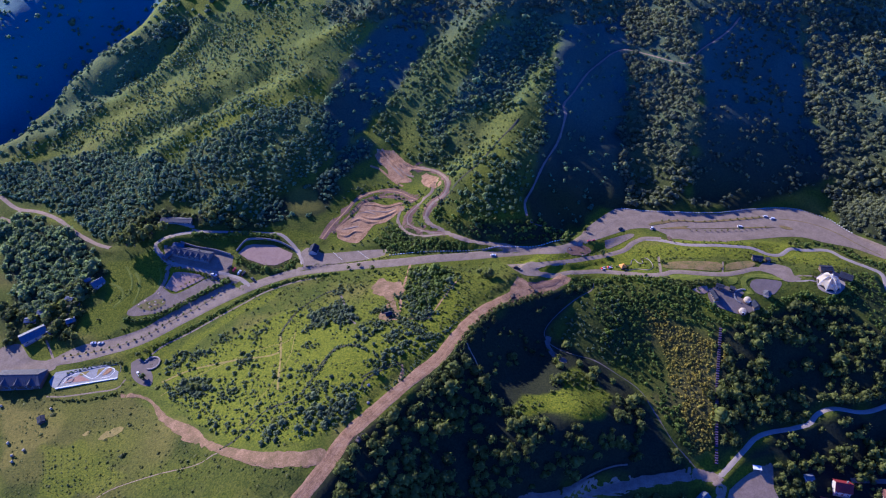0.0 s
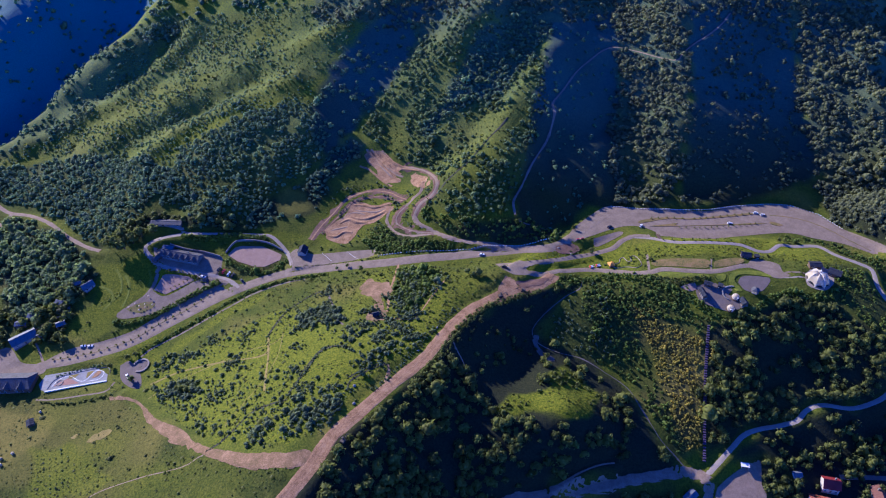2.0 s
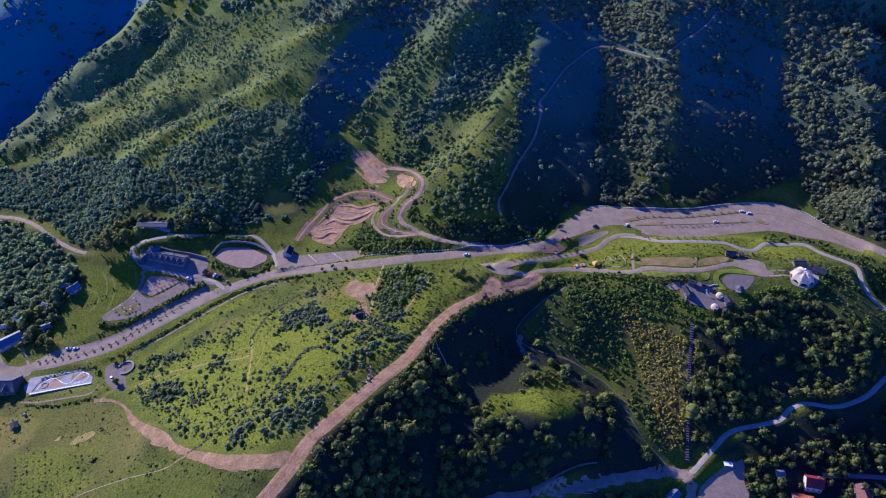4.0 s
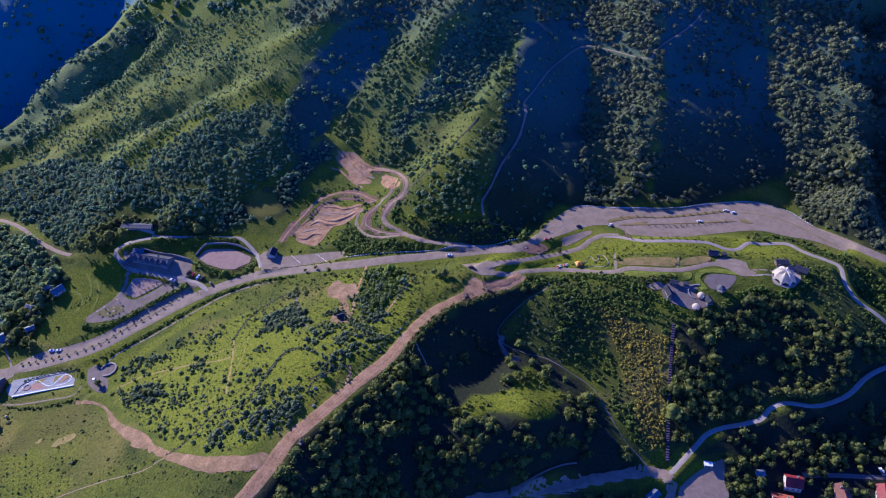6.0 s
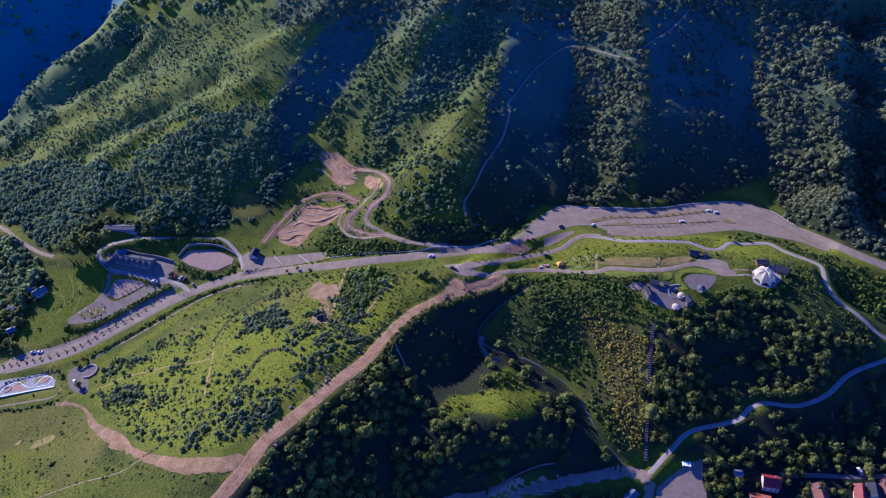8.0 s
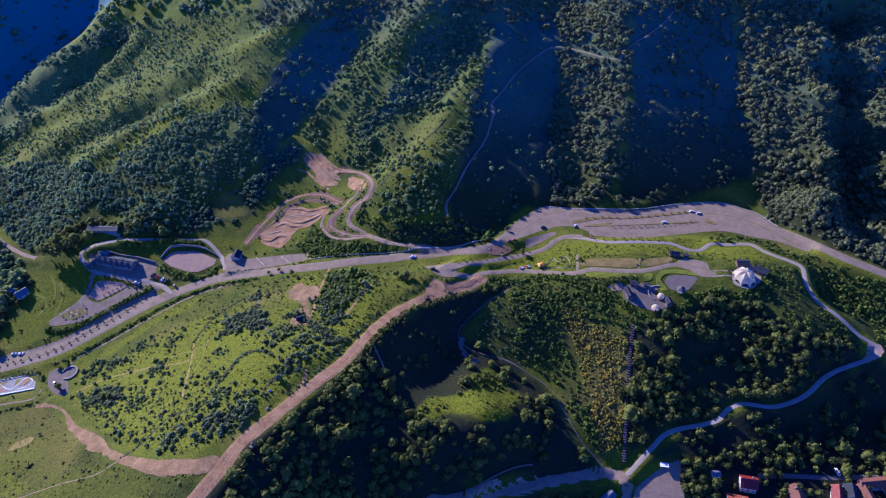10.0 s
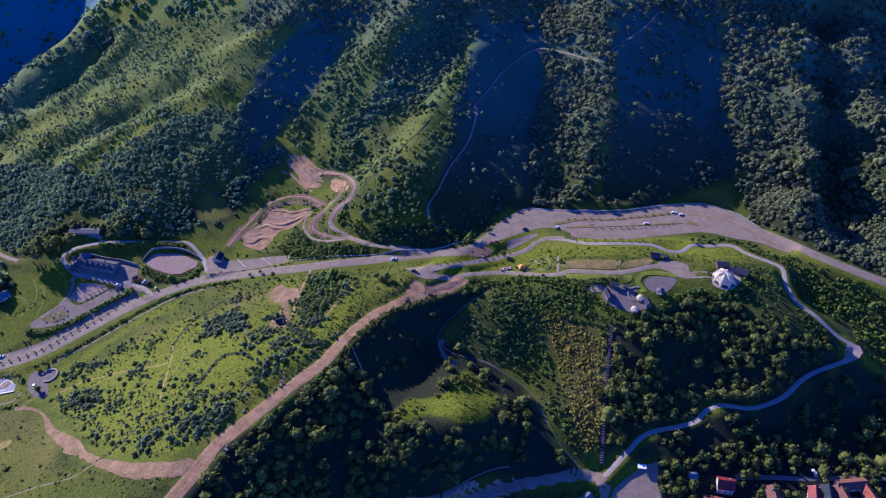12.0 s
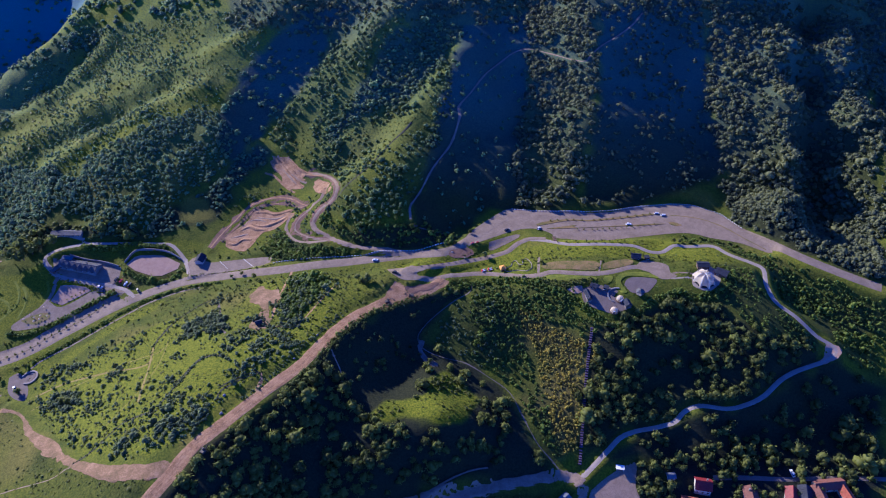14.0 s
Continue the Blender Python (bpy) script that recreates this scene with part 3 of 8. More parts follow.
SCRUB_ROAD = [(-113.3, 411.3), (-105.7, 423.3), (-94.3, 428.2), (-87.8, 419.7), (-74.2, 411.5), (-46.6, 407.7), (-29.5, 403.7), (-19.6, 400), (-37.5, 398.9), (-68.4, 394.5), (-100.3, 396.6)]
SCRUB_NOSE = [(-64.3, 437.6), (-47.2, 440.9), (-28.4, 433.8), (-12.5, 423.1), (-10.4, 416.2), (-28.5, 416.4), (-51.5, 421.8), (-62, 427.4)]
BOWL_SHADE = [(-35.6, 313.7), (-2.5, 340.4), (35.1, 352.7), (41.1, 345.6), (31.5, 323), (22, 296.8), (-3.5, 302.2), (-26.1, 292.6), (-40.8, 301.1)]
LAWN_C = [(111, 360.5), (114, 363), (123, 362.4), (139, 359.4), (149, 357.4), (149, 354), (138, 352), (126, 352), (116, 355)]
EDGE_A = [(-87.1, 256.1), (-68.4, 278.4), (-52.1, 303.8), (-34.2, 329.3)]
RIM_EDGE = [(-60, 262.7), (-47, 280.8), (-35.3, 304.7), (-18.5, 327.2), (1.6, 341), (26.6, 350.6)]
MOWN_A = [(-252.4, 293.2), (-233.3, 300.5), (-202.1, 301.2), (-170.6, 298.2), (-164.6, 303.7)]
BOWL_TRAIL_B = [(-38.5, 299.7), (-34.8, 291.8), (-30.4, 282.9), (-28.5, 274.7)]
TRACK_HEDGE = [(-104.8, 327.8), (-92.7, 329.2), (-80.6, 315.1), (-62.9, 298.1)]
CLUMPS = [(-141.5, 323.5), (-146.7, 318.8), (-137.1, 331.8), (-131.1, 343.4), (-132, 357.1), (-103.5, 309.9), (-96.2, 313.8), (-88.1, 300.4), (-237, 315.9), (-245.9, 315.3), (-222.9, 315), (-218.4, 275.2), (-198.6, 268.6), (-234.4, 281.9), (-145.9, 300), (-189.4, 302.7), (-191.2, 295.3), (-108.8, 257.7), (-115.3, 254), (-127.9, 260.7), (-129.9, 253.9), (-90.6, 279.5), (-95.4, 275), (-71.3, 304.6), (-63.2, 300.9), (-80.1, 311.8), (-142.1, 278.6), (-212.9, 325.7), (-187.7, 324.7), (-69.4, 320.3), (-74.9, 333.2), (-74.6, 348.7), (-67.5, 341.1), (-64.9, 356.9), (-80.2, 343.3)]
# Sunlit strip of bank; its brightness is painted as lush grass.
LIT_BANK = [(304.1, 315.9), (349.7, 304.8), (355.7, 321.1), (331.6, 330.6)]
LOT_EAST = [(280, 482.9), (287.1, 467.5), (292.1, 435.7), (302.7, 415), (314.2, 447), (302.3, 479.1), (286.1, 488.5)]
VILLAGE_TREES = [(158.9, 235.8), (173, 234.5), (177, 223.3), (182.1, 212), (156.2, 212.8)]
FINGER_A = [(-113.8, 515.9), (-105.8, 507.8), (-99.9, 498.2), (-91.9, 487.5), (-82, 477)]
FINGER_B = [(-100.8, 513.1), (-94.2, 505.2), (-87.6, 497.7), (-77.2, 493)]
FINGER_C = [(-109.5, 515.4), (-101.6, 507), (-94.6, 495.8), (-85.8, 486.8), (-79.5, 482.7)]
FINGER_D = [(-120, 450.6), (-110, 447.8), (-101, 446), (-92, 449)]
FINGER_E = [(-128, 446), (-119, 448), (-110, 444.2)]
FINGER_F = [(-139, 430.6), (-131, 432), (-124, 433.4)]
DIVIDER_B = [(229.3, 445.3), (240, 444.2), (253.6, 440.4), (264.8, 433.3), (274, 423.7), (280.7, 414.5), (293.2, 399.9)]
ISLAND_B = [(225.4, 435.6), (229.3, 435.5), (235.4, 431.6), (231.8, 430), (226, 432.3)]
COMB = [(147.3, 424.1), (159.9, 423.9), (184.2, 426.5), (212.3, 432.2)]
DIVIDER_TREES = [(127.2, 435.6), (140.6, 437.5), (163.4, 437.3), (212, 446.4)]
TAIL_BANK = [(228.2, 417.3), (250.9, 415.4), (269.6, 406.1), (282.1, 395.1), (291, 387.6), (285.6, 376.2), (271.2, 383.7), (256.5, 399.3), (230.8, 402.9)]
MEADOW_TOP = [(-255.7, 307.8), (-236, 314.8), (-212.7, 326.4), (-182.1, 346), (-150.4, 365.6), (-125.2, 376.4), (-113, 365.9), (-130.3, 348.9), (-161.3, 330.1), (-187.5, 313.2), (-215.4, 304.5), (-234.5, 296.2)]
BANKS = [(-281, 401), (-265.3, 415.5), (-224.6, 423.3), (-158.1, 419), (-119.3, 406.6), (-64, 379.7), (-3.6, 377.5), (40.4, 386.2), (88.6, 409.3), (120.7, 395.5), (216.7, 392.3), (249.9, 370.4), (228.9, 343.4), (141.4, 364.6), (81.2, 368.7), (20.6, 363.2), (-14.3, 339.3), (-54.3, 296.6), (-86.3, 322.1), (-132.3, 362.9), (-171.6, 384.1), (-220.8, 358.1), (-282.7, 339.5), (-333.1, 332.2), (-322.1, 366.3)]
DITCH_D = [(-127.8, 358.2), (-134.9, 360.6), (-141.2, 358.8), (-147.2, 355.6), (-152.6, 350.3), (-159.9, 343.9), (-164.1, 334.9), (-167.8, 324.9), (-168.7, 317.5)]
CHANNEL = [(-131.7, 357.8), (-126.4, 345.6), (-123.3, 332.9), (-119.2, 323.5), (-113.7, 316.7)]
FIELD_SW = [(-372.6, 294.3), (-274.3, 289), (-233, 256), (-183.3, 223.1), (-127.9, 202.6), (-133.2, 182), (-326.6, 205.7)]
DRY_C = [(-366.6, 282.1), (-319, 286.8), (-268, 283.3), (-227.7, 252.5), (-231.2, 219.1), (-273.1, 237.2), (-309.2, 215.8), (-332.9, 217.5)]
LOT_FAR = [(283, 463.4), (285.5, 435.4), (310.9, 399.2), (337.5, 378), (368.3, 360.5), (404.7, 435.8), (323.3, 441.8), (296, 476.9)]
MOWN_B = [(-168.7, 317.5), (-163.7, 295.1), (-161.5, 279.7), (-158.7, 263)]
MEADOW_S = [(-254.5, 294.8), (-221.8, 292.4), (-170.5, 277.2), (-117.7, 241.2), (-100.9, 224), (-110.6, 213.5), (-141.2, 216.4), (-187.1, 240.3), (-227.8, 269.3)]
YELLOW_CORE = [(92.9, 338.9), (119.9, 323.1), (146.3, 306.7), (136.2, 272.3), (124.7, 243.6), (112.5, 240.4), (109.1, 267.9), (98.7, 304.7)]
MEADOW_LOW = [(-248.5, 276.6), (-221.9, 285.6), (-183.2, 274.3), (-146.4, 259.3), (-108.6, 257.2), (-95.4, 264.9), (-111.5, 235.4), (-127.7, 216.1), (-146.9, 208.7), (-181.9, 224.7), (-219.6, 249)]
CREST_GAP = [(-431.9, 538.7), (-376.2, 553.9), (-307, 573.9), (-225.3, 594.2), (-164.3, 580), (-166.7, 550.4), (-219.1, 524.6), (-277.3, 498.4), (-352.1, 509.3)]
THICKET_A = [(-131, 340), (-121, 341), (-111, 320), (-127, 314), (-141, 323), (-150, 335)]
THICKET_B = [(-110, 313), (-94, 304), (-74, 306), (-70, 297), (-89, 298), (-109, 301)]
THICKET_C = [(-137, 248), (-121, 250), (-110, 254), (-106, 242), (-116, 230), (-132, 221), (-152, 219), (-162, 230), (-146, 236)]
THICKET_D = [(-79, 375), (-54, 379), (-43, 372), (-53, 351), (-58, 332), (-64, 327), (-76, 331), (-79, 354)]
THICKET_E = [(-107, 289), (-84, 284), (-77, 292), (-63, 303), (-69, 287), (-83, 277), (-96, 280)]
THICKET_F = [(-240, 290), (-220, 290), (-211, 278), (-227, 274)]
THICKET_G = [(-258, 311), (-241, 321), (-228, 324), (-224, 309), (-241, 305), (-251, 299)]
FIELD_DIRT = [(-280, 286), (-260, 281), (-247, 271), (-234, 259), (-213, 247), (-196, 232), (-181, 224), (-159, 216), (-131, 211), (-121, 212), (-122, 202), (-149, 203), (-164, 208), (-179, 216), (-188, 221), (-201, 229), (-215, 237), (-230, 249), (-243, 260), (-251, 272), (-263, 280), (-278, 282)]
DITCH_E = [(-188, 223), (-176, 231), (-169, 240), (-163, 247), (-153, 250), (-141, 252)]
DITCH_F = [(-103, 255), (-102, 262), (-90, 271), (-80, 275)]
HEDGE_LINE = [(-179, 230), (-173, 242), (-165, 257), (-165, 266)]
LOOP_WEST = [(-5, 378), (7, 381), (19, 378), (25, 375), (18, 371.5), (23, 366), (10, 364.5), (2, 369)]
APRON = [(305, 311), (311, 310), (315, 307), (313, 302), (307, 298), (299, 295), (295, 296), (301, 302)]
TRAIL_WASH = [(20, 320), (24, 319), (22, 313), (26, 307), (33, 302), (30, 299), (23, 305), (19, 313)]
CREST_LUSH_A = [(68, 605), (48, 558), (17, 506), (-22, 446), (-38, 448), (-7, 508), (19, 551), (42, 599)]
CREST_LUSH_B = [(-2, 645), (-35, 610), (-65, 604), (-52, 634), (-21, 653)]
CREST_LUSH_C = [(-449, 554), (-421, 568), (-370, 583), (-316, 586), (-286, 605), (-266, 625), (-299, 631), (-354, 625), (-382, 608), (-425, 583), (-451, 563)]
CREST_LUSH_D = [(-314, 504), (-280, 518), (-239, 536), (-195, 558), (-178, 578), (-197, 579), (-219, 571), (-249, 559), (-291, 540)]
CREST_LUSH_E = [(-187, 619), (-143, 636), (-106, 668), (-123, 669), (-150, 651), (-189, 633)]
SPUR_LUSH_A = [(144, 572), (168, 554), (164, 526), (143, 547)]
SPUR_LUSH_B = [(117, 517), (144, 516), (142, 475), (125, 456), (115, 462)]
SPUR_HOLLOW = [(-10, 624), (34, 655), (69, 634), (37, 594), (9, 561), (-22, 553), (-48, 534), (-58, 509), (-63, 533), (-46, 561), (-27, 598)]
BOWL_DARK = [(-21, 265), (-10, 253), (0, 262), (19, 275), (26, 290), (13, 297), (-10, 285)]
ROAD_STRIP = [(-261, 321), (-244, 331), (-229, 340), (-214, 351), (-198, 363), (-178, 373), (-177, 368), (-196, 354), (-212, 344), (-230, 329), (-244, 317), (-256, 312)]
CHALET_LAWN = [(-339, 389), (-330, 407), (-311, 406), (-295, 412), (-280, 401), (-281, 384), (-286, 376), (-302, 359), (-315, 344), (-333, 343), (-338, 353), (-327, 368), (-316, 375)]
BIKE_VERGE = [(-158, 426), (-147, 448), (-129, 470), (-110, 479), (-80, 478), (-60, 464), (-69, 447), (-83, 427), (-105, 413), (-142, 412)]
CHALET_BANK = [(-257, 425), (-220, 427), (-200, 422), (-182, 424), (-158, 420), (-145, 437), (-164, 429), (-188, 435), (-221, 433)]
ISLAND_WEST = [(19, 374), (22, 369), (44, 374), (66, 378), (77, 381), (87, 389), (100, 395), (107, 399), (94, 398), (81, 395), (67, 388), (45, 380)]
PLATEAU = [(-2, 372), (40, 378), (110, 378), (190, 383), (245, 375), (275, 385), (262, 400), (230, 415), (195, 412), (130, 410), (90, 395), (40, 392), (0, 388)]
FARM_LAWN = [(-118, 318), (-112, 362), (-85, 378), (-60, 382), (-20, 368), (-6, 360), (-20, 345), (-45, 325), (-86, 316)]
RIM_BANK = [(40, 362), (66, 369), (90, 365), (110, 358), (128, 346), (140, 330), (130, 322), (110, 336), (84, 346), (58, 352)]
DELL_OPEN = [(-188, 467), (-179, 474), (-163, 468), (-159, 451), (-175, 446), (-187, 453)]
CREST_TOP = [(-376.6, 696.2), (-366.6, 723.8), (-360.4, 761), (-198.6, 711.6), (-188.2, 681.5), (-286.7, 710.4), (-335.2, 700.5), (-363.6, 682.3)]

# ---- materials ----
def material(name, colors, scale=1.0, rough=0.9, bump=0.0, bump_scale=None, metal=0.0, spot=None, spec=0.3):
    """A surface mixed from two or three colours by noise at two scales; colours stand in world metres."""
    m = bpy.data.materials.new(name)
    m.use_nodes = True
    nt = m.node_tree
    b = nt.nodes["Principled BSDF"]
    b.inputs["Roughness"].default_value, b.inputs["Metallic"].default_value = rough, metal
    b.inputs["Specular IOR Level"].default_value = spec
    geo = nt.nodes.new("ShaderNodeNewGeometry")
    n1, n2 = nt.nodes.new("ShaderNodeTexNoise"), nt.nodes.new("ShaderNodeTexNoise")
    for n, s in ((n1, scale), (n2, scale * 7.3)):
        n.inputs["Scale"].default_value, n.inputs["Detail"].default_value, n.inputs["Roughness"].default_value = s, 5.0, 0.65
        nt.links.new(geo.outputs["Position"], n.inputs["Vector"])
    add = nt.nodes.new("ShaderNodeMath")
    add.operation = "ADD"
    half = nt.nodes.new("ShaderNodeMath")
    half.operation = "MULTIPLY"
    half.inputs[1].default_value = 0.5
    nt.links.new(n1.outputs[0], add.inputs[0])
    nt.links.new(n2.outputs[0], add.inputs[1])
    nt.links.new(add.outputs[0], half.inputs[0])
    ramp = nt.nodes.new("ShaderNodeValToRGB")
    e = ramp.color_ramp.elements
    e[0].position, e[1].position = 0.4, 0.6
    e[0].color, e[1].color = (*colors[0], 1), (*colors[-1], 1)
    if len(colors) == 3:
        e.new(0.5).color = (*colors[1], 1)
    nt.links.new(half.outputs[0], ramp.inputs[0])
    nt.links.new(ramp.outputs[0], b.inputs["Base Color"])
    if bump:
        bn = nt.nodes.new("ShaderNodeTexNoise")
        bn.inputs["Scale"].default_value, bn.inputs["Detail"].default_value = bump_scale or scale * 4, 4.0
        nt.links.new(geo.outputs["Position"], bn.inputs["Vector"])
        bp = nt.nodes.new("ShaderNodeBump")
        bp.inputs["Strength"].default_value, bp.inputs["Distance"].default_value = 1.0, bump
        nt.links.new(bn.outputs[0], bp.inputs["Height"])
        nt.links.new(bp.outputs[0], b.inputs["Normal"])
    return m


def leafy(name, dark, light, rough=0.55):
    """Foliage: a tint for each tree and each clump, with some light let through."""
    m = bpy.data.materials.new(name)
    m.use_nodes = True
    nt = m.node_tree
    b = nt.nodes["Principled BSDF"]
    b.inputs["Roughness"].default_value, b.inputs["Specular IOR Level"].default_value = rough, 0.25
    tint = nt.nodes.new("ShaderNodeAttribute")
    tint.attribute_name = "tint"
    geo = nt.nodes.new("ShaderNodeNewGeometry")
    obj = nt.nodes.new("ShaderNodeObjectInfo")
    s1, s2 = nt.nodes.new("ShaderNodeMath"), nt.nodes.new("ShaderNodeMath")
    s1.operation, s2.operation = "MULTIPLY_ADD", "MULTIPLY_ADD"
    nt.links.new(geo.outputs["Random Per Island"], s1.inputs[0])
    s1.inputs[1].default_value = 0.4
    nt.links.new(tint.outputs["Fac"], s1.inputs[2])
    nt.links.new(obj.outputs["Random"], s2.inputs[0])
    s2.inputs[1].default_value = 0.2
    nt.links.new(s1.outputs[0], s2.inputs[2])
    ramp = nt.nodes.new("ShaderNodeValToRGB")
    e = ramp.color_ramp.elements
    e[0].position, e[1].position = 0.05, 1.0
    e[0].color, e[1].color = (*dark, 1), (*light, 1)
    nt.links.new(s2.outputs[0], ramp.inputs[0])
    nt.links.new(ramp.outputs[0], b.inputs["Base Color"])
    glow = nt.nodes.new("ShaderNodeBsdfTranslucent")
    nt.links.new(ramp.outputs[0], glow.inputs["Color"])
    both = nt.nodes.new("ShaderNodeMixShader")
    both.inputs["Fac"].default_value = 0.55
    nt.links.new(b.outputs[0], both.inputs[1])
    nt.links.new(glow.outputs[0], both.inputs[2])
    nt.links.new(both.outputs[0], nt.nodes["Material Output"].inputs["Surface"])
    return m


def ground_material():
    """Hill grass, with bare and mown patches, shade-dark woodland floor where the cover says so, dry yellow grass, and
    far ground tinted for haze.
    """
    m = bpy.data.materials.new("hill_grass")
    m.use_nodes = True
    nt = m.node_tree
    b = nt.nodes["Principled BSDF"]
    b.inputs["Roughness"].default_value, b.inputs["Specular IOR Level"].default_value = 0.95, 0.15
    geo = nt.nodes.new("ShaderNodeNewGeometry")

    def noise_at(scale, detail=5.0):
        n = nt.nodes.new("ShaderNodeTexNoise")
        n.inputs["Scale"].default_value, n.inputs["Detail"].default_value, n.inputs["Roughness"].default_value = scale, detail, 0.65
        nt.links.new(geo.outputs["Position"], n.inputs["Vector"])
        return n.outputs[0]

    def ramp_of(src, stops):
        r = nt.nodes.new("ShaderNodeValToRGB")
        e = r.color_ramp.elements
        e[0].position, e[1].position = stops[0][0], stops[-1][0]
        e[0].color, e[1].color = (*stops[0][1], 1), (*stops[-1][1], 1)
        for p, c in stops[1:-1]:
            e.new(p).color = (*c, 1)
        nt.links.new(src, r.inputs[0])
        return r.outputs[0]

    def blend(fac, a, c):
        x = nt.nodes.new("ShaderNodeMix")
        x.data_type = "RGBA"
        nt.links.new(fac, x.inputs["Factor"])
        nt.links.new(a, x.inputs["A"])
        nt.links.new(c, x.inputs["B"])
        return x.outputs["Result"]

    def cover(name):
        a = nt.nodes.new("ShaderNodeAttribute")
        a.attribute_name = name
        return a.outputs["Fac"]

    fine, coarse, broad = noise_at(0.8, 7.0), noise_at(0.09), noise_at(0.018, 3.0)
    grass = ramp_of(coarse, [(0.36, (0.028, 0.042, 0.006)), (0.5, (0.058, 0.07, 0.008)), (0.64, (0.102, 0.10, 0.018))])
    tuft = ramp_of(fine, [(0.42, (0.022, 0.034, 0.006)), (0.58, (0.09, 0.10, 0.012))])
    fresh_grass = ramp_of(coarse, [(0.36, (0.046, 0.066, 0.007)), (0.5, (0.086, 0.105, 0.008)), (0.64, (0.14, 0.14, 0.016))])
    fresh_tuft = ramp_of(fine, [(0.42, (0.036, 0.054, 0.006)), (0.58, (0.122, 0.138, 0.01))])
    half = nt.nodes.new("ShaderNodeValue")
    half.outputs[0].default_value = 0.55
    mix = blend(cover("fresh"), blend(half.outputs[0], grass, tuft), blend(half.outputs[0], fresh_grass, fresh_tuft))
    dry = ramp_of(fine, [(0.3, (0.14, 0.125, 0.025)), (0.7, (0.29, 0.235, 0.045))])
    mix = blend(cover("dry"), mix, dry)
    # High grass: its own lime green, with the dark tones blued for haze.
    hazed_alpine = ramp_of(fine, [(0.38, (0.06, 0.105, 0.045)), (0.5, (0.145, 0.185, 0.022)), (0.64, (0.255, 0.28, 0.012))])
    mix = blend(cover("hazed_alpine"), mix, hazed_alpine)
    lush = ramp_of(fine, [(0.36, (0.064, 0.09, 0.004)), (0.5, (0.132, 0.15, 0.004)), (0.64, (0.21, 0.212, 0.006))])
    mix = blend(cover("lush"), mix, lush)
    # Near-black floor: the shade under the trees is painted into its colour.
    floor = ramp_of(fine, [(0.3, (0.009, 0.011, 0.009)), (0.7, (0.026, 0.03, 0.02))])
    # Far woodland ground, blued and lightened in its colour in place of haze.
    hazed_litter = ramp_of(fine, [(0.3, (0.045, 0.075, 0.085)), (0.7, (0.095, 0.14, 0.14))])
    mix = blend(cover("wood"), mix, blend(cover("hazed_alpine"), floor, hazed_litter))
    # Blue haze over the far-left valley, painted into the ground colour.
    haze_blue = ramp_of(fine, [(0.3, (0.06, 0.125, 0.15)), (0.7, (0.10, 0.185, 0.205))])
    mix = blend(cover("far_haze"), mix, haze_blue)
    nt.links.new(mix, b.inputs["Base Color"])
    bp = nt.nodes.new("ShaderNodeBump")
    bp.inputs["Strength"].default_value, bp.inputs["Distance"].default_value = 1.0, 0.5
    nt.links.new(noise_at(0.5, 6.0), bp.inputs["Height"])
    nt.links.new(bp.outputs[0], b.inputs["Normal"])
    return m


GRASS = ground_material()
ASPHALT = material("worn_asphalt", [(0.178, 0.134, 0.094), (0.226, 0.172, 0.122), (0.275, 0.212, 0.152)], 0.15, 0.9, 0.02, 3.0)
DARK_ASPHALT = material("dark_asphalt", [(0.135, 0.106, 0.092), (0.185, 0.147, 0.126)], 0.2, 0.9, 0.02, 3.0)
CONCRETE = material("pale_concrete", [(0.27, 0.222, 0.18), (0.36, 0.30, 0.245)], 0.2, 0.9, 0.02, 3.0)
GRAVEL = material("pink_gravel", [(0.29, 0.19, 0.135), (0.38, 0.26, 0.19)], 0.25, 0.95, 0.06, 2.0)
DIRT = material("rutted_dirt", [(0.20, 0.112, 0.05), (0.34, 0.20, 0.095), (0.44, 0.275, 0.145)], 0.18, 0.95, 0.35, 0.7)
DARK_DIRT = material("dark_dirt", [(0.12, 0.068, 0.045), (0.22, 0.132, 0.088)], 0.3, 0.95, 0.3, 0.8)
PALE_TRACK = material("pale_track", [(0.22, 0.158, 0.104), (0.34, 0.25, 0.17)], 0.3, 0.95, 0.1, 1.2)
LAWN = material("dry_lawn", [(0.18, 0.145, 0.035), (0.30, 0.235, 0.06)], 0.3, 0.95, 0.1, 2.0)
BROWN_LAWN = material("parched_brown_lawn", [(0.10, 0.10, 0.022), (0.19, 0.14, 0.04), (0.25, 0.165, 0.075)], 0.16, 0.95, 0.1, 2.0)
DITCH = material("wet_ditch", [(0.03, 0.035, 0.02), (0.07, 0.065, 0.045)], 0.4, 0.9, 0.2, 1.0)
BARK = material("bark", [(0.06, 0.045, 0.035), (0.13, 0.10, 0.08)], 2.0, 0.95)
LEAF = leafy("broad_leaves", (0.032, 0.046, 0.014), (0.25, 0.275, 0.055))
LEAF_GREEN = leafy("fresh_green_shrub_leaves", (0.05, 0.085, 0.014), (0.25, 0.32, 0.045))
LEAF_PALE = leafy("pale_leaves", (0.05, 0.07, 0.01), (0.17, 0.19, 0.02))
LEAF_DRY = leafy("yellowing_leaves", (0.20, 0.19, 0.03), (0.56, 0.47, 0.065))
LEAF_BUSH = leafy("greyish_bush_leaves", (0.065, 0.098, 0.06), (0.25, 0.30, 0.125))
# Slope leaves painted paler and bluer than LEAF to imitate distance haze.
LEAF_FAR = leafy("hazed_slope_leaves", (0.085, 0.14, 0.095), (0.28, 0.38, 0.165))
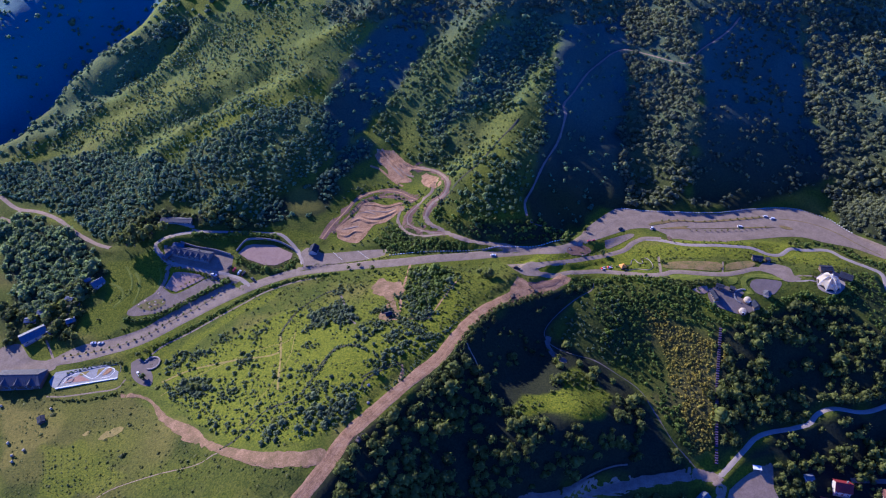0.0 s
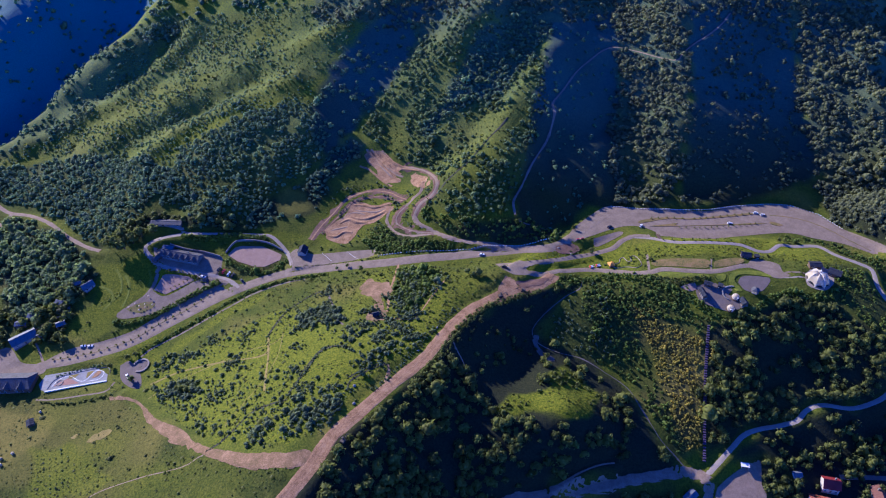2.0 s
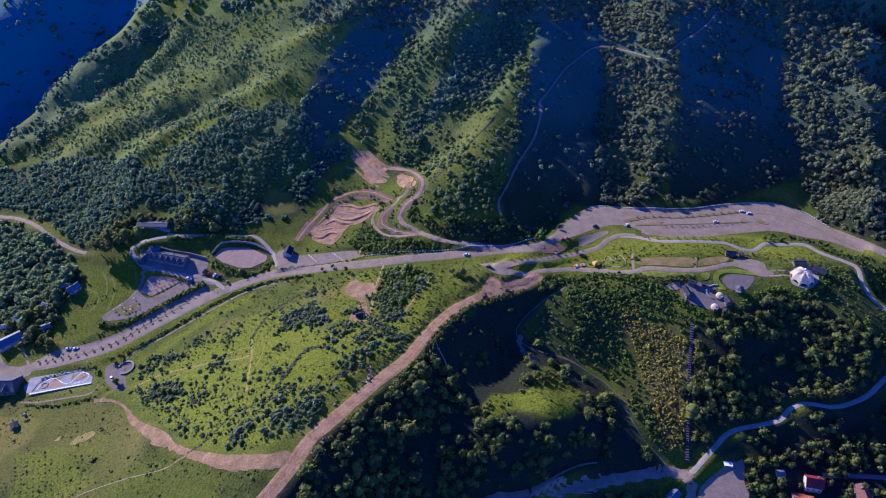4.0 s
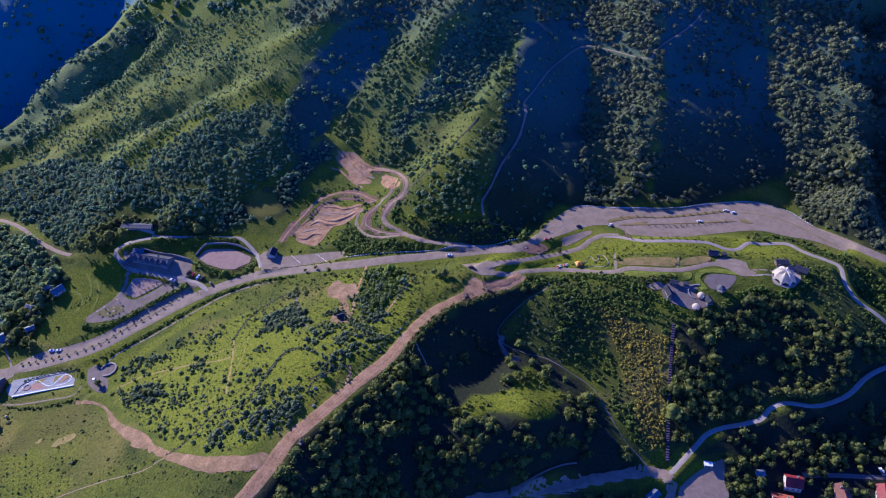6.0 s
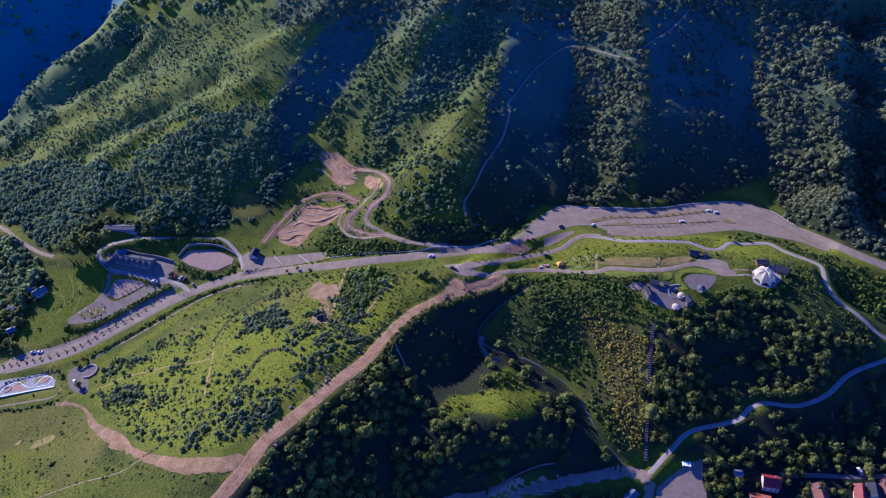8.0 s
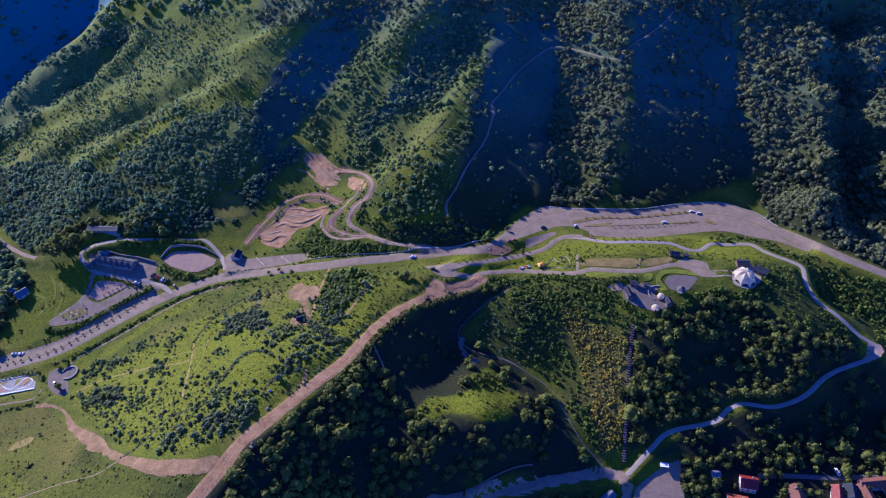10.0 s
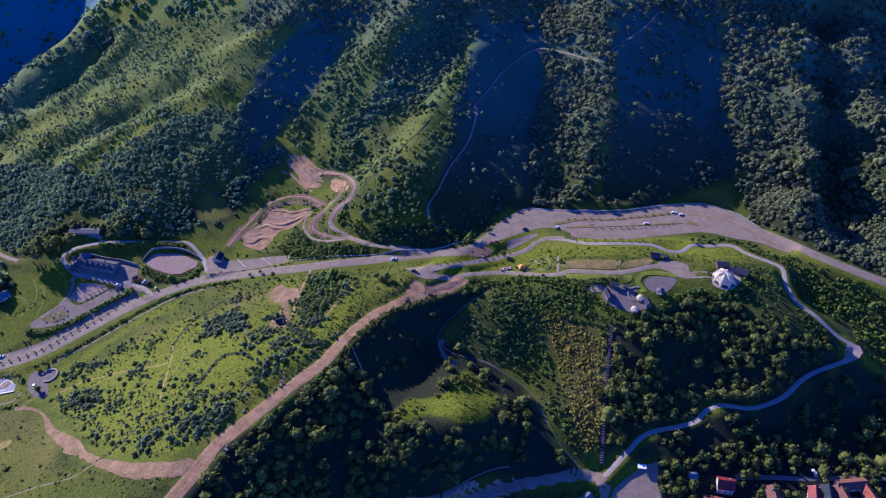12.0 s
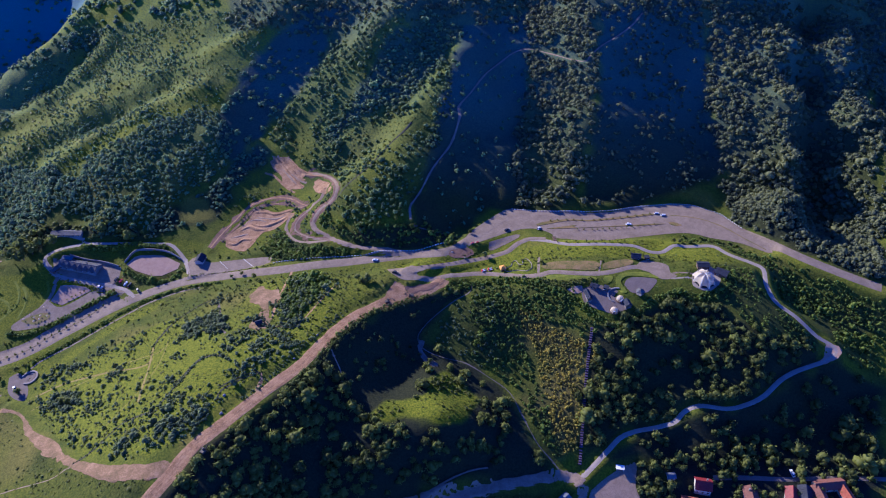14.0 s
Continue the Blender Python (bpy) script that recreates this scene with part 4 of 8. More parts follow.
LEAF_CREST = leafy("dull_green_leaves", (0.08, 0.125, 0.06), (0.28, 0.35, 0.12))
LEAF_MID = leafy("brownish_green_leaves", (0.058, 0.08, 0.062), (0.265, 0.285, 0.12))
# Darker copy of PALE_TRACK, with the shade on these paths in its colour.
SHADE_TRACK = material("shade_darkened_path", [(0.11, 0.09, 0.07), (0.19, 0.16, 0.13)], 0.3, 0.95, 0.1, 1.2)
FIELD_EARTH = material("trodden_brown_earth", [(0.14, 0.10, 0.04), (0.22, 0.135, 0.066), (0.33, 0.21, 0.115)], 0.16, 0.95, 0.2, 0.8)
LUSH_DIRT = material("weedy_planting_earth", [(0.10, 0.13, 0.012), (0.20, 0.17, 0.05), (0.22, 0.135, 0.075)], 0.35, 0.95, 0.1, 2.0)
LUSH_BANK = material("yellow_green_bank_grass", [(0.10, 0.13, 0.008), (0.20, 0.215, 0.012)], 0.3, 0.95, 0.1, 2.0)
RUT_PALE = material("pale_dry_ruts", [(0.38, 0.24, 0.135), (0.47, 0.315, 0.19)], 0.5, 0.95, 0.1, 2.0)
RUT_DARK = material("damp_dark_ruts", [(0.16, 0.10, 0.07), (0.26, 0.17, 0.12)], 0.5, 0.95, 0.1, 2.0)

# ---- ground: grading, sheet, roads ----
def spline(pts, step=2.0):
    """Catmull-Rom through the points, sampled about every step metres."""
    p = np.array(pts, float)
    p = np.vstack([2 * p[0] - p[1], p, 2 * p[-1] - p[-2]])
    out = []
    for i in range(1, len(p) - 2):
        n = max(2, int(np.hypot(*(p[i + 1] - p[i])) / step))
        t = np.linspace(0, 1, n, endpoint=False)[:, None]
        a, b, c, d = p[i - 1], p[i], p[i + 1], p[i + 2]
        out.append(0.5 * (2 * b + (c - a) * t + (2 * a - 5 * b + 4 * c - d) * t ** 2 + (3 * b - a - 3 * c + d) * t ** 3))
    out.append(p[-2:-1])
    return np.vstack(out)


def inside(poly, x, y):
    """Which of the points lie in the outline."""
    p = np.array(poly, float)
    res = np.zeros(len(x), bool)
    j = len(p) - 1
    for i in range(len(p)):
        (xi, yi), (xj, yj) = p[i], p[j]
        res ^= ((yi > y) != (yj > y)) & (x < (xj - xi) * (y - yi) / (yj - yi + 1e-12) + xi)
        j = i
    return res


def edge_distance(poly, x, y, closed=True):
    p = np.array(poly, float)
    best = np.full(len(x), 1e9)
    for i in range(len(p) if closed else len(p) - 1):
        a, b = p[i], p[(i + 1) % len(p)]
        d = b - a
        t = np.clip(((x - a[0]) * d[0] + (y - a[1]) * d[1]) / (d @ d + 1e-9), 0, 1)
        best = np.minimum(best, np.hypot(x - a[0] - t * d[0], y - a[1] - t * d[1]))
    return best


def smooth(v, n):
    k = np.ones(2 * n + 1) / (2 * n + 1)
    return np.convolve(np.pad(v, n, mode="edge"), k, "valid")


GRADED = []  # graded strips: samples, their heights, half width, shoulder
LEVEL = []  # levelled yards: outline, plane, shoulder


def grade(pts, half, shoulder=5.0, soften=8):
    s = spline(pts)
    GRADED.append((s, smooth(sheet(s[:, 0], s[:, 1]), soften), half, shoulder))


def level(poly, shoulder=4.0, lift=0.0, keep=0.6):
    p = np.array(poly, float)
    c = p.mean(0)
    q, *_ = np.linalg.lstsq(np.c_[p - c, np.ones(len(p))], sheet(p[:, 0], p[:, 1]), rcond=None)
    q[:2] *= keep
    LEVEL.append((poly, c, q + np.array([0, 0, lift]), shoulder))


def height(x, y):
    """Height of the finished ground."""
    x, y = np.atleast_1d(np.asarray(x, float)), np.atleast_1d(np.asarray(y, float))
    z = sheet(x, y)
    for s, h, half, shoulder in GRADED:
        reach = half + shoulder
        near = np.where((x > s[:, 0].min() - reach) & (x < s[:, 0].max() + reach) & (y > s[:, 1].min() - reach) & (y < s[:, 1].max() + reach))[0]
        for k in range(0, len(near), 4000):
            i = near[k:k + 4000]
            d2 = (x[i, None] - s[None, :, 0]) ** 2 + (y[i, None] - s[None, :, 1]) ** 2
            w = np.exp(-np.minimum(d2 - d2.min(1, keepdims=True), 200) / 6.0)
            road = (w * h).sum(1) / w.sum(1)
            d = np.sqrt(d2.min(1))
            f = np.clip((reach - d) / shoulder, 0, 1)
            f = f * f * (3 - 2 * f)
            z[i] += (road - z[i]) * f
    for poly, c, q, shoulder in LEVEL:
        p = np.array(poly)
        near = np.where((x > p[:, 0].min() - shoulder) & (x < p[:, 0].max() + shoulder) & (y > p[:, 1].min() - shoulder) & (y < p[:, 1].max() + shoulder))[0]
        if len(near) == 0:
            continue
        xi, yi = x[near], y[near]
        d = np.where(inside(poly, xi, yi), 0, edge_distance(poly, xi, yi))
        f = np.clip(1 - d / shoulder, 0, 1)
        f = f * f * (3 - 2 * f)
        z[near] += (q[0] * (xi - c[0]) + q[1] * (yi - c[1]) + q[2] - z[near]) * f
    return z


def mesh_object(name, verts, faces, mat, parent=None, flat=False):
    me = bpy.data.meshes.new(name)
    me.from_pydata([tuple(v) for v in np.asarray(verts, float).tolist()], [], [tuple(f) for f in faces])
    if not flat:
        me.polygons.foreach_set("use_smooth", np.ones(len(me.polygons), bool))
    me.materials.append(mat)
    me.update()
    ob = new(name, me)
    if parent is not None:
        ob.parent = parent
    return ob


grade(MAIN_ROAD, 7.0, 8.0)
grade(LOOP_ROAD, 4.0, 4.0)
grade(LIGHT_PATH, 3.5, 4.0)
grade(VALLEY_TRACK, 4.0)
grade(VALLEY_STRIP, 2.5, 3.0)
grade(DIRT_ROAD, 6.0, 6.0)
grade(LEFT_ROAD, 3.5)
grade(FIELD_LINE, 5.0, 5.0)
grade(UPPER_ROAD, 3.0, 3.0)
grade(UPPER_ROAD_B, 3.5, 3.0)
grade(TRAIL_A, 2.5, 3.0, 4)
grade(TRAIL_B, 2.5, 2.0, 4)
grade(TRAIL_C, 2.0, 2.0, 4)
grade(TRAIL_D, 2.5, 3.0, 4)
grade(HILL_PATH, 2.0, 4.0, 4)
grade(BOWL_TRAIL, 2.0, 4.0, 4)
level(BIG_LOT, 9.0, keep=0.95)
for _yard in (GRAVEL_B, CHALET_YARD, HUT_LOT, PARK_YARD, SKATE, GLAMP_YARD, GLAMP_PARK, PLAZA_E, DOME_YARD, PAD, DIRT_PAD, DIRT_OVAL):
    level(_yard)


def axis(lo, hi, step, far, grow=1.18):
    mid = list(np.arange(lo, hi + 0.01, step))
    up, d = [], step
    v = hi
    while v < far:
        d *= grow
        v += d
        up.append(v)
    down, d, v = [], step, lo
    while v > -far:
        d *= grow
        v -= d
        down.append(v)
    return np.array(down[::-1] + mid + up)


def in_wood(poly, x, y, soft=8.0):
    """1 inside an outline, fading to 0 across its ragged border."""
    d = edge_distance(poly, x, y)
    d = np.where(inside(poly, x, y), d, -d) + 10 * (lattice(x / 12.0, y / 12.0, 5) - 0.5)
    return np.clip(d / soft + 0.5, 0, 1)


def build_ground():
    xs, ys = axis(-540, 500, 2.2, 3800), axis(175, 740, 2.2, 3800)
    gx, gy = np.meshgrid(xs, ys)
    x, y = gx.ravel(), gy.ravel()
    z = height(x, y)
    nx, ny = len(xs), len(ys)
    idx = np.arange(nx * ny).reshape(ny, nx)
    quads = np.stack([idx[:-1, :-1], idx[:-1, 1:], idx[1:, 1:], idx[1:, :-1]], -1).reshape(-1, 4)
    me = bpy.data.meshes.new("ground")
    me.vertices.add(len(x))
    me.vertices.foreach_set("co", np.stack([x, y, z], 1).ravel())
    me.loops.add(len(quads) * 4)
    me.loops.foreach_set("vertex_index", quads.ravel())
    me.polygons.add(len(quads))
    me.polygons.foreach_set("loop_start", np.arange(len(quads)) * 4)
    me.polygons.foreach_set("use_smooth", np.ones(len(quads), bool))
    me.update(calc_edges=True)
    # This cover darkens woodland ground, and some open ground that lies in shade.
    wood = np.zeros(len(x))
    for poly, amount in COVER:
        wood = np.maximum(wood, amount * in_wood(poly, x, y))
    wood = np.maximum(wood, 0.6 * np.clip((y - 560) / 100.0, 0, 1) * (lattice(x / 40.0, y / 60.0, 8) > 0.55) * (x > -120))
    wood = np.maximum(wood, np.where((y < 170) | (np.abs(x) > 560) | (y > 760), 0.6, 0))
    dry = 0.95 * in_wood(YELLOW_CORE, x, y) * np.clip(0.4 + lattice(x / 10.0, y / 10.0, 11), 0, 1)
    dry = np.maximum(dry, np.clip(1.6 * lattice(x / 33.0, y / 21.0, 12) - 1.0, 0, 0.5))
    lush = np.clip(2.0 * lattice(x / 45.0, y / 30.0, 13) - 0.9, 0, 0.8)
    for poly, amount in LUSH:
        lush = np.maximum(lush, amount * in_wood(poly, x, y, 3.0))
    dry = np.maximum(dry, 0.8 * in_wood(DRY_A, x, y, 4.0))
    dry = np.maximum(dry, 0.7 * in_wood(DRY_B, x, y, 8.0))
    dry = np.maximum(dry, 0.45 * in_wood(DELL_OPEN, x, y, 6.0))
    dry = np.maximum(dry, 0.3 * in_wood(DRY_C, x, y, 8.0))
    wood *= (1 - in_wood(CLEARING, x, y, 3.0)) * (1 - 0.8 * in_wood(DELL_OPEN, x, y, 6.0))
    lush = np.maximum(lush, in_wood(CLEARING, x, y, 3.0))
    # The haze-toned colours take over with distance up the slopes.
    hazed_alpine = 0.85 * np.clip((y - 0.12 * np.abs(x) - 445) / 110.0, 0, 1) * np.clip(0.6 + 0.7 * lattice(x / 30.0, y / 40.0, 14), 0, 1)
    # Where the painted haze lies: the FAR_LEFT outline.
    far_haze = np.clip((in_wood(FAR_LEFT, x, y, 20.0)), 0, 1)
    field = in_wood(FIELD_SW, x, y, 6.0)
    lush *= 1 - 0.35 * field
    fresh = 1 - field
    for name, vals in (("fresh", fresh), ("wood", wood), ("dry", dry), ("lush", lush), ("hazed_alpine", hazed_alpine), ("far_haze", far_haze)):
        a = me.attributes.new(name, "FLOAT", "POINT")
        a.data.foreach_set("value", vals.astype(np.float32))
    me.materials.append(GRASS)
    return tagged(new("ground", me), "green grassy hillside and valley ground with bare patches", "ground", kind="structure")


CLEARING = [(-9, 251), (0, 261), (15, 267), (23, 272), (25, 280), (40, 293), (56, 279), (61, 274), (60, 265), (47, 251), (25, 248), (0, 248)]
LUSH = [(LUSH_A, 1.0), (LUSH_B, 1.0), (LUSH_C, 0.9), (LUSH_D, 0.6), (LUSH_E, 0.8), (LUSH_F, 0.6), (LUSH_G, 0.8), (LUSH_H, 0.7), (LUSH_I, 0.8), (LUSH_J, 0.8), (WOOD_MEADOW, 1.0), (LIT_BANK, 1.0), (CREST_LUSH_A, 0.8), (CREST_LUSH_B, 0.7), (CREST_LUSH_C, 0.85), (CREST_LUSH_D, 0.85), (CREST_LUSH_E, 0.85), (SPUR_LUSH_A, 0.6), (SPUR_LUSH_B, 0.6), (ROAD_STRIP, 0.9), (CHALET_LAWN, 0.75), (BIKE_VERGE, 0.5), (CHALET_BANK, 0.6), (ISLAND_WEST, 0.9), (PLATEAU, 0.95), (FARM_LAWN, 0.6), (RIM_BANK, 0.7)]
FAR_TOP = [(-170, 650), (500, 640), (560, 800), (-200, 800)]
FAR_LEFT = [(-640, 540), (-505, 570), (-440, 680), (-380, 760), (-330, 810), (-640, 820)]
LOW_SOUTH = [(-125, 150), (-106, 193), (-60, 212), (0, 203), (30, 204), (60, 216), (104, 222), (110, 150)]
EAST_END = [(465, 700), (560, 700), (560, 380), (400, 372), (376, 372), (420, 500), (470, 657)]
# BOWL_DARK, BOWL_SHADE and WOOD_NOOK paint shade on thinly wooded ground.
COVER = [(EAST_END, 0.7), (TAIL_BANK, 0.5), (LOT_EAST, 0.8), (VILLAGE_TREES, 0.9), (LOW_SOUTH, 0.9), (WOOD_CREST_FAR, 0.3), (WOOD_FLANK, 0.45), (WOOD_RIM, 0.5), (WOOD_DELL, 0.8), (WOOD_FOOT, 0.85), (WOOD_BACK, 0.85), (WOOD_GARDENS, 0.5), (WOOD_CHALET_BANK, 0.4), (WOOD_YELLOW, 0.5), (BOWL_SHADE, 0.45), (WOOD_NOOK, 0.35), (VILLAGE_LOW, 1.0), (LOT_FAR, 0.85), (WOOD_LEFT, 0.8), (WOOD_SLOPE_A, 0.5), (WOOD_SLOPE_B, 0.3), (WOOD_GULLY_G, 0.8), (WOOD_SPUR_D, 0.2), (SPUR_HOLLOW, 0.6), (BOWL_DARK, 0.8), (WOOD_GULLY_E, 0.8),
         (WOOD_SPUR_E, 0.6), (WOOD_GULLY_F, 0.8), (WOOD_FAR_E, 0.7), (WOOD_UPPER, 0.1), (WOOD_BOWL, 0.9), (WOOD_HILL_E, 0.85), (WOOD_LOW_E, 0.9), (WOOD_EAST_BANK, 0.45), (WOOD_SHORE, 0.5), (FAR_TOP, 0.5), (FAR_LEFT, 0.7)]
ground = build_ground()


def ribbon(name, pts, width, mat, lift=0.12, label="", category="road", ragged=0.0, step=2.0, kind="structure"):
    """A strip of even or ragged width laid on the ground."""
    s = spline(pts, step)
    d = np.gradient(s, axis=0)
    d /= np.linalg.norm(d, axis=1, keepdims=True) + 1e-9
    side = np.stack([-d[:, 1], d[:, 0]], 1)
    cols = max(3, int(width / 1.5) + 1)
    w = width * (1 + ragged * (2 * lattice(np.arange(len(s)) / 3.0, np.full(len(s), width), 21) - 1))
    offs = np.linspace(-0.5, 0.5, cols)
    grid = s[:, None, :] + side[:, None, :] * (offs[None, :] * w[:, None])[:, :, None]
    p = grid.reshape(-1, 2)
    z = height(p[:, 0], p[:, 1]) + lift
    z = z.reshape(len(s), cols)
    z[:, 0] -= lift + 0.15
    z[:, -1] -= lift + 0.15
    v = np.c_[p, z.ravel()]
    faces = [(i * cols + j, i * cols + j + 1, (i + 1) * cols + j + 1, (i + 1) * cols + j) for i in range(len(s) - 1) for j in range(cols - 1)]
    return tagged(mesh_object(name, v, faces, mat), label, category, kind=kind)


def area(name, poly, mat, lift=0.1, label="", category="yard", step=2.0, round_edges=True, kind="structure", ragged=0.0):
    """A sheet that fills an outline, cut to it and laid on the ground."""
    p = spline(list(poly) + [poly[0]], 2.0)[:-1] if round_edges else np.array(poly, float)
    if ragged:
        c = p.mean(0)
        p = p + (p - c) / (np.linalg.norm(p - c, axis=1, keepdims=True) + 1e-6) * ragged * (2 * lattice(p[:, 0] / 3.0, p[:, 1] / 3.0, 17) - 1)[:, None]
    bm = bmesh.new()
    lo, hi = p.min(0) - 0.01, p.max(0) + 0.01
    ring = [bm.verts.new((a, b, 0)) for a, b in p]
    bm.faces.new(ring)
    bmesh.ops.triangulate(bm, faces=bm.faces[:])
    for k in range(2):
        for v in np.arange(lo[k] + step, hi[k], step):
            co, no = [0, 0, 0], [0, 0, 0]
            co[k], no[k] = v, 1
            bmesh.ops.bisect_plane(bm, geom=bm.verts[:] + bm.edges[:] + bm.faces[:], plane_co=co, plane_no=no)
    bm.normal_update()
    if sum(f.normal.z for f in bm.faces) < 0:
        bmesh.ops.reverse_faces(bm, faces=bm.faces[:])
    xs, ys = np.array([v.co.x for v in bm.verts]), np.array([v.co.y for v in bm.verts])
    zs = height(xs, ys) + lift
    for v, z in zip(bm.verts, zs):
        v.co.z = z
    # a skirt that sinks the border into the ground
    rim = [e for e in bm.edges if e.is_boundary]
    low = bmesh.ops.extrude_edge_only(bm, edges=rim)
    for g in low["geom"]:
        if isinstance(g, bmesh.types.BMVert):
            g.co.z -= lift + 0.2
    me = bpy.data.meshes.new(name)
    bm.to_mesh(me)
    bm.free()
    me.materials.append(mat)
    return tagged(new(name, me), label, category, kind=kind)


ribbon("road", MAIN_ROAD, 10.5, ASPHALT, 0.12, "worn grey asphalt valley road with faded edges")
area("parking_lot", BIG_LOT, ASPHALT, 0.09, "large worn asphalt parking lot beside the road", "parking lot")
area("median", MEDIAN, BROWN_LAWN, 0.3, "narrow dry grass island between parking lanes", "median")
ribbon("median", DIVIDER_B, 2.4, BROWN_LAWN, 0.3, "long dry grass strip between road and parking lot", "median", 0.3)
area("median", ISLAND_B, BROWN_LAWN, 0.3, "small dry grass island in the parking lot", "median")
area("median", ISLAND_A, BROWN_LAWN, 0.3, "narrow dry grass island in the parking lot", "median")
ribbon("road", LOOP_ROAD, 6.0, ASPHALT, 0.14, "grey asphalt loop road on the plateau")
ribbon("road", LIGHT_PATH, 5.2, CONCRETE, 0.13, "pale concrete lane winding down the hill")
ribbon("road", VALLEY_TRACK, 9.0, PALE_TRACK, 0.14, "pale unpaved track on the valley floor", ragged=0.25)
ribbon("trail", VALLEY_STRIP, 2.6, PALE_TRACK, 0.14, "pale side strip above the valley track", "trail", 0.4)
ribbon("road", VALLEY_TRACK_B, 8.0, PALE_TRACK, 0.16, "pale unpaved track junction", ragged=0.2)
area("parking_lot", PAD, PALE_TRACK, 0.12, "pale gravel parking pad by the junction", "parking lot")
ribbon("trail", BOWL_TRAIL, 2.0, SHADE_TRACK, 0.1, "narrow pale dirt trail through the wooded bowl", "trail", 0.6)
ribbon("road", DIRT_ROAD, 10.5, DIRT, 0.14, "broad rutted pinkish dirt road along the hill edge", ragged=0.15)
area("yard", LOOP_WEST, ASPHALT, 0.15, "grey asphalt turning place at the loop's end", "yard")
area("dirt_pad", APRON, GRAVEL, 0.1, "bare pinkish gravel on the outside of the bend", "dirt", ragged=1.0)
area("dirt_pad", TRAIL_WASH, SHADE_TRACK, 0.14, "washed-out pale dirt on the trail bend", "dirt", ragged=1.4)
area("dirt_pad", DIRT_PAD, DIRT, 0.12, "bare dirt turning area", "dirt", ragged=1.8)
area("dirt_pad", DIRT_HEAP, DARK_DIRT, 0.3, "dark freshly dug dirt patch", "dirt", ragged=1.8)
area("road", FIELD_DIRT, FIELD_EARTH, 0.12, "uneven bare pinkish dirt track round the meadow", "dirt track", ragged=2.4)
ribbon("trail", FIELD_PATH, 1.6, PALE_TRACK, 0.1, "thin trodden path across the field", "trail", 0.3)
ribbon("road", LEFT_ROAD, 5.5, PALE_TRACK, 0.14, "pale dirt road along the wood edge", ragged=0.15)
ribbon("road", LEFT_FORK, 6.0, PALE_TRACK, 0.12, "pale dirt road fork", ragged=0.15)
ribbon("road", UPPER_ROAD, 4.6, CONCRETE, 0.14, "pale paved access lane behind the chalet")
ribbon("road", UPPER_ROAD_B, 5.5, CONCRETE, 0.16, "pale paved access lane round the chalet")
ribbon("road", TERRACE_ROAD, 5.0, ASPHALT, 0.14, "grey paved lane to the terrace")
area("terrace", TERRACE, ASPHALT, 0.1, "grey paved terrace above the long parking", "terrace")
area("gravel_court", GRAVEL_A, GRAVEL, 0.2, "pinkish gravel court with a low edge", "gravel court", round_edges=False)
area("gravel_court", GRAVEL_B, GRAVEL, 0.12, "pinkish gravel court below a retaining wall", "gravel court", round_edges=False)
area("yard", CHALET_YARD, ASPHALT, 0.08, "grey paved yard round the chalet", "yard")
area("parking_lot", HUT_LOT, ASPHALT, 0.1, "asphalt parking strip beside the hut", "parking lot")
area("parking_lot", PARKING_LONG, ASPHALT, 0.09, "long roadside parking strip of worn asphalt", "parking lot")
ribbon("service_path", SERVICE_PATH, 3.6, ASPHALT, 0.1, "narrow grey path beside the valley road", "path")
area("yard", PARK_YARD, DARK_ASPHALT, 0.1, "dark asphalt yard beside the playground", "yard")
ribbon("service_path", LOWER_PATH, 3.2, ASPHALT, 0.1, "narrow grey path below the playground", "path")
area("yard", VILLAGE_YARD, ASPHALT, 0.1, "grey asphalt yard at the village edge", "yard")
ribbon("road", VILLAGE_LANE, 3.6, PALE_TRACK, 0.12, "pale village lane between gardens")
area("parking_lot", SIDE_PARKING, ASPHALT, 0.12, "small asphalt parking bay in the lawn", "parking lot")
area("dirt_pad", DIRT_OVAL, DARK_DIRT, 0.25, "oval of bare brown earth beside the road", "dirt", ragged=1.8)
area("lawn", GRASS_A, BROWN_LAWN, 0.2, "rectangular dry lawn between paths", "lawn")
area("lawn", GRASS_B, BROWN_LAWN, 0.2, "rectangular dry lawn between paths", "lawn")
area("yard", GLAMP_YARD, DARK_ASPHALT, 0.1, "dark paved yard round the small domes", "yard")
area("yard", PLAZA_E, ASPHALT, 0.12, "grey paved plaza at the loop's end", "yard")
area("yard", DOME_YARD, CONCRETE, 0.12, "pale paved platform under the large tent", "yard")
ribbon("service_path", DOME_PATH, 3.0, ASPHALT, 0.13, "grey path to the large tent", "path")
ribbon("service_path", DOME_PATH_B, 3.0, CONCRETE, 0.13, "pale path to the large tent", "path")
ribbon("trail", FARM_TRACK, 4.0, DIRT, 0.12, "pinkish dirt track into the meadow", "trail", 0.25)
ribbon("trail", FARM_TRACK_B, 2.2, DIRT, 0.12, "thin dirt path up the meadow", "trail", 0.3)
ribbon("ditch", DITCH_D, 2.4, DITCH, 0.3, "dark overgrown ditch with a stone edge", "ditch", 0.3)
ribbon("trail", MOWN_B, 2.4, LAWN, 0.28, "faint yellowed track down the meadow", "trail", 0.4)
area("dirt_pad", FARM_DIRT, FIELD_EARTH, 0.12, "bare reddish earth patch in the meadow", "dirt", ragged=4.0)
area("dirt_pad", FARM_DIRT_B, FIELD_EARTH, 0.12, "bare earth patch by the farm hut", "dirt", ragged=3.0)
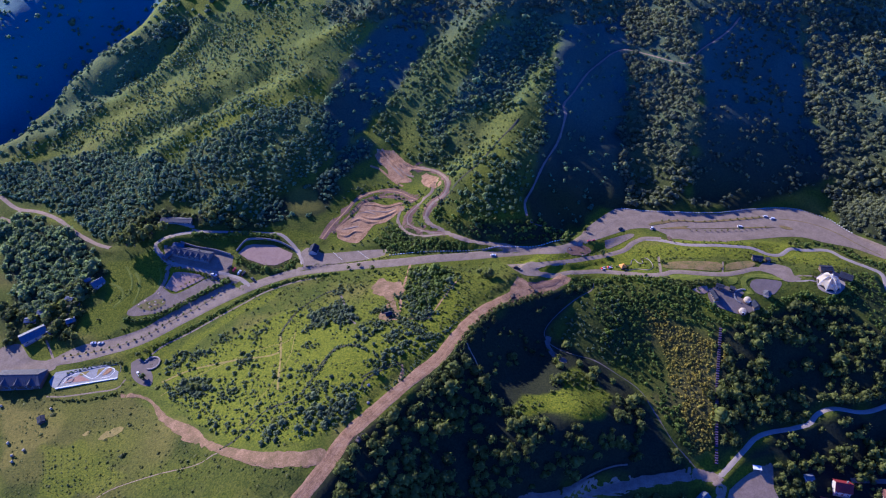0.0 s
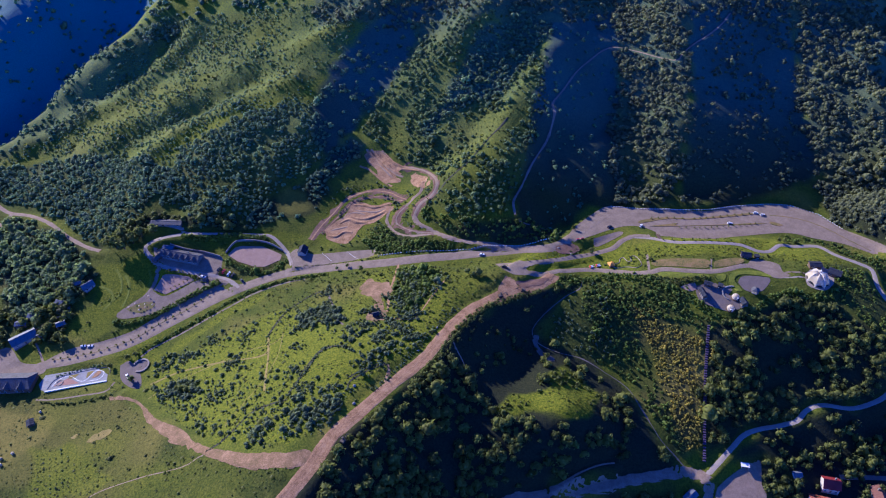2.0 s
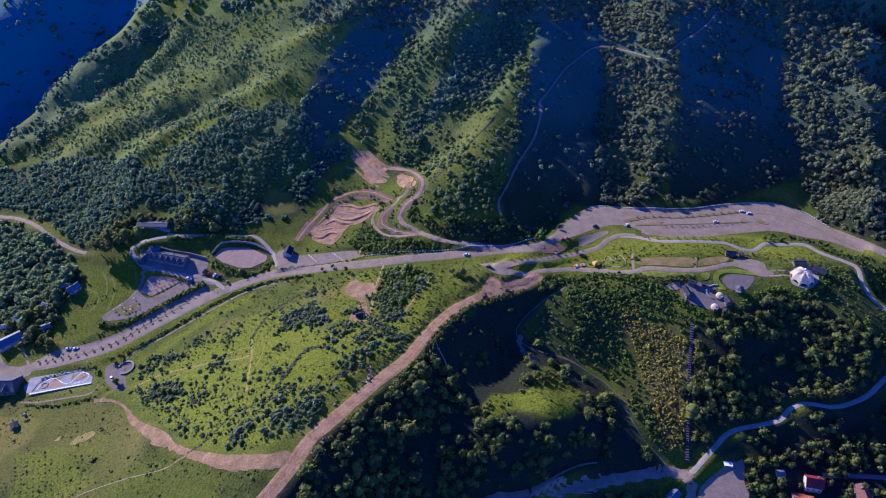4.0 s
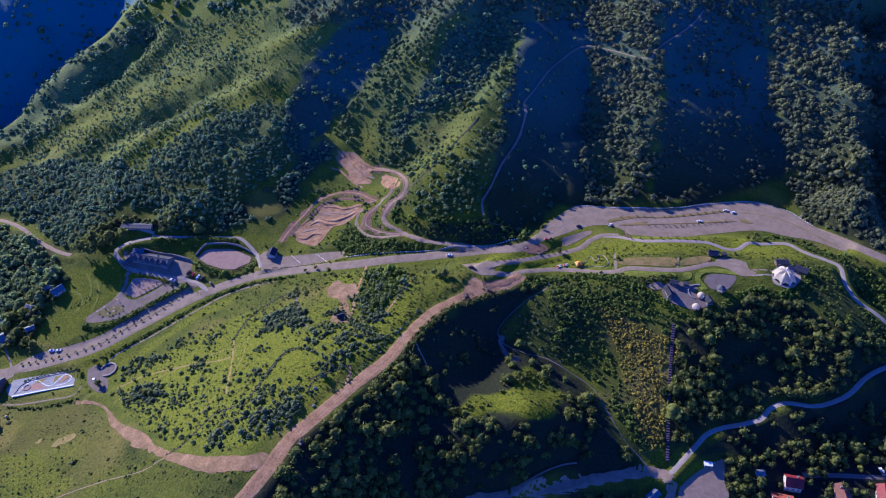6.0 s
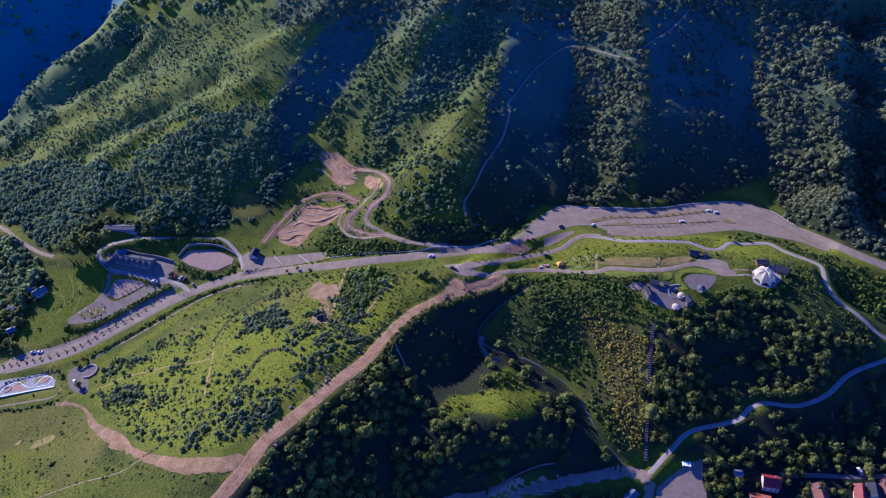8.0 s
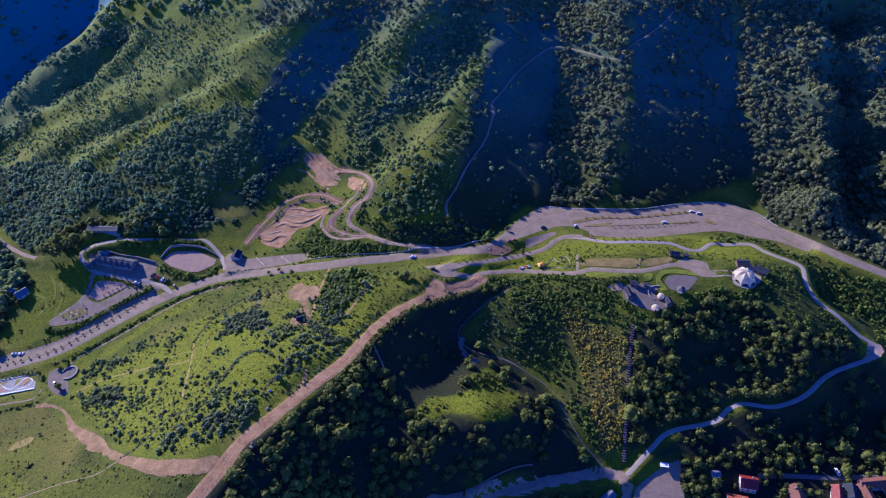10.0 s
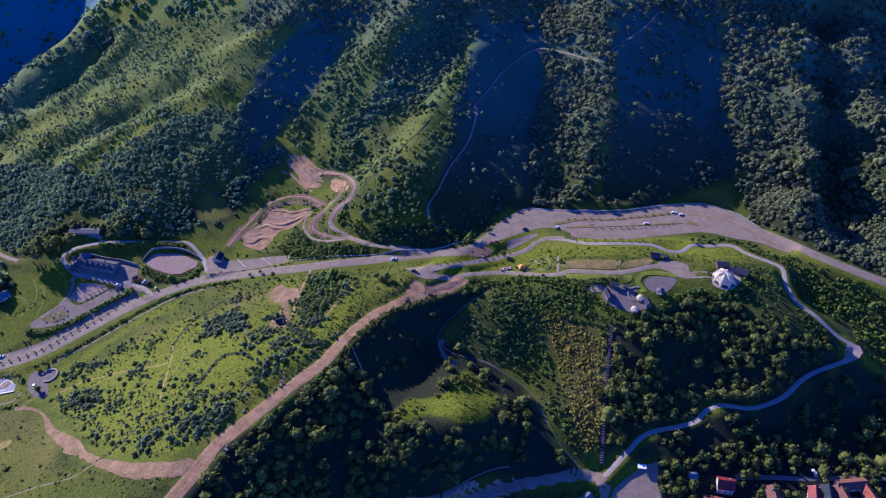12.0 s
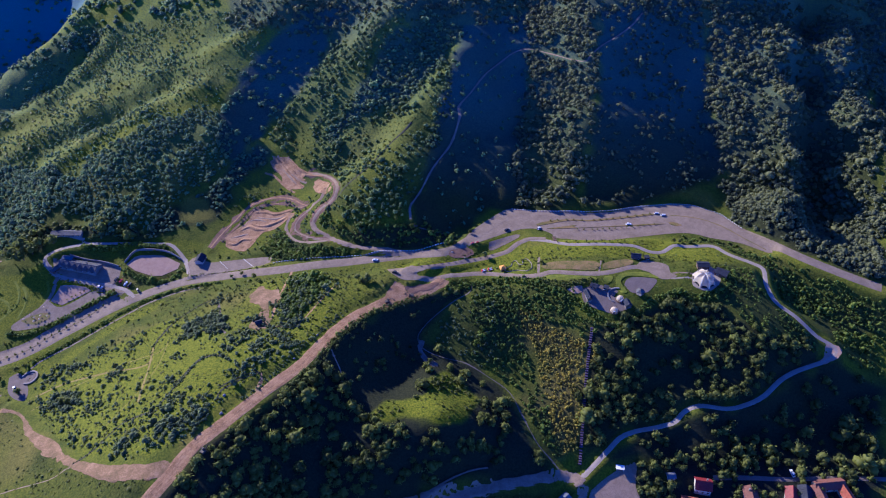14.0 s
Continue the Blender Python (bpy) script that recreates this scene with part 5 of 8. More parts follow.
for _d in (DITCH_A, DITCH_B, DITCH_C, DITCH_E, DITCH_F):
    ribbon("ditch", _d, 2.2, DITCH, 0.28, "thin dark ditch through the meadow", "ditch", 0.4)
ribbon("trail", BOWL_TRAIL_B, 2.2, PALE_TRACK, 0.1, "thin pale trail down from the dirt road", "trail", 0.3)
ribbon("trail", MOWN_A, 2.4, LAWN, 0.28, "faint yellowed mown track across the meadow", "trail", 0.4)
area("lawn", LAWN_C, LUSH_BANK, 0.2, "green lawn strip below the plateau path", "lawn")
ribbon("trail", DIRT_SPUR, 3.0, DIRT, 0.14, "short dirt spur off the dirt road", "trail", 0.3)
area("bike_park", BIKE_TOP, DIRT, 0.15, "bare reshaped dirt of the upper bike park", "dirt", ragged=0.6)
area("bike_park", BIKE_MID, DIRT, 0.2, "bare dirt bowl of the bike park", "dirt", ragged=1.8)
area("bike_park", BIKE_LOW, DIRT, 0.15, "bare reshaped dirt of the lower bike park", "dirt", ragged=0.8)
for _t, _w in ((TRAIL_A[:9], 8.0), (TRAIL_D, 7.0), (TRAIL_B[3:], 7.0), (TRAIL_E, 5.0)):
    ribbon("trail_verge", _t, _w, DARK_DIRT, 0.12, "bare earth verge beside a bike trail", "dirt", 0.5)
for _t, _w, _m in ((TRAIL_A, 5.0, PALE_TRACK), (TRAIL_B, 4.4, PALE_TRACK), (TRAIL_C, 3.6, PALE_TRACK), (TRAIL_D, 4.2, DIRT), (TRAIL_E, 2.8, DIRT), (TRAIL_F, 3.6, DIRT)):
    ribbon("trail", _t, _w, _m, 0.2, "winding pale dirt trail of the bike park", "trail", 0.15)
ribbon("trail", HILL_PATH, 2.8, PALE_TRACK, 0.3, "pale dirt path climbing the mountain side", "trail", 0.3)
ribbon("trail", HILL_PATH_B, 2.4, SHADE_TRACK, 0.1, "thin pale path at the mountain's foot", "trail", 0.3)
ribbon("ditch", HILL_DITCH, 2.4, DITCH, 0.5, "thin dark ditch up the grassy spur", "ditch", 0.3)


def berm(pts, width, tall, mat, label):
    """A low rounded ridge of heaped earth."""
    s = spline(pts, 1.2)
    d = np.gradient(s, axis=0)
    d /= np.linalg.norm(d, axis=1, keepdims=True) + 1e-9
    side = np.stack([-d[:, 1], d[:, 0]], 1)
    cols = 7
    offs = np.linspace(-0.5, 0.5, cols)
    ends = np.sin(np.linspace(0.08, 0.92, len(s)) * np.pi) ** 0.5
    wob = 0.8 + 0.5 * lattice(np.arange(len(s)) / 4.0, np.full(len(s), pts[0][0]), 31)
    p = (s[:, None, :] + side[:, None, :] * (offs[None, :] * width * wob[:, None])[:, :, None]).reshape(-1, 2)
    bulge = (np.cos(offs * np.pi * 1.02)[None, :] * tall * (ends * wob)[:, None])
    z = height(p[:, 0], p[:, 1]) + bulge.ravel() - 0.1
    faces = [(i * cols + j, i * cols + j + 1, (i + 1) * cols + j + 1, (i + 1) * cols + j) for i in range(len(s) - 1) for j in range(cols - 1)]
    return tagged(mesh_object("berm", np.c_[p, z], faces, mat), label, "earth berm", kind="structure")


for _b in (BERM_A, BERM_B, BERM_C, BERM_D, BERM_E, BERM_F, BERM_G):
    berm(_b, 3.4, 1.0, DIRT, "heaped dirt berm of the bike park")
for _b in (FINGER_A, FINGER_B, FINGER_C, FINGER_D, FINGER_E, FINGER_F):
    berm(_b, 2.2, 0.5, PALE_TRACK, "pale worn dirt roller of the bike park")
area("yard", GLAMP_PARK, DARK_ASPHALT, 0.12, "dark paved bay beside the arc lawn", "yard")
area("lawn", ARC_LAWN, LUSH_BANK, 0.25, "arc-shaped lawn round the paved bay", "lawn")
area("lawn", [(153.5, 354), (157, 358), (162, 357.4), (160, 352.6), (154.5, 351.4)], LUSH_BANK, 0.2, "small green lawn beside the dome yard", "lawn")
area("sand", SAND_A, GRAVEL, 0.14, "small pinkish bare triangle beside the dome yard", "sand")
ribbon("service_path", LINK_A, 2.6, ASPHALT, 0.14, "short grey path between the lawns", "path")
ribbon("service_path", LINK_B, 4.0, ASPHALT, 0.14, "short grey link path up the slope", "path")
ribbon("road", [(206.8, 225.5), (230.9, 224.6), (255.7, 223.9), (284.3, 224.1), (330, 222.5)], 4.6, DARK_ASPHALT, 0.13, "narrow dark village lane below the hill")
for _f in (FURROW_A, FURROW_B, FURROW_C, FURROW_D):
    _o = berm(_f, 2.6, 0.28, LUSH_BANK, "grassy terrace bank curving over the slope")
    _o["category"] = "bank"
ribbon("median_kerb", [(-336.9, 321.6), (-308.3, 325.6), (-281.1, 335.4), (-263.7, 349.4), (-244.2, 361.0), (-229.8, 373.0)], 1.0, LAWN, 0.3, "narrow planted strip between road and parking", "median")


def ruts(pts, offsets, width, mat, label):
    """Thin wheel ruts that run along a track at some offsets from its middle."""
    s = spline(pts, 4.0)
    d = np.gradient(s, axis=0)
    d /= np.linalg.norm(d, axis=1, keepdims=True) + 1e-9
    for k, o in enumerate(offsets):
        w = o + 0.5 * (2 * lattice(np.arange(len(s)) / 3.0, np.full(len(s), o * 7.0), 41) - 1)
        line = np.stack([s[:, 0] - d[:, 1] * w, s[:, 1] + d[:, 0] * w], 1)
        ribbon("wheel_rut", [tuple(p) for p in line], width, mat, 0.2, label, "wheel rut", 0.5)


ruts(DIRT_ROAD, (-3.6, -1.4, 0.8, 3.4), 0.7, RUT_PALE, "pale dry wheel rut along the dirt road")
ruts(DIRT_ROAD, (-2.6, 0.0, 2.2), 0.6, RUT_DARK, "dark damp wheel rut along the dirt road")
ribbon("trail", CHANNEL, 3.0, DARK_ASPHALT, 0.14, "grey paved channel in the meadow", "path", 0.1)

# ---- trees ----
rng = np.random.default_rng(7)
_ICO = bmesh.new()
bmesh.ops.create_icosphere(_ICO, subdivisions=1, radius=1.0)
ICO_V = np.array([v.co[:] for v in _ICO.verts])
ICO_F = np.array([[v.index for v in f.verts] for f in _ICO.faces])
_ICO.free()


def crown_shape(seed, lobes=9, leaves=40, tall=1.0):
    """A rounded crown of unit radius standing on z = 0: uneven lobes and a coat of loose leaf sprays."""
    r = np.random.default_rng(seed)
    vs, fs, n = [], [], 0
    for k in range(lobes):
        a, h = r.uniform(0, 2 * np.pi), (k + r.uniform()) / lobes
        d = (0.62 - 0.5 * h) * r.uniform(0.7, 1.15)
        size = r.uniform(0.42, 0.6) * (1.05 - 0.25 * h)
        c = np.array([d * np.cos(a), d * np.sin(a), (0.25 + 0.65 * h) * tall])
        v = ICO_V * size * r.uniform(0.75, 1.22, (len(ICO_V), 1)) * np.array([1, 1, 0.85])
        vs.append(v + c)
        fs.append(ICO_F + n)
        n += len(v)
    for k in range(leaves):
        u = r.normal(size=3)
        u /= np.linalg.norm(u)
        u[2] = abs(u[2])
        c = u * r.uniform(0.82, 1.08) * np.array([1, 1, 1.1 * tall]) + np.array([0, 0, 0.12])
        e = r.normal(size=(3, 3)) * 0.17
        vs.append(c + e)
        fs.append(np.array([[0, 1, 2]]) + n)
        n += 3
    return np.vstack(vs), np.vstack(fs)


def trunk_shape(seed):
    """A tapered trunk with three limbs for a crown of unit radius; reaches below the crown."""
    r = np.random.default_rng(seed)
    vs, fs, n = [], [], 0
    rods = [((0, 0, -0.75), (0.02, 0.01, 0.9), 0.085, 0.035)]
    for k in range(3):
        a = k * 2.1 + r.uniform(0, 1)
        rods.append(((0, 0, 0.1 + 0.15 * k), (0.45 * np.cos(a), 0.45 * np.sin(a), 0.75 + 0.15 * k), 0.045, 0.02))
    for p, q, r0, r1 in rods:
        ang = np.arange(5) * 2 * np.pi / 5
        ring = np.c_[np.cos(ang), np.sin(ang), 0 * ang]
        vs += [ring * r0 + p, ring * r1 + q]
        fs += [[n + i, n + (i + 1) % 5, n + 5 + (i + 1) % 5, n + 5 + i] for i in range(5)]
        n += 10
    return np.vstack(vs), fs


CROWNS = [crown_shape(100 + k, 7, 36) for k in range(8)]
SMALL = [crown_shape(200 + k, 3, 14) for k in range(8)]
MEDIUM = [crown_shape(250 + k, 5, 26) for k in range(8)]
LARGE = [crown_shape(150 + k, 9, 60) for k in range(8)]
TALL = [crown_shape(300 + k, 9, 36, 1.5) for k in range(4)]


def scatter(poly, gap, seed, keep=1.0, bare=(), clump=0.0):
    """Places on a jittered lattice inside an outline, thinned evenly or in clumps."""
    r = np.random.default_rng(seed)
    p = np.array(poly)
    (x0, y0), (x1, y1) = p.min(0), p.max(0)
    gx, gy = np.meshgrid(np.arange(x0, x1, gap), np.arange(y0, y1, gap))
    x = gx.ravel() + r.uniform(-0.48, 0.48, gx.size) * gap
    y = gy.ravel() + r.uniform(-0.48, 0.48, gx.size) * gap
    ok = in_wood(poly, x, y, 4.0) > 0.5
    lot = r.uniform(size=len(x))
    if clump:
        ok &= lot < keep * np.clip(1 + clump * 4 * (0.6 * lattice(x / 22.0, y / 22.0, seed) + 0.4 * lattice(x / 8.0, y / 8.0, seed + 1) - 0.5), 0, 2)
    else:
        ok &= lot < keep
    x, y = x[ok], y[ok]
    free = np.ones(len(x), bool)
    for s, h, half, shoulder in GRADED:
        d = ((x[:, None] - s[None, ::2, 0]) ** 2 + (y[:, None] - s[None, ::2, 1]) ** 2).min(1)
        free &= d > (half + 1.5) ** 2
    for b in list(bare) + PAVED:
        free &= ~inside(b, x, y) & (edge_distance(b, x, y) > 1.5)
    return x[free], y[free]


PAVED = [BIKE_MID, BIG_LOT, GRAVEL_A, GRAVEL_B, CHALET_YARD, HUT_LOT, PARK_YARD, SKATE, GLAMP_YARD, PLAZA_E, GLAMP_PARK, ARC_LAWN, DOME_YARD, PAD, DIRT_PAD, BIKE_TOP, BIKE_LOW, TERRACE, PARKING_LONG, FARM_DIRT, VILLAGE_YARD, GRASS_A, GRASS_B, SIDE_PARKING]


def grove(name, x, y, size, mat, label, shapes, spread=0.3, seed=1, squat=1.0, sink=0.35):
    """All crowns of one stand in one mesh, each with its own turn, size and tint."""
    r = np.random.default_rng(seed)
    z = height(x, y)
    vs, fs, ts, n = [], [], [], 0
    for i in range(len(x)):
        v, f = shapes[r.integers(len(shapes))]
        a, s = r.uniform(0, 2 * np.pi), size * np.exp(r.normal() * spread)
        c, q = np.cos(a) * s, np.sin(a) * s
        w = np.stack([v[:, 0] * c - v[:, 1] * q + x[i], v[:, 0] * q + v[:, 1] * c + y[i], v[:, 2] * s * squat * r.uniform(0.85, 1.2) + z[i] - sink * s * 0.3], 1)
        vs.append(w)
        fs.append(f + n)
        ts.append(np.full(len(v), r.uniform(0, 0.75)))
        n += len(v)
    vs, fs, ts = np.vstack(vs), np.vstack(fs), np.concatenate(ts)
    me = bpy.data.meshes.new(name)
    me.vertices.add(len(vs))
    me.vertices.foreach_set("co", vs.ravel())
    me.loops.add(len(fs) * 3)
    me.loops.foreach_set("vertex_index", fs.ravel())
    me.polygons.add(len(fs))
    me.polygons.foreach_set("loop_start", np.arange(len(fs)) * 3)
    me.update(calc_edges=True)
    t = me.attributes.new("tint", "FLOAT", "POINT")
    t.data.foreach_set("value", ts.astype(np.float32))
    me.materials.append(mat)
    return tagged(new(name, me), label, "woodland", kind="stuff")


STAIR_STRIP = [(142.2, 319), (135.6, 291), (130.7, 268), (126.2, 245), (124.2, 233), (122.8, 233), (124.8, 246), (129.3, 269), (134.2, 292), (140.8, 320)]
STANDS = [
    # outline, gap, crown radius, share, clumping, material, crowns, label
    (WOOD_LEFT, 4.8, 3.0, 0.95, 0.2, LEAF_CREST, LARGE, "dense dark broadleaf wood by the village"),
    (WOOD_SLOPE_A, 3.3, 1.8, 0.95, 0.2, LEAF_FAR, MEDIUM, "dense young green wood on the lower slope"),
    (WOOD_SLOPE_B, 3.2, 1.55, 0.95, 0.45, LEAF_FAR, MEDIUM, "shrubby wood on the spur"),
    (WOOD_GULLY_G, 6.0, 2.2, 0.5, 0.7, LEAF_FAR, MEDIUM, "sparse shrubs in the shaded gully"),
    (WOOD_SPUR_D, 4.2, 1.8, 0.55, 1.3, LEAF_CREST, MEDIUM, "clumped trees on the grassy spur"),
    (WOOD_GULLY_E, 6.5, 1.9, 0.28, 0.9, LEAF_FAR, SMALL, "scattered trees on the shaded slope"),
    (WOOD_SPUR_E, 4.2, 2.5, 0.9, 0.5, LEAF_MID, MEDIUM, "wooded spur of broadleaf trees"),
    (WOOD_GULLY_F, 5.0, 2.0, 0.5, 0.8, LEAF_MID, SMALL, "loose wood on the shaded slope"),
    (WOOD_FAR_E, 4.4, 2.7, 0.92, 0.4, LEAF_MID, MEDIUM, "wooded slopes of broadleaf trees"),
    (MEADOW_LOW, 4.4, 0.95, 0.42, 1.5, LEAF_BUSH, SMALL, "grey-green bushes over the lower meadow"),
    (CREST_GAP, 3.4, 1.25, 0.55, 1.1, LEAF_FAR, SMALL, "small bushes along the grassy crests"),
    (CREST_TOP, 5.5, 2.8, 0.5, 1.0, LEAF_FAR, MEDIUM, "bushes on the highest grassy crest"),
    (MEADOW_S, 3.6, 1.05, 0.5, 1.2, LEAF_BUSH, SMALL, "thick low bushes in the lower meadow"),
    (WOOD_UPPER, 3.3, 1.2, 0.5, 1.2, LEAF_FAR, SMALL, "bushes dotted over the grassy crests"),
    (WOOD_BOWL, 5.2, 2.7, 0.72, 0.9, LEAF, LARGE, "dark dense wood filling the steep bowl"),
    (YELLOW_CORE, 1.8, 0.95, 0.9, 0.6, LEAF_DRY, SMALL, "yellowing scrub on the steep slope"),
    (WOOD_YELLOW, 2.6, 1.3, 0.8, 0.6, LEAF_GREEN, SMALL, "green scrub among yellowing bushes on the slope"),
    (WOOD_DELL, 3.4, 1.6, 0.9, 0.3, LEAF_FAR, MEDIUM, "scrub in the shaded dell beside the bike park"),
    (WOOD_FOOT, 3.6, 1.9, 0.85, 0.3, LEAF_GREEN, SMALL, "dark trees at the mountain's foot above the road"),
    (WOOD_BACK, 4.2, 2.4, 0.85, 0.3, LEAF, CROWNS, "dark trees behind the chalet"),
    (WOOD_GARDENS, 5.0, 2.6, 0.6, 0.6, LEAF, CROWNS, "garden trees round the village houses"),
    (WOOD_CHALET_BANK, 2.4, 1.0, 0.7, 0.5, LEAF_GREEN, SMALL, "green shrubs on the banks by the gravel court"),
    (WOOD_HILL_E, 4.8, 2.8, 0.82, 0.6, LEAF, LARGE, "dense wood on the plateau's flank"),
    (WOOD_LOW_E, 6.6, 3.1, 0.62, 0.6, LEAF, TALL, "wood on the shaded valley side"),
    (WOOD_EAST_BANK, 3.0, 1.6, 0.7, 0.9, LEAF_GREEN, SMALL, "shrubs on the grassy bank"),
    (WOOD_MEADOW, 4.4, 0.95, 0.36, 0.8, LEAF_BUSH, SMALL, "bushes dotted over the meadow"),
    (WOOD_FARM, 3.4, 1.8, 0.7, 0.6, LEAF_BUSH, SMALL, "bushy trees by the farm track"),
    (FAR_TOP, 5.2, 2.6, 0.7, 0.5, LEAF_MID, SMALL, "woods on the upper mountain side"),
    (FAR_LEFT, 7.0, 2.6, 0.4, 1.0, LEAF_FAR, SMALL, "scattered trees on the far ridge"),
    (WOOD_FLANK, 2.3, 1.15, 0.75, 0.7, LEAF_GREEN, SMALL, "shrubs on the plateau's eastern flank"),
    (WOOD_RIM, 2.6, 1.3, 0.8, 0.4, LEAF_GREEN, SMALL, "thick shrubs along the plateau's rim"),
    (LOW_SOUTH, 4.6, 2.6, 0.8, 0.4, LEAF, CROWNS, "dark wood below the valley track"),
    (WOOD_CREST_FAR, 5.0, 2.0, 0.5, 1.0, LEAF_FAR, MEDIUM, "bushes along the far spur's crest"),
    (SCRUB_ROAD, 2.4, 1.35, 0.9, 0.3, LEAF_GREEN, SMALL, "dense shrubs between the trails and the road"),
    (SCRUB_NOSE, 2.8, 1.4, 0.8, 0.6, LEAF_GREEN, SMALL, "dense shrubs on the nose of the spur"),
    (TAIL_BANK, 2.6, 1.3, 0.85, 0.5, LEAF_GREEN, SMALL, "green shrubs on the bank below the lot"),
    (MEADOW_TOP, 2.6, 0.7, 0.3, 1.2, LEAF_BUSH, SMALL, "small bushes along the meadow's upper edge"),
    (EAST_END, 4.8, 2.6, 0.9, 0.4, LEAF_MID, SMALL, "wooded slopes at the valley's far end"),
    (LOT_FAR, 4.0, 2.3, 0.92, 0.3, LEAF_MID, MEDIUM, "dark trees on the slope above the road"),
    (LOT_EAST, 4.0, 2.3, 0.92, 0.3, LEAF_MID, MEDIUM, "dark trees above the valley road"),
    (VILLAGE_TREES, 3.4, 1.9, 0.95, 0.1, LEAF, CROWNS, "dense garden trees beside the gravel pad"),
    (WOOD_BIKE_SCRUB, 2.4, 0.85, 0.8, 0.8, LEAF_BUSH, SMALL, "scrub between the bike park trails"),
    (WOOD_NOOK, 3.6, 1.2, 0.5, 0.8, LEAF_BUSH, SMALL, "scrub in the shaded nook beside the trail"),
    (VILLAGE_LOW, 5.0, 2.4, 0.42, 0.8, LEAF, TALL, "garden trees and shrubs between the houses"),
    (WOOD_SHORE, 3.0, 1.7, 0.9, 0.2, LEAF_GREEN, SMALL, "shrubs on the bank above the road"),
    (SPUR_HOLLOW, 3.8, 1.8, 0.9, 0.3, LEAF_FAR, MEDIUM, "dense wood of haze-paled green in the spur's hollow"),
    (THICKET_A, 3.0, 2.1, 0.95, 0.2, LEAF_BUSH, MEDIUM, "thicket of grey-green bushes beside the paved channel"),
    (THICKET_B, 3.0, 1.7, 0.9, 0.3, LEAF_BUSH, MEDIUM, "thicket of bushes below the farm hut"),
    (THICKET_C, 3.2, 1.9, 0.85, 0.5, LEAF_BUSH, MEDIUM, "thick dark bushes in the meadow's lower corner"),
    (THICKET_D, 3.2, 2.0, 0.85, 0.4, LEAF_GREEN, MEDIUM, "thick green bushes between the farm tracks"),
    (THICKET_E, 3.2, 1.7, 0.8, 0.5, LEAF_BUSH, MEDIUM, "bushes along the meadow's edge by the dirt road"),
    (THICKET_F, 2.6, 1.7, 1.0, 0.0, LEAF_BUSH, MEDIUM, "compact clump of dark bushes in the meadow"),
    (THICKET_G, 3.4, 1.6, 0.75, 0.6, LEAF_BUSH, MEDIUM, "bushes above the meadow beside the round plaza"),
    (BOWL_SHADE, 5.0, 1.7, 0.35, 0.8, LEAF, SMALL, "few trees on the steep shaded bowl side"),
]
for _k, (_poly, _gap, _size, _keep, _clump, _mat, _shapes, _label) in enumerate(STANDS):
    _x, _y = scatter(_poly, _gap, 40 + _k, _keep, (CLEARING, BOWL_SHADE, BOWL_DARK) if _poly is WOOD_BOWL else (CLEARING, YELLOW_CORE, STAIR_STRIP) if _poly is WOOD_YELLOW else (CLEARING, LUSH_B, LUSH_D, STAIR_STRIP, DELL_OPEN), _clump)
    grove("woodland", _x, _y, _size, _mat, _label, _shapes, 0.5 if _poly is WOOD_MEADOW else 0.3, 70 + _k)


def tuft_shape(seed):
    """A low grass tussock: a squat lobe and a few blades."""
    r = np.random.default_rng(seed)
    ring = [(math.cos(a), math.sin(a), 0.0) for a in np.arange(5) * 1.2566]
    v = [np.array(ring) * r.uniform(0.7, 1.2, (5, 1)), np.array([[r.normal() * 0.2, r.normal() * 0.2, r.uniform(0.6, 1.0)]])]
    f = [[i, (i + 1) % 5, 5] for i in range(5)]
    for k in range(2):
        v.append(r.normal(size=(3, 3)) * 0.5 + np.array([0, 0, 0.6]))
        f.append([6 + 3 * k, 7 + 3 * k, 8 + 3 * k])
    return np.vstack(v), np.array(f)


TUFTS = [tuft_shape(400 + k) for k in range(8)]
FIELDS = [(-400, 190), (-130, 190), (-95, 240), (-50, 290), (-20, 330), (60, 355), (250, 340), (300, 400), (200, 410), (110, 400), (0, 390), (-120, 382), (-200, 372), (-260, 335), (-400, 300)]
_x, _y = scatter(FIELDS, 1.9, 91, 0.38, (), 1.2)
grove("grass_tussocks", _x, _y, 0.46, LEAF_PALE, "tussocks and small weeds over the open meadow", TUFTS, 0.5, 92, 0.7, 0.1)["category"] = "grass"
_x, _y = scatter(BANKS, 2.0, 103, 0.4, (), 1.2)
grove("grass_tussocks", _x, _y, 0.46, LEAF_PALE, "tussocks and weeds over the valley banks", TUFTS, 0.5, 104, 0.7, 0.1)["category"] = "grass"
_x, _y = scatter(BANKS, 3.4, 105, 0.2, (), 1.9)
grove("bank_shrubs", _x, _y, 0.8, LEAF, "green shrubs growing on the valley banks", SMALL, 0.4, 106)["category"] = "bushes"
_x, _y = scatter(FIELDS, 4.0, 101, 0.16, (FIELD_SW, LUSH_B), 1.5)
grove("meadow_bushes", _x, _y, 0.6, LEAF_BUSH, "small bushes strewn over meadow and banks", SMALL, 0.4, 102)["category"] = "bushes"
_x, _y = scatter(WOOD_UPPER, 3.2, 93, 0.5, (), 0.6)
grove("grass_tussocks", _x, _y, 0.8, LEAF_PALE, "tussocks and low scrub on the grassy crests", TUFTS, 0.4, 94, 0.9, 0.1)["category"] = "grass"
_x, _y = scatter(WOOD_SPUR_D, 3.2, 95, 0.5, (), 0.6)
grove("grass_tussocks", _x, _y, 0.8, LEAF_PALE, "tussocks and low scrub on the grassy spur", TUFTS, 0.4, 96, 0.9, 0.1)["category"] = "grass"
_x, _y = scatter(CLEARING, 2.4, 97, 0.4, (), 1.2)
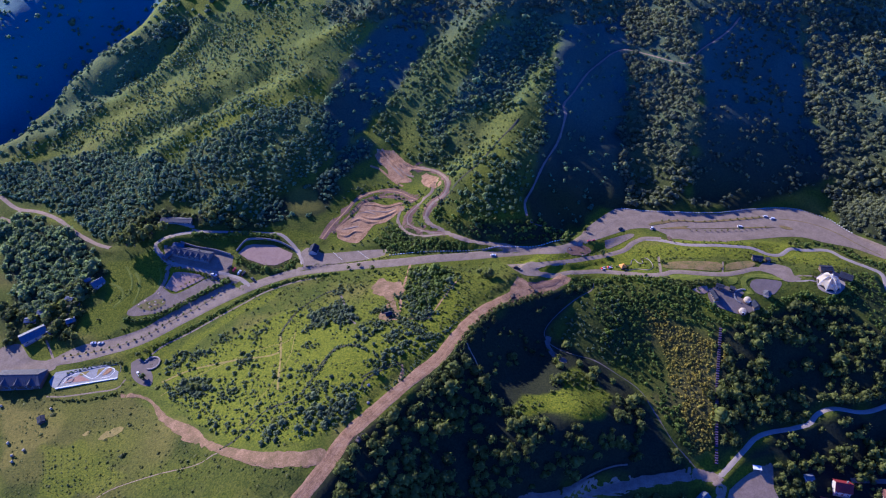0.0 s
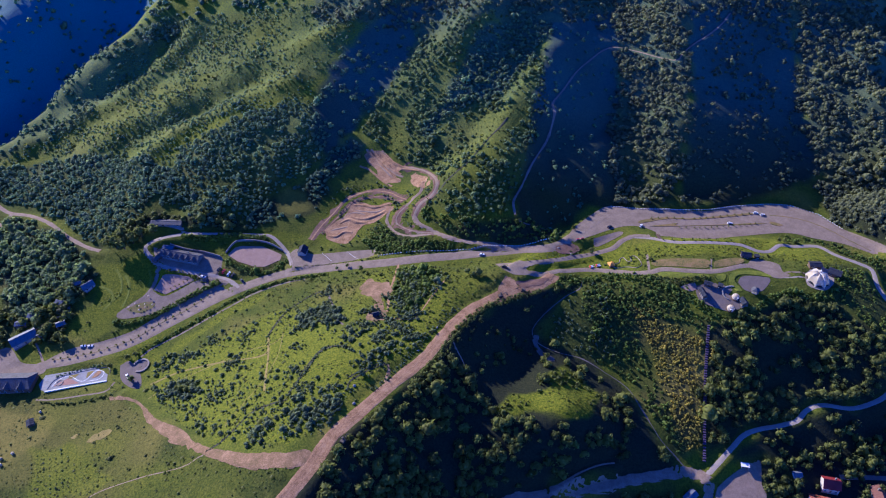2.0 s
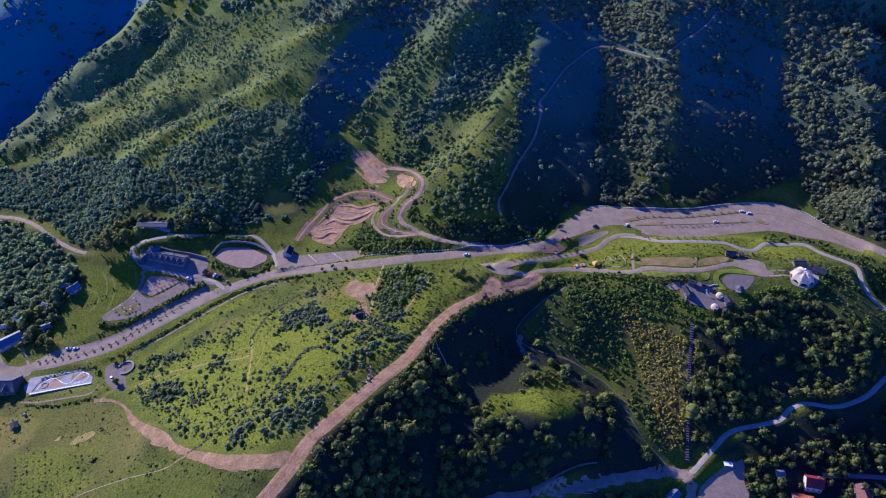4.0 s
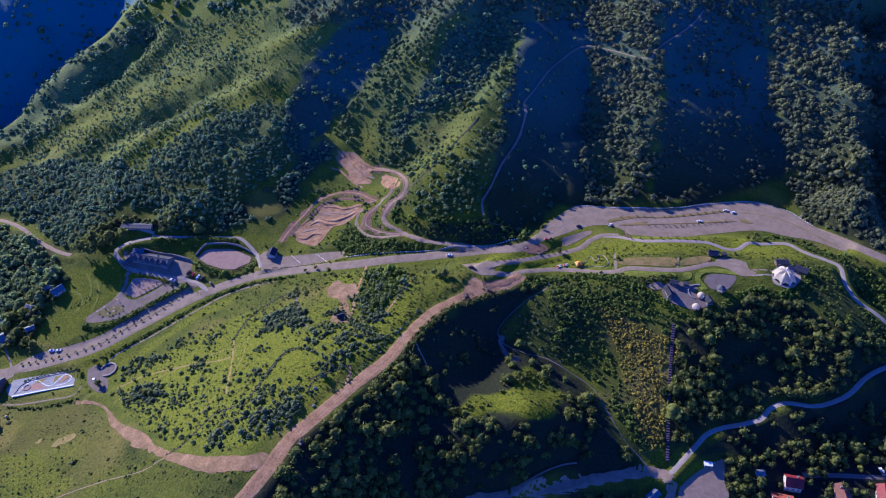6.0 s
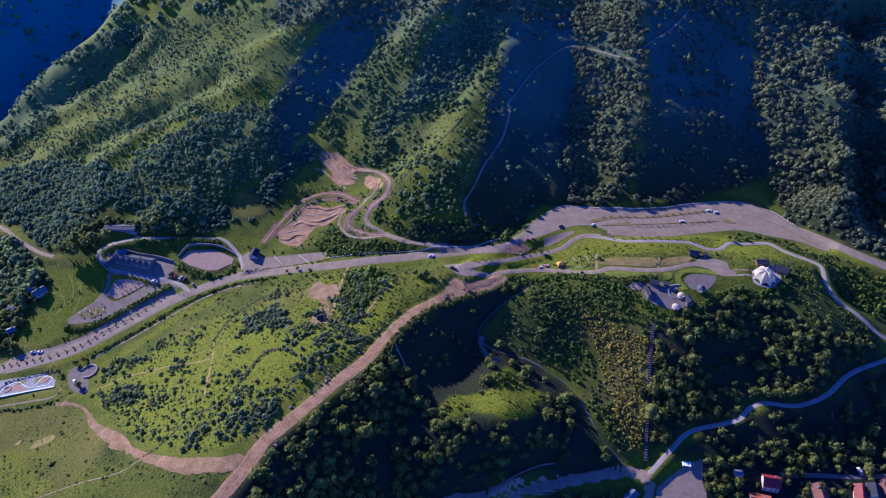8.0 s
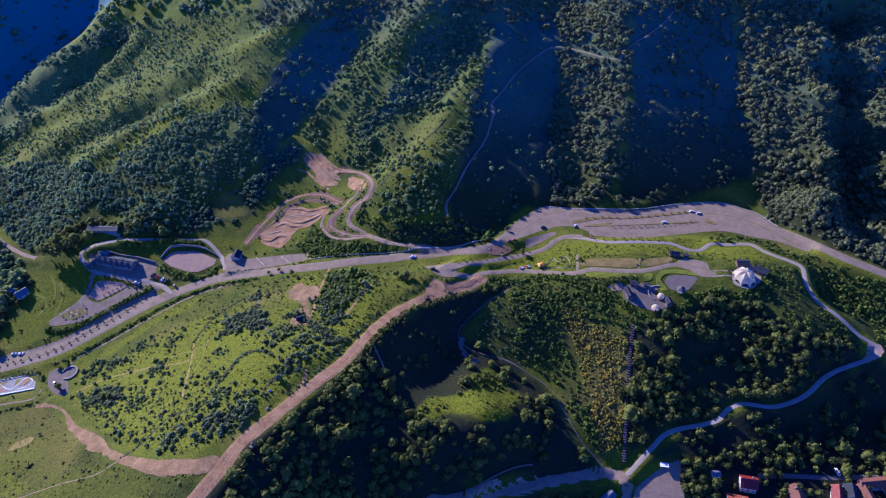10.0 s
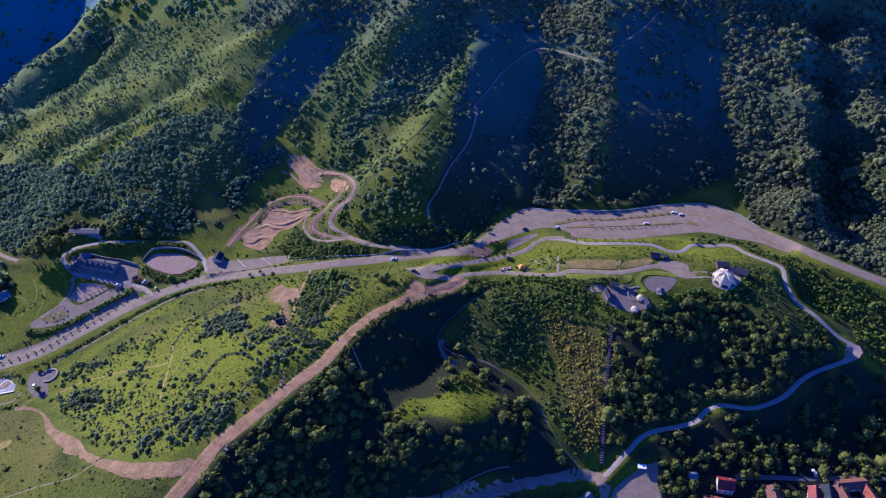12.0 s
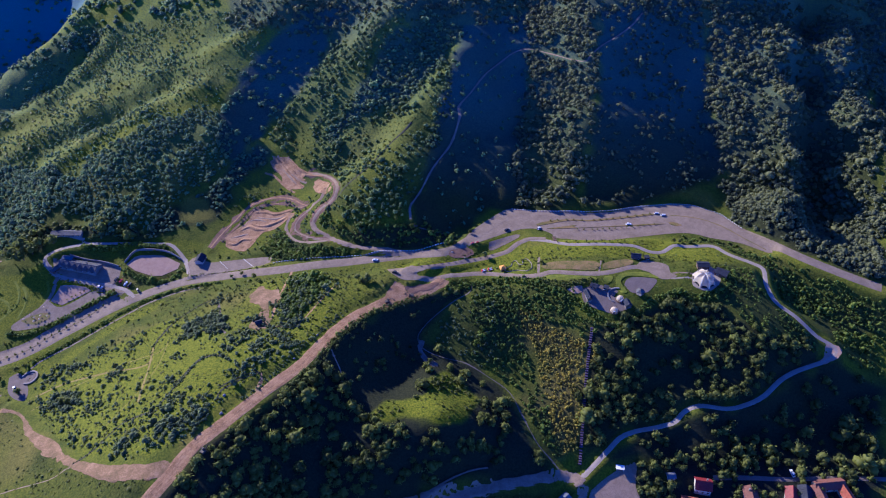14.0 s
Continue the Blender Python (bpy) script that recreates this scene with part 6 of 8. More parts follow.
grove("clearing_bushes", _x, _y, 1.1, LEAF, "bushes in the sunny clearing", SMALL, 0.4, 98)["category"] = "bushes"
_x = np.concatenate([rng.normal(cx, 4.0, 24) for cx, cy in CLUMPS])
_y = np.concatenate([rng.normal(cy, 3.2, 24) for cx, cy in CLUMPS])
grove("meadow_bushes", _x, _y, 1.15, LEAF_BUSH, "thick clumps of grey-green bushes in the meadow", SMALL, 0.35, 100)["category"] = "bushes"
_x, _y = scatter(CLEARING, 1.7, 107, 0.5, (), 0.6)
grove("grass_tussocks", _x, _y, 0.5, LEAF_PALE, "tussocks in the sunny clearing", TUFTS, 0.4, 108, 0.8, 0.1)["category"] = "grass"
_rows = [(x, y) for k in range(9) for x, y in [(-318 + k * 4.2 + j * 1.6, 246 - j * 3.2) for j in range(12)]]
_rx, _ry = np.array(_rows).T
_in = inside(ROWS_A, _rx, _ry)
grove("planted_rows", _rx[_in], _ry[_in], 0.5, LEAF_BUSH, "rows of small planted shrubs in the field", SMALL, 0.35, 99)["category"] = "shrubs"

# ---- things: helpers ----
def part(name, bm, mat, parent, label="", smooth_shade=False):
    """Links a bmesh as one mesh object under a thing or a part."""
    me = bpy.data.meshes.new(name)
    bmesh.ops.recalc_face_normals(bm, faces=bm.faces[:])
    bm.to_mesh(me)
    bm.free()
    if smooth_shade:
        me.polygons.foreach_set("use_smooth", np.ones(len(me.polygons), bool))
    me.materials.append(mat)
    ob = new(name, me)
    ob.parent = parent
    if label:
        ob["label"] = label
    return ob


def thing(name, x, y, rz=0.0, label="", category="", group="", lift=0.0, z=None):
    ob = new(name)
    ob.empty_display_size = 0.5
    if z is None:
        z = float(height(x, y)[0])
    ob.matrix_basis = pose(x, y, z + lift, 0, 0, rz)
    return tagged(ob, label, category, group)


def put_box(bm, cx, cy, cz, sx, sy, sz, bevel=0.0, turn=None):
    m = Matrix.Translation((cx, cy, cz)) @ (turn or Matrix.Identity(4)) @ Matrix.Diagonal((sx, sy, sz, 1))
    got = bmesh.ops.create_cube(bm, size=1.0, matrix=m)
    if bevel:
        edges = list({e for v in got["verts"] for e in v.link_edges})
        bmesh.ops.bevel(bm, geom=edges, offset=bevel, segments=1, affect="EDGES")
    return bm


def box(*args, **kw):
    return put_box(bmesh.new(), *args, **kw)


def put_rod(bm, a, b, r0, r1=None, sides=8):
    a, b = Vector(a), Vector(b)
    d = b - a
    m = Matrix.Translation((a + b) / 2) @ d.to_track_quat("Z", "Y").to_matrix().to_4x4()
    bmesh.ops.create_cone(bm, cap_ends=True, segments=sides, radius1=r0, radius2=r0 if r1 is None else r1, depth=d.length, matrix=m)
    return bm


def rod(*args, **kw):
    return put_rod(bmesh.new(), *args, **kw)


def prism(bm, profile, y0, y1):
    """Extrudes a closed x-z profile from y0 to y1."""
    a = [bm.verts.new((x, y0, z)) for x, z in profile]
    b = [bm.verts.new((x, y1, z)) for x, z in profile]
    bm.faces.new(a)
    bm.faces.new(b[::-1])
    for i in range(len(a)):
        j = (i + 1) % len(a)
        bm.faces.new((a[i], b[i], b[j], a[j]))
    return bm


WHITE = material("white_paint", [(0.62, 0.61, 0.58), (0.78, 0.77, 0.74)], 0.6, 0.6)
CANVAS = material("white_canvas", [(0.70, 0.60, 0.42), (0.80, 0.70, 0.51)], 0.4, 0.7, 0.03, 1.5)
_nt = CANVAS.node_tree
_thin, _both = _nt.nodes.new("ShaderNodeBsdfTranslucent"), _nt.nodes.new("ShaderNodeMixShader")
_thin.inputs["Color"].default_value = (0.78, 0.67, 0.47, 1)
_both.inputs["Fac"].default_value = 0.45
_nt.links.new(_nt.nodes["Principled BSDF"].outputs[0], _both.inputs[1])
_nt.links.new(_thin.outputs[0], _both.inputs[2])
_nt.links.new(_both.outputs[0], _nt.nodes["Material Output"].inputs["Surface"])
SLATE = material("grey_slate_roof", [(0.075, 0.07, 0.075), (0.13, 0.125, 0.13)], 0.7, 0.7, 0.05, 3.0)
DARK_METAL = material("dark_metal_roof", [(0.025, 0.028, 0.04), (0.055, 0.058, 0.075)], 0.5, 0.75, spec=0.1)
RED_TILE = material("red_metal_roof", [(0.15, 0.018, 0.02), (0.24, 0.032, 0.032)], 0.5, 0.55, 0.03, 3.0)
ORANGE_TILE = material("orange_tile_roof", [(0.26, 0.065, 0.032), (0.37, 0.11, 0.055)], 0.6, 0.75, 0.05, 3.0)
BROWN_TILE = material("brown_tile_roof", [(0.14, 0.06, 0.042), (0.21, 0.09, 0.062)], 0.6, 0.75, 0.05, 3.0)
BLUE_METAL = material("blue_grey_metal_roof", [(0.10, 0.11, 0.14), (0.17, 0.18, 0.21)], 0.5, 0.5)
PLASTER = material("cream_plaster", [(0.42, 0.38, 0.32), (0.55, 0.51, 0.44)], 0.8, 0.9)
STONE = material("grey_stone", [(0.16, 0.15, 0.145), (0.30, 0.28, 0.26)], 1.2, 0.9, 0.05, 3.0)
TIMBER = material("brown_timber", [(0.10, 0.065, 0.04), (0.20, 0.13, 0.085)], 1.5, 0.8)
GLASS = material("dark_glass", [(0.015, 0.02, 0.028), (0.03, 0.035, 0.045)], 0.5, 0.12, spec=0.6)
RUBBER = material("black_rubber", [(0.015, 0.015, 0.016), (0.03, 0.03, 0.03)], 2.0, 0.85)
STRAW = material("straw", [(0.36, 0.29, 0.15), (0.52, 0.44, 0.26)], 1.5, 0.95, 0.05, 6.0)
ORANGE = material("orange_canvas", [(0.75, 0.30, 0.04), (0.88, 0.40, 0.07)], 1.0, 0.7)
RED = material("red_plastic", [(0.55, 0.03, 0.03), (0.70, 0.05, 0.04)], 1.0, 0.5)
EARTH_PAINT = material("dark_brown_paint", [(0.09, 0.07, 0.05), (0.16, 0.12, 0.08)], 1.0, 0.5)
BLUE_PAVE = material("pale_grey_rubber_paving", [(0.22, 0.215, 0.21), (0.34, 0.33, 0.32)], 0.3, 0.85)
BRICK_PAVE = material("reddish_paving", [(0.30, 0.16, 0.11), (0.42, 0.25, 0.18)], 0.4, 0.9)
VIOLET = material("faded_violet_boards", [(0.06, 0.04, 0.075), (0.11, 0.08, 0.13)], 1.0, 0.8)
PAINT = {
    "white": material("white_car_paint", [(0.66, 0.66, 0.66), (0.74, 0.74, 0.74)], 0.5, 0.3, spec=0.5),
    "dark": material("black_car_paint", [(0.018, 0.019, 0.022), (0.035, 0.036, 0.04)], 0.5, 0.3, spec=0.5),
    "red": material("red_car_paint", [(0.38, 0.02, 0.025), (0.46, 0.035, 0.035)], 0.5, 0.3, spec=0.5),
    "silver": material("silver_car_paint", [(0.34, 0.35, 0.37), (0.42, 0.43, 0.45)], 0.5, 0.35, metal=0.3, spec=0.5),
}


# ---- houses ----
def house(name, label, x, y, rz, length, width, wall_h, rise, wall_mat, roof_mat, dormers=0, windows=4, chimney=False, hip=0.0, category="house", base=1.5, floors=1):
    """A pitched house with its ridge along its own x axis: wall, roof, dormers, windows, door, plinth."""
    h = thing(name, x, y, rz, label, category)
    L, W = length / 2, width / 2
    bm = bmesh.new()
    gable = W if hip == 0 else 0
    prof = [(-W, 0), (W, 0), (W, wall_h)] + ([(0, wall_h + rise * 0.96)] if hip == 0 else []) + [(-W, wall_h)]
    prism(bm, prof, -L, L)
    bmesh.ops.rotate(bm, verts=bm.verts[:], cent=(0, 0, 0), matrix=Matrix.Rotation(radians(90), 3, "Z"))
    part("wall", bm, wall_mat, h)
    part("plinth", box(0, 0, -base / 2 + 0.15, length + 0.3, width + 0.3, base + 0.3), STONE, h, "grey stone plinth")
    eave, t = 0.55, 0.22
    bm = bmesh.new()
    drop = rise * eave / W
    for side in (-1, 1):
        top = [(-L - eave + hip, 0, wall_h + rise), (L + eave - hip, 0, wall_h + rise)]
        low = [(L + eave, side * (W + eave), wall_h - drop), (-L - eave, side * (W + eave), wall_h - drop)]
        upper = [bm.verts.new((p[0], p[1], p[2] + t)) for p in top + low]
        under = [bm.verts.new(p) for p in top + low]
        bm.faces.new(upper)
        bm.faces.new(under[::-1])
        for i in range(4):
            j = (i + 1) % 4
            bm.faces.new((upper[i], under[i], under[j], upper[j]))
    if hip:
        for end in (-1, 1):
            pts = [(end * (L + eave - hip), 0, wall_h + rise + t), (end * (L + eave), -W - eave, wall_h - drop + t), (end * (L + eave), W + eave, wall_h - drop + t)]
            bm.faces.new([bm.verts.new(p) for p in pts])
    roof = part("roof", bm, roof_mat, h)
    part("ridge_cap", box(0, 0, wall_h + rise + t + 0.03, length + 1.0 - 2 * hip, 0.4, 0.16, bevel=0.05), roof_mat, roof)
    # standing seams on both slopes
    n = int(length / 1.3)
    bm = bmesh.new()
    tilt = math.atan2(rise, W)
    run = math.hypot(W + eave, rise + drop)
    for k in range(1, n):
        px = -L + k * length / n
        if abs(px) > L - hip * 0.9:
            continue
        for side in (-1, 1):
            turn = Matrix.Rotation(-side * tilt, 4, "X")
            put_box(bm, px, side * (W + eave) / 2, wall_h + (rise - drop) / 2 + t + 0.03, 0.1, run * 0.96, 0.1, turn=turn)
    if bm.verts:
        tagged(part("roof_seams", bm, roof_mat, roof), kind="stuff")
    else:
        bm.free()
    for k in range(dormers):
        px = -L + (k + 0.7) * length / (dormers + 0.4)
        bm = bmesh.new()
        prism(bm, [(px - 1.5, wall_h - 0.2), (px + 1.5, wall_h - 0.2), (px + 1.5, wall_h + 0.9), (px, wall_h + 2.4), (px - 1.5, wall_h + 0.9)], -W - 0.25, -W * 0.35)
        d = part("dormer", bm, wall_mat, roof)
        d.name = "dormer"
        bm = bmesh.new()
        for side in (-1, 1):
            turn = Matrix.Rotation(side * math.atan2(1.5, 1.5), 4, "Y")
            put_box(bm, px + side * 0.9, -W * 0.72 - 0.1, wall_h + 1.75, 2.7, W * 0.75 + 0.8, 0.18, turn=turn)
        part("dormer_roof", bm, roof_mat, roof)
    for floor in range(floors):
        zc = (floor + 0.55) * wall_h / floors
        for k in range(windows):
            px = -L + (k + 0.5) * length / windows
            for side in (-1, 1):
                if side == -1 and floor == 0 and k == windows // 2:
                    continue
                w = part("window", box(px, side * (W + 0.02), zc, 1.5, 0.12, 1.3), WHITE, h, "white window frame")
                part("pane", box(px, side * (W + 0.07), zc, 1.25, 0.08, 1.05), GLASS, w)
    px = -L + (windows // 2 + 0.5) * length / max(windows, 1)
    door = part("door", box(px, -W - 0.03, 1.05, 1.1, 0.12, 2.1), TIMBER, h)
    part("door_handle", box(px + 0.4, -W - 0.13, 1.0, 0.06, 0.1, 0.18), DARK_METAL, door)
    if chimney:
        ch = part("chimney", box(length * 0.2, width * 0.15, wall_h + rise + 0.3, 0.8, 0.8, 1.8, bevel=0.04), STONE, roof)
        ch.name = "chimney"
    return h


house("chalet", "long grey-roofed chalet with dormers and grey gables", -259.5, 410.0, -15, 34, 9.5, 2.6, 2.6, STONE, SLATE, dormers=6, windows=7, chimney=True, category="chalet")
house("chalet_annex", "small grey-roofed shed behind the chalet", -272.0, 418.6, -12, 9, 4, 2.4, 1.0, TIMBER, BLUE_METAL, windows=2, category="shed")
house("shed", "narrow dark-roofed shed beside the chalet", -279.0, 408.0, 62, 8, 4, 2.6, 1.2, TIMBER, SLATE, windows=2, category="shed")
house("hut", "small pale-walled hut with a dark metal roof by the parking", -158.5, 408.5, 82, 7.5, 6.5, 3.0, 2.2, PLASTER, DARK_METAL, windows=2, category="hut")
# The barn's dark slate stands in for shade on a grey roof.
house("barn", "long low building below the wood, grey roof darkened for shade", -278.0, 440.5, -4, 26, 6, 2.4, 1.0, STONE, SLATE, windows=6, category="barn")
house("lodge", "large lodge with a dark slate roof and dormers", -358.0, 300.5, 1, 33, 14, 4.6, 3.4, TIMBER, SLATE, dormers=3, windows=8, chimney=False, hip=3.5, category="lodge", floors=2)
house("village_house", "house with a pale grey metal roof by the lane", -367.0, 341.0, 40, 18, 10, 3.4, 2.4, PLASTER, BLUE_METAL, windows=3)
house("village_house", "small house with a blue-grey metal roof among gardens", -330.5, 385.0, 50, 9, 6.5, 3.0, 2.6, PLASTER, BLUE_METAL, windows=2)
for _x, _y, _r, _l, _w in ((-341.0, 388.5, 20, 6, 3.5), (-367.0, 361.0, -10, 8, 5), (-341.5, 352.0, 30, 6, 5), (-342.5, 364.0, 15, 7, 5), (-354.0, 344.0, 60, 6, 4), (-375.0, 355.0, 5, 8, 5), (-349.0, 372.0, -20, 6, 4.5)):
    house("shed", "small garden shed with a blue-grey metal roof", _x, _y, _r, _l, _w, 2.3, 1.1, TIMBER, BLUE_METAL, windows=1, category="shed")
house("red_house", "two-storey house with a dark red roof below the hill", 198.5, 220.0, -12, 9.5, 8, 4.6, 3.4, PLASTER, RED_TILE, windows=3, chimney=True, floors=2)
house("orange_house", "house with an orange tiled roof", 189.5, 209.5, -14, 12, 9, 3.4, 2.6, PLASTER, ORANGE_TILE, windows=3, chimney=True)
house("brown_house", "house with a brown tiled roof among trees", 226.5, 213.0, 84, 10, 8, 3.2, 2.4, PLASTER, BROWN_TILE, windows=3, chimney=True)
house("red_house", "narrow house with a bright red roof", 251.0, 211.5, 70, 11, 7, 3.4, 2.6, PLASTER, RED_TILE, windows=3)
house("blue_house", "house with a dark blue-grey metal roof", 260.0, 213.0, 75, 9, 8, 3.2, 2.6, PLASTER, DARK_METAL, windows=3)
house("courtyard_house", "back wing of a courtyard house with orange tiles", 276.5, 218.5, 4, 18, 6.5, 3.4, 2.2, PLASTER, BROWN_TILE, windows=4)
house("courtyard_house", "side wing of a courtyard house with brown tiles", 269.0, 211.0, 94, 14, 6.5, 3.4, 2.2, PLASTER, BROWN_TILE, windows=3)
house("courtyard_house", "side wing of a courtyard house with bright orange tiles", 285.0, 212.5, 100, 13, 6.5, 3.4, 2.2, PLASTER, ORANGE_TILE, windows=3)
house("shed", "small grey shed at the junction", 111.0, 215.0, 40, 8, 5, 2.6, 1.2, TIMBER, BLUE_METAL, windows=1, category="shed")
house("shed", "small white shed beside the gravel pad", 180.2, 226.5, 5, 4.5, 3.5, 2.3, 1.0, WHITE, BLUE_METAL, windows=1, category="shed")
house("farm_hut", "tiny dark hut in the meadow", -91.0, 323.0, 20, 4, 3, 2.2, 1.0, TIMBER, DARK_METAL, windows=1, category="hut")
house("cabin", "dark timber cabin on the upper lawn", 183.5, 378.6, -12, 6.4, 4.4, 2.8, 1.4, TIMBER, DARK_METAL, windows=3, category="cabin")
house("cabin", "long dark timber cabin in the dome yard", 141.6, 341.5, 100, 8, 3.2, 2.8, 1.0, TIMBER, DARK_METAL, windows=3, category="cabin")
house("cabin", "low dark timber cabin with a flat roof in the dome yard", 147, 349.2, -25, 4.5, 3.2, 2.6, 0.6, TIMBER, DARK_METAL, windows=2, category="cabin")
house("cabin", "tiny timber cabin beside the small domes", 168.0, 333.0, 100, 5, 4, 2.4, 1.6, TIMBER, DARK_METAL, windows=1, category="cabin")
house("tent_annex", "dark-roofed annex behind the large tent", 241.5, 358.5, -35, 8, 6, 3.2, 1.2, TIMBER, DARK_METAL, windows=2, category="annex")
house("tent_annex", "dark-roofed small annex behind the large tent", 230.0, 366.5, -5, 8, 5, 3.0, 0.9, TIMBER, DARK_METAL, windows=2, category="annex")


def kiosk(x, y, rz, label):
    k = thing("kiosk", x, y, rz, label, "kiosk")
    part("body", box(0, 0, 1.3, 3, 3, 2.6, bevel=0.05), TIMBER, k)
    part("roof", box(0, 0, 2.75, 3.6, 3.6, 0.25, bevel=0.06), DARK_METAL, k)
    part("counter", box(0, -1.6, 1.0, 2.4, 0.4, 0.08), WHITE, k)
    part("window", box(0, -1.52, 1.7, 2.2, 0.06, 1.0), GLASS, k)
    return k


kiosk(191.5, 377.5, 10, "dark square kiosk on the upper lawn")
kiosk(155.4, 347.2, -30, "dark square kiosk in the dome yard")


def shelter(x, y, rz):
    s = thing("shelter", x, y, rz, "small white roofed shelter on the gravel pad", "shelter")
    for px in (-2.2, 2.2):
        for py in (-1.3, 1.3):
            part("post", box(px, py, 1.2, 0.16, 0.16, 2.4), WHITE, s)
    part("back_wall", box(0, 1.35, 1.2, 4.6, 0.1, 2.3), WHITE, s)
    part("roof", box(0, 0, 2.5, 5.4, 3.6, 0.25, bevel=0.06, turn=Matrix.Rotation(radians(-6), 4, "X")), WHITE, s)
    part("bench", box(0, 0.9, 0.45, 3.8, 0.5, 0.1), TIMBER, s)
    return s


shelter(149.0, 232.5, -10)


# ---- tents, domes, stalls ----
def membrane(bm, rx, ry, top, ribs, rise_edge):
    """A scalloped canopy: high in the middle, held down at its ribs, arched between them."""
    rings, segs = 12, ribs * 8
    grid = []
    for i in range(rings + 1):
        r = i / rings
        row = []
        for j in range(segs):
            a = 2 * math.pi * j / segs
            wave = abs(math.sin(a * ribs / 2)) ** 0.8
            rr = r * (1 - 0.2 * wave * r * r)
            z = top * (1 - r ** 3) * (1 - 0.05 * wave) + rise_edge * wave * r ** 4 + 0.9 * (1 - wave) * math.sin(math.pi * r)
            row.append(bm.verts.new((rx * rr * math.cos(a), ry * rr * math.sin(a), z)))
        grid.append(row)
    for i in range(rings):
        for j in range(segs):
            k = (j + 1) % segs
            if i == 0:
                if j % 2 == 0:
                    bm.faces.new((grid[0][j], grid[1][j], grid[1][k], grid[0][k]))
                else:
                    bm.faces.new((grid[0][j], grid[1][j], grid[1][k], grid[0][k]))
            else:
                bm.faces.new((grid[i][j], grid[i + 1][j], grid[i + 1][k], grid[i][k]))
    bmesh.ops.remove_doubles(bm, verts=bm.verts[:], dist=0.01)
    return bm


def large_tent(x, y):
    t = thing("event_tent", x, y, 8, "large white scalloped membrane tent on a paved platform", "tent")
    rx, ry, top, ribs = 8.3, 9.4, 7.2, 8
    bm = membrane(bmesh.new(), rx, ry, top, ribs, 2.3)
    canopy = part("membrane", bm, CANVAS, t, smooth_shade=True)
    for k in range(ribs):
        a = 2 * math.pi * k / ribs
        bm = bmesh.new()
        last = None
        for i in range(13):
            r = i / 12
            p = Vector((rx * r * math.cos(a), ry * r * math.sin(a), top * (1 - r ** 3) + 0.9 * math.sin(math.pi * r) + 0.05))
            if last:
                put_rod(bm, last, p, 0.11, sides=6)
            last = p
        part("rib", bm, WHITE, t)
        part("foot", box(rx * 1.02 * math.cos(a), ry * 1.02 * math.sin(a), 0.2, 0.7, 0.7, 0.6, bevel=0.08), STONE, t)
        b = a + math.pi / ribs
        part("arch_opening", box(rx * 0.82 * math.cos(b), ry * 0.82 * math.sin(b), 0.95, 0.1, 5.2, 1.9, turn=Matrix.Rotation(b, 4, "Z")), GLASS, t, "dark glazed arch opening")
    bmesh_ring = bmesh.new()
    bmesh.ops.create_cone(bmesh_ring, cap_ends=True, segments=48, radius1=1, radius2=1, depth=0.5, matrix=Matrix.Diagonal((9.0, 10.2, 1, 1)))
    part("platform", bmesh_ring, CONCRETE, t, "pale paved platform")
    return t


large_tent(226.8, 352.5)


def small_dome(x, y, rz):
    d = thing("glamping_dome", x, y, rz, "small white geodesic dome tent on a wooden deck", "dome tent", "small white domes")
    bm = bmesh.new()
    bmesh.ops.create_icosphere(bm, subdivisions=2, radius=2.75)
    bmesh.ops.bisect_plane(bm, geom=bm.verts[:] + bm.edges[:] + bm.faces[:], plane_co=(0, 0, -0.4), plane_no=(0, 0, -1), clear_outer=True)
    bmesh.ops.translate(bm, verts=bm.verts[:], vec=(0, 0, 0.8))
    part("shell", bm, CANVAS, d)
    bm = bmesh.new()
    bmesh.ops.create_cone(bm, cap_ends=True, segments=24, radius1=3.2, radius2=3.2, depth=0.5)
    bmesh.ops.translate(bm, verts=bm.verts[:], vec=(0, 0, 0.1))
    part("deck", bm, TIMBER, d)
    dr = part("door_frame", box(0, -2.65, 1.35, 1.3, 0.5, 2.1, bevel=0.08), WHITE, d)
    part("door_pane", box(0, -2.93, 1.3, 1.0, 0.06, 1.8), GLASS, dr)
    return d


_dome = small_dome(163.9, 337.8, 20)
copy_thing(_dome, pose(158.1, 328.6, float(height(158.1, 328.6)[0]), 0, 0, -15))


def pavilion(x, y):
    p = thing("pavilion", x, y, 0, "hexagonal pavilion with a dark pyramid roof", "pavilion")
    for k in range(6):
        a = k * math.pi / 3
        part("post", rod((2.6 * math.cos(a), 2.6 * math.sin(a), 0), (2.6 * math.cos(a), 2.6 * math.sin(a), 2.5), 0.1), TIMBER, p)
    bm = bmesh.new()
    bmesh.ops.create_cone(bm, cap_ends=True, segments=6, radius1=3.4, radius2=0.15, depth=1.8, matrix=Matrix.Translation((0, 0, 3.3)))
    part("roof", bm, SLATE, p)
    part("finial", rod((0, 0, 4.1), (0, 0, 4.6), 0.08), DARK_METAL, p)
    bm = bmesh.new()
    bmesh.ops.create_cone(bm, cap_ends=True, segments=6, radius1=2.9, radius2=2.9, depth=0.4, matrix=Matrix.Translation((0, 0, 0.1)))
    part("floor_slab", bm, STONE, p)
    return p


pavilion(178.5, 341.8)


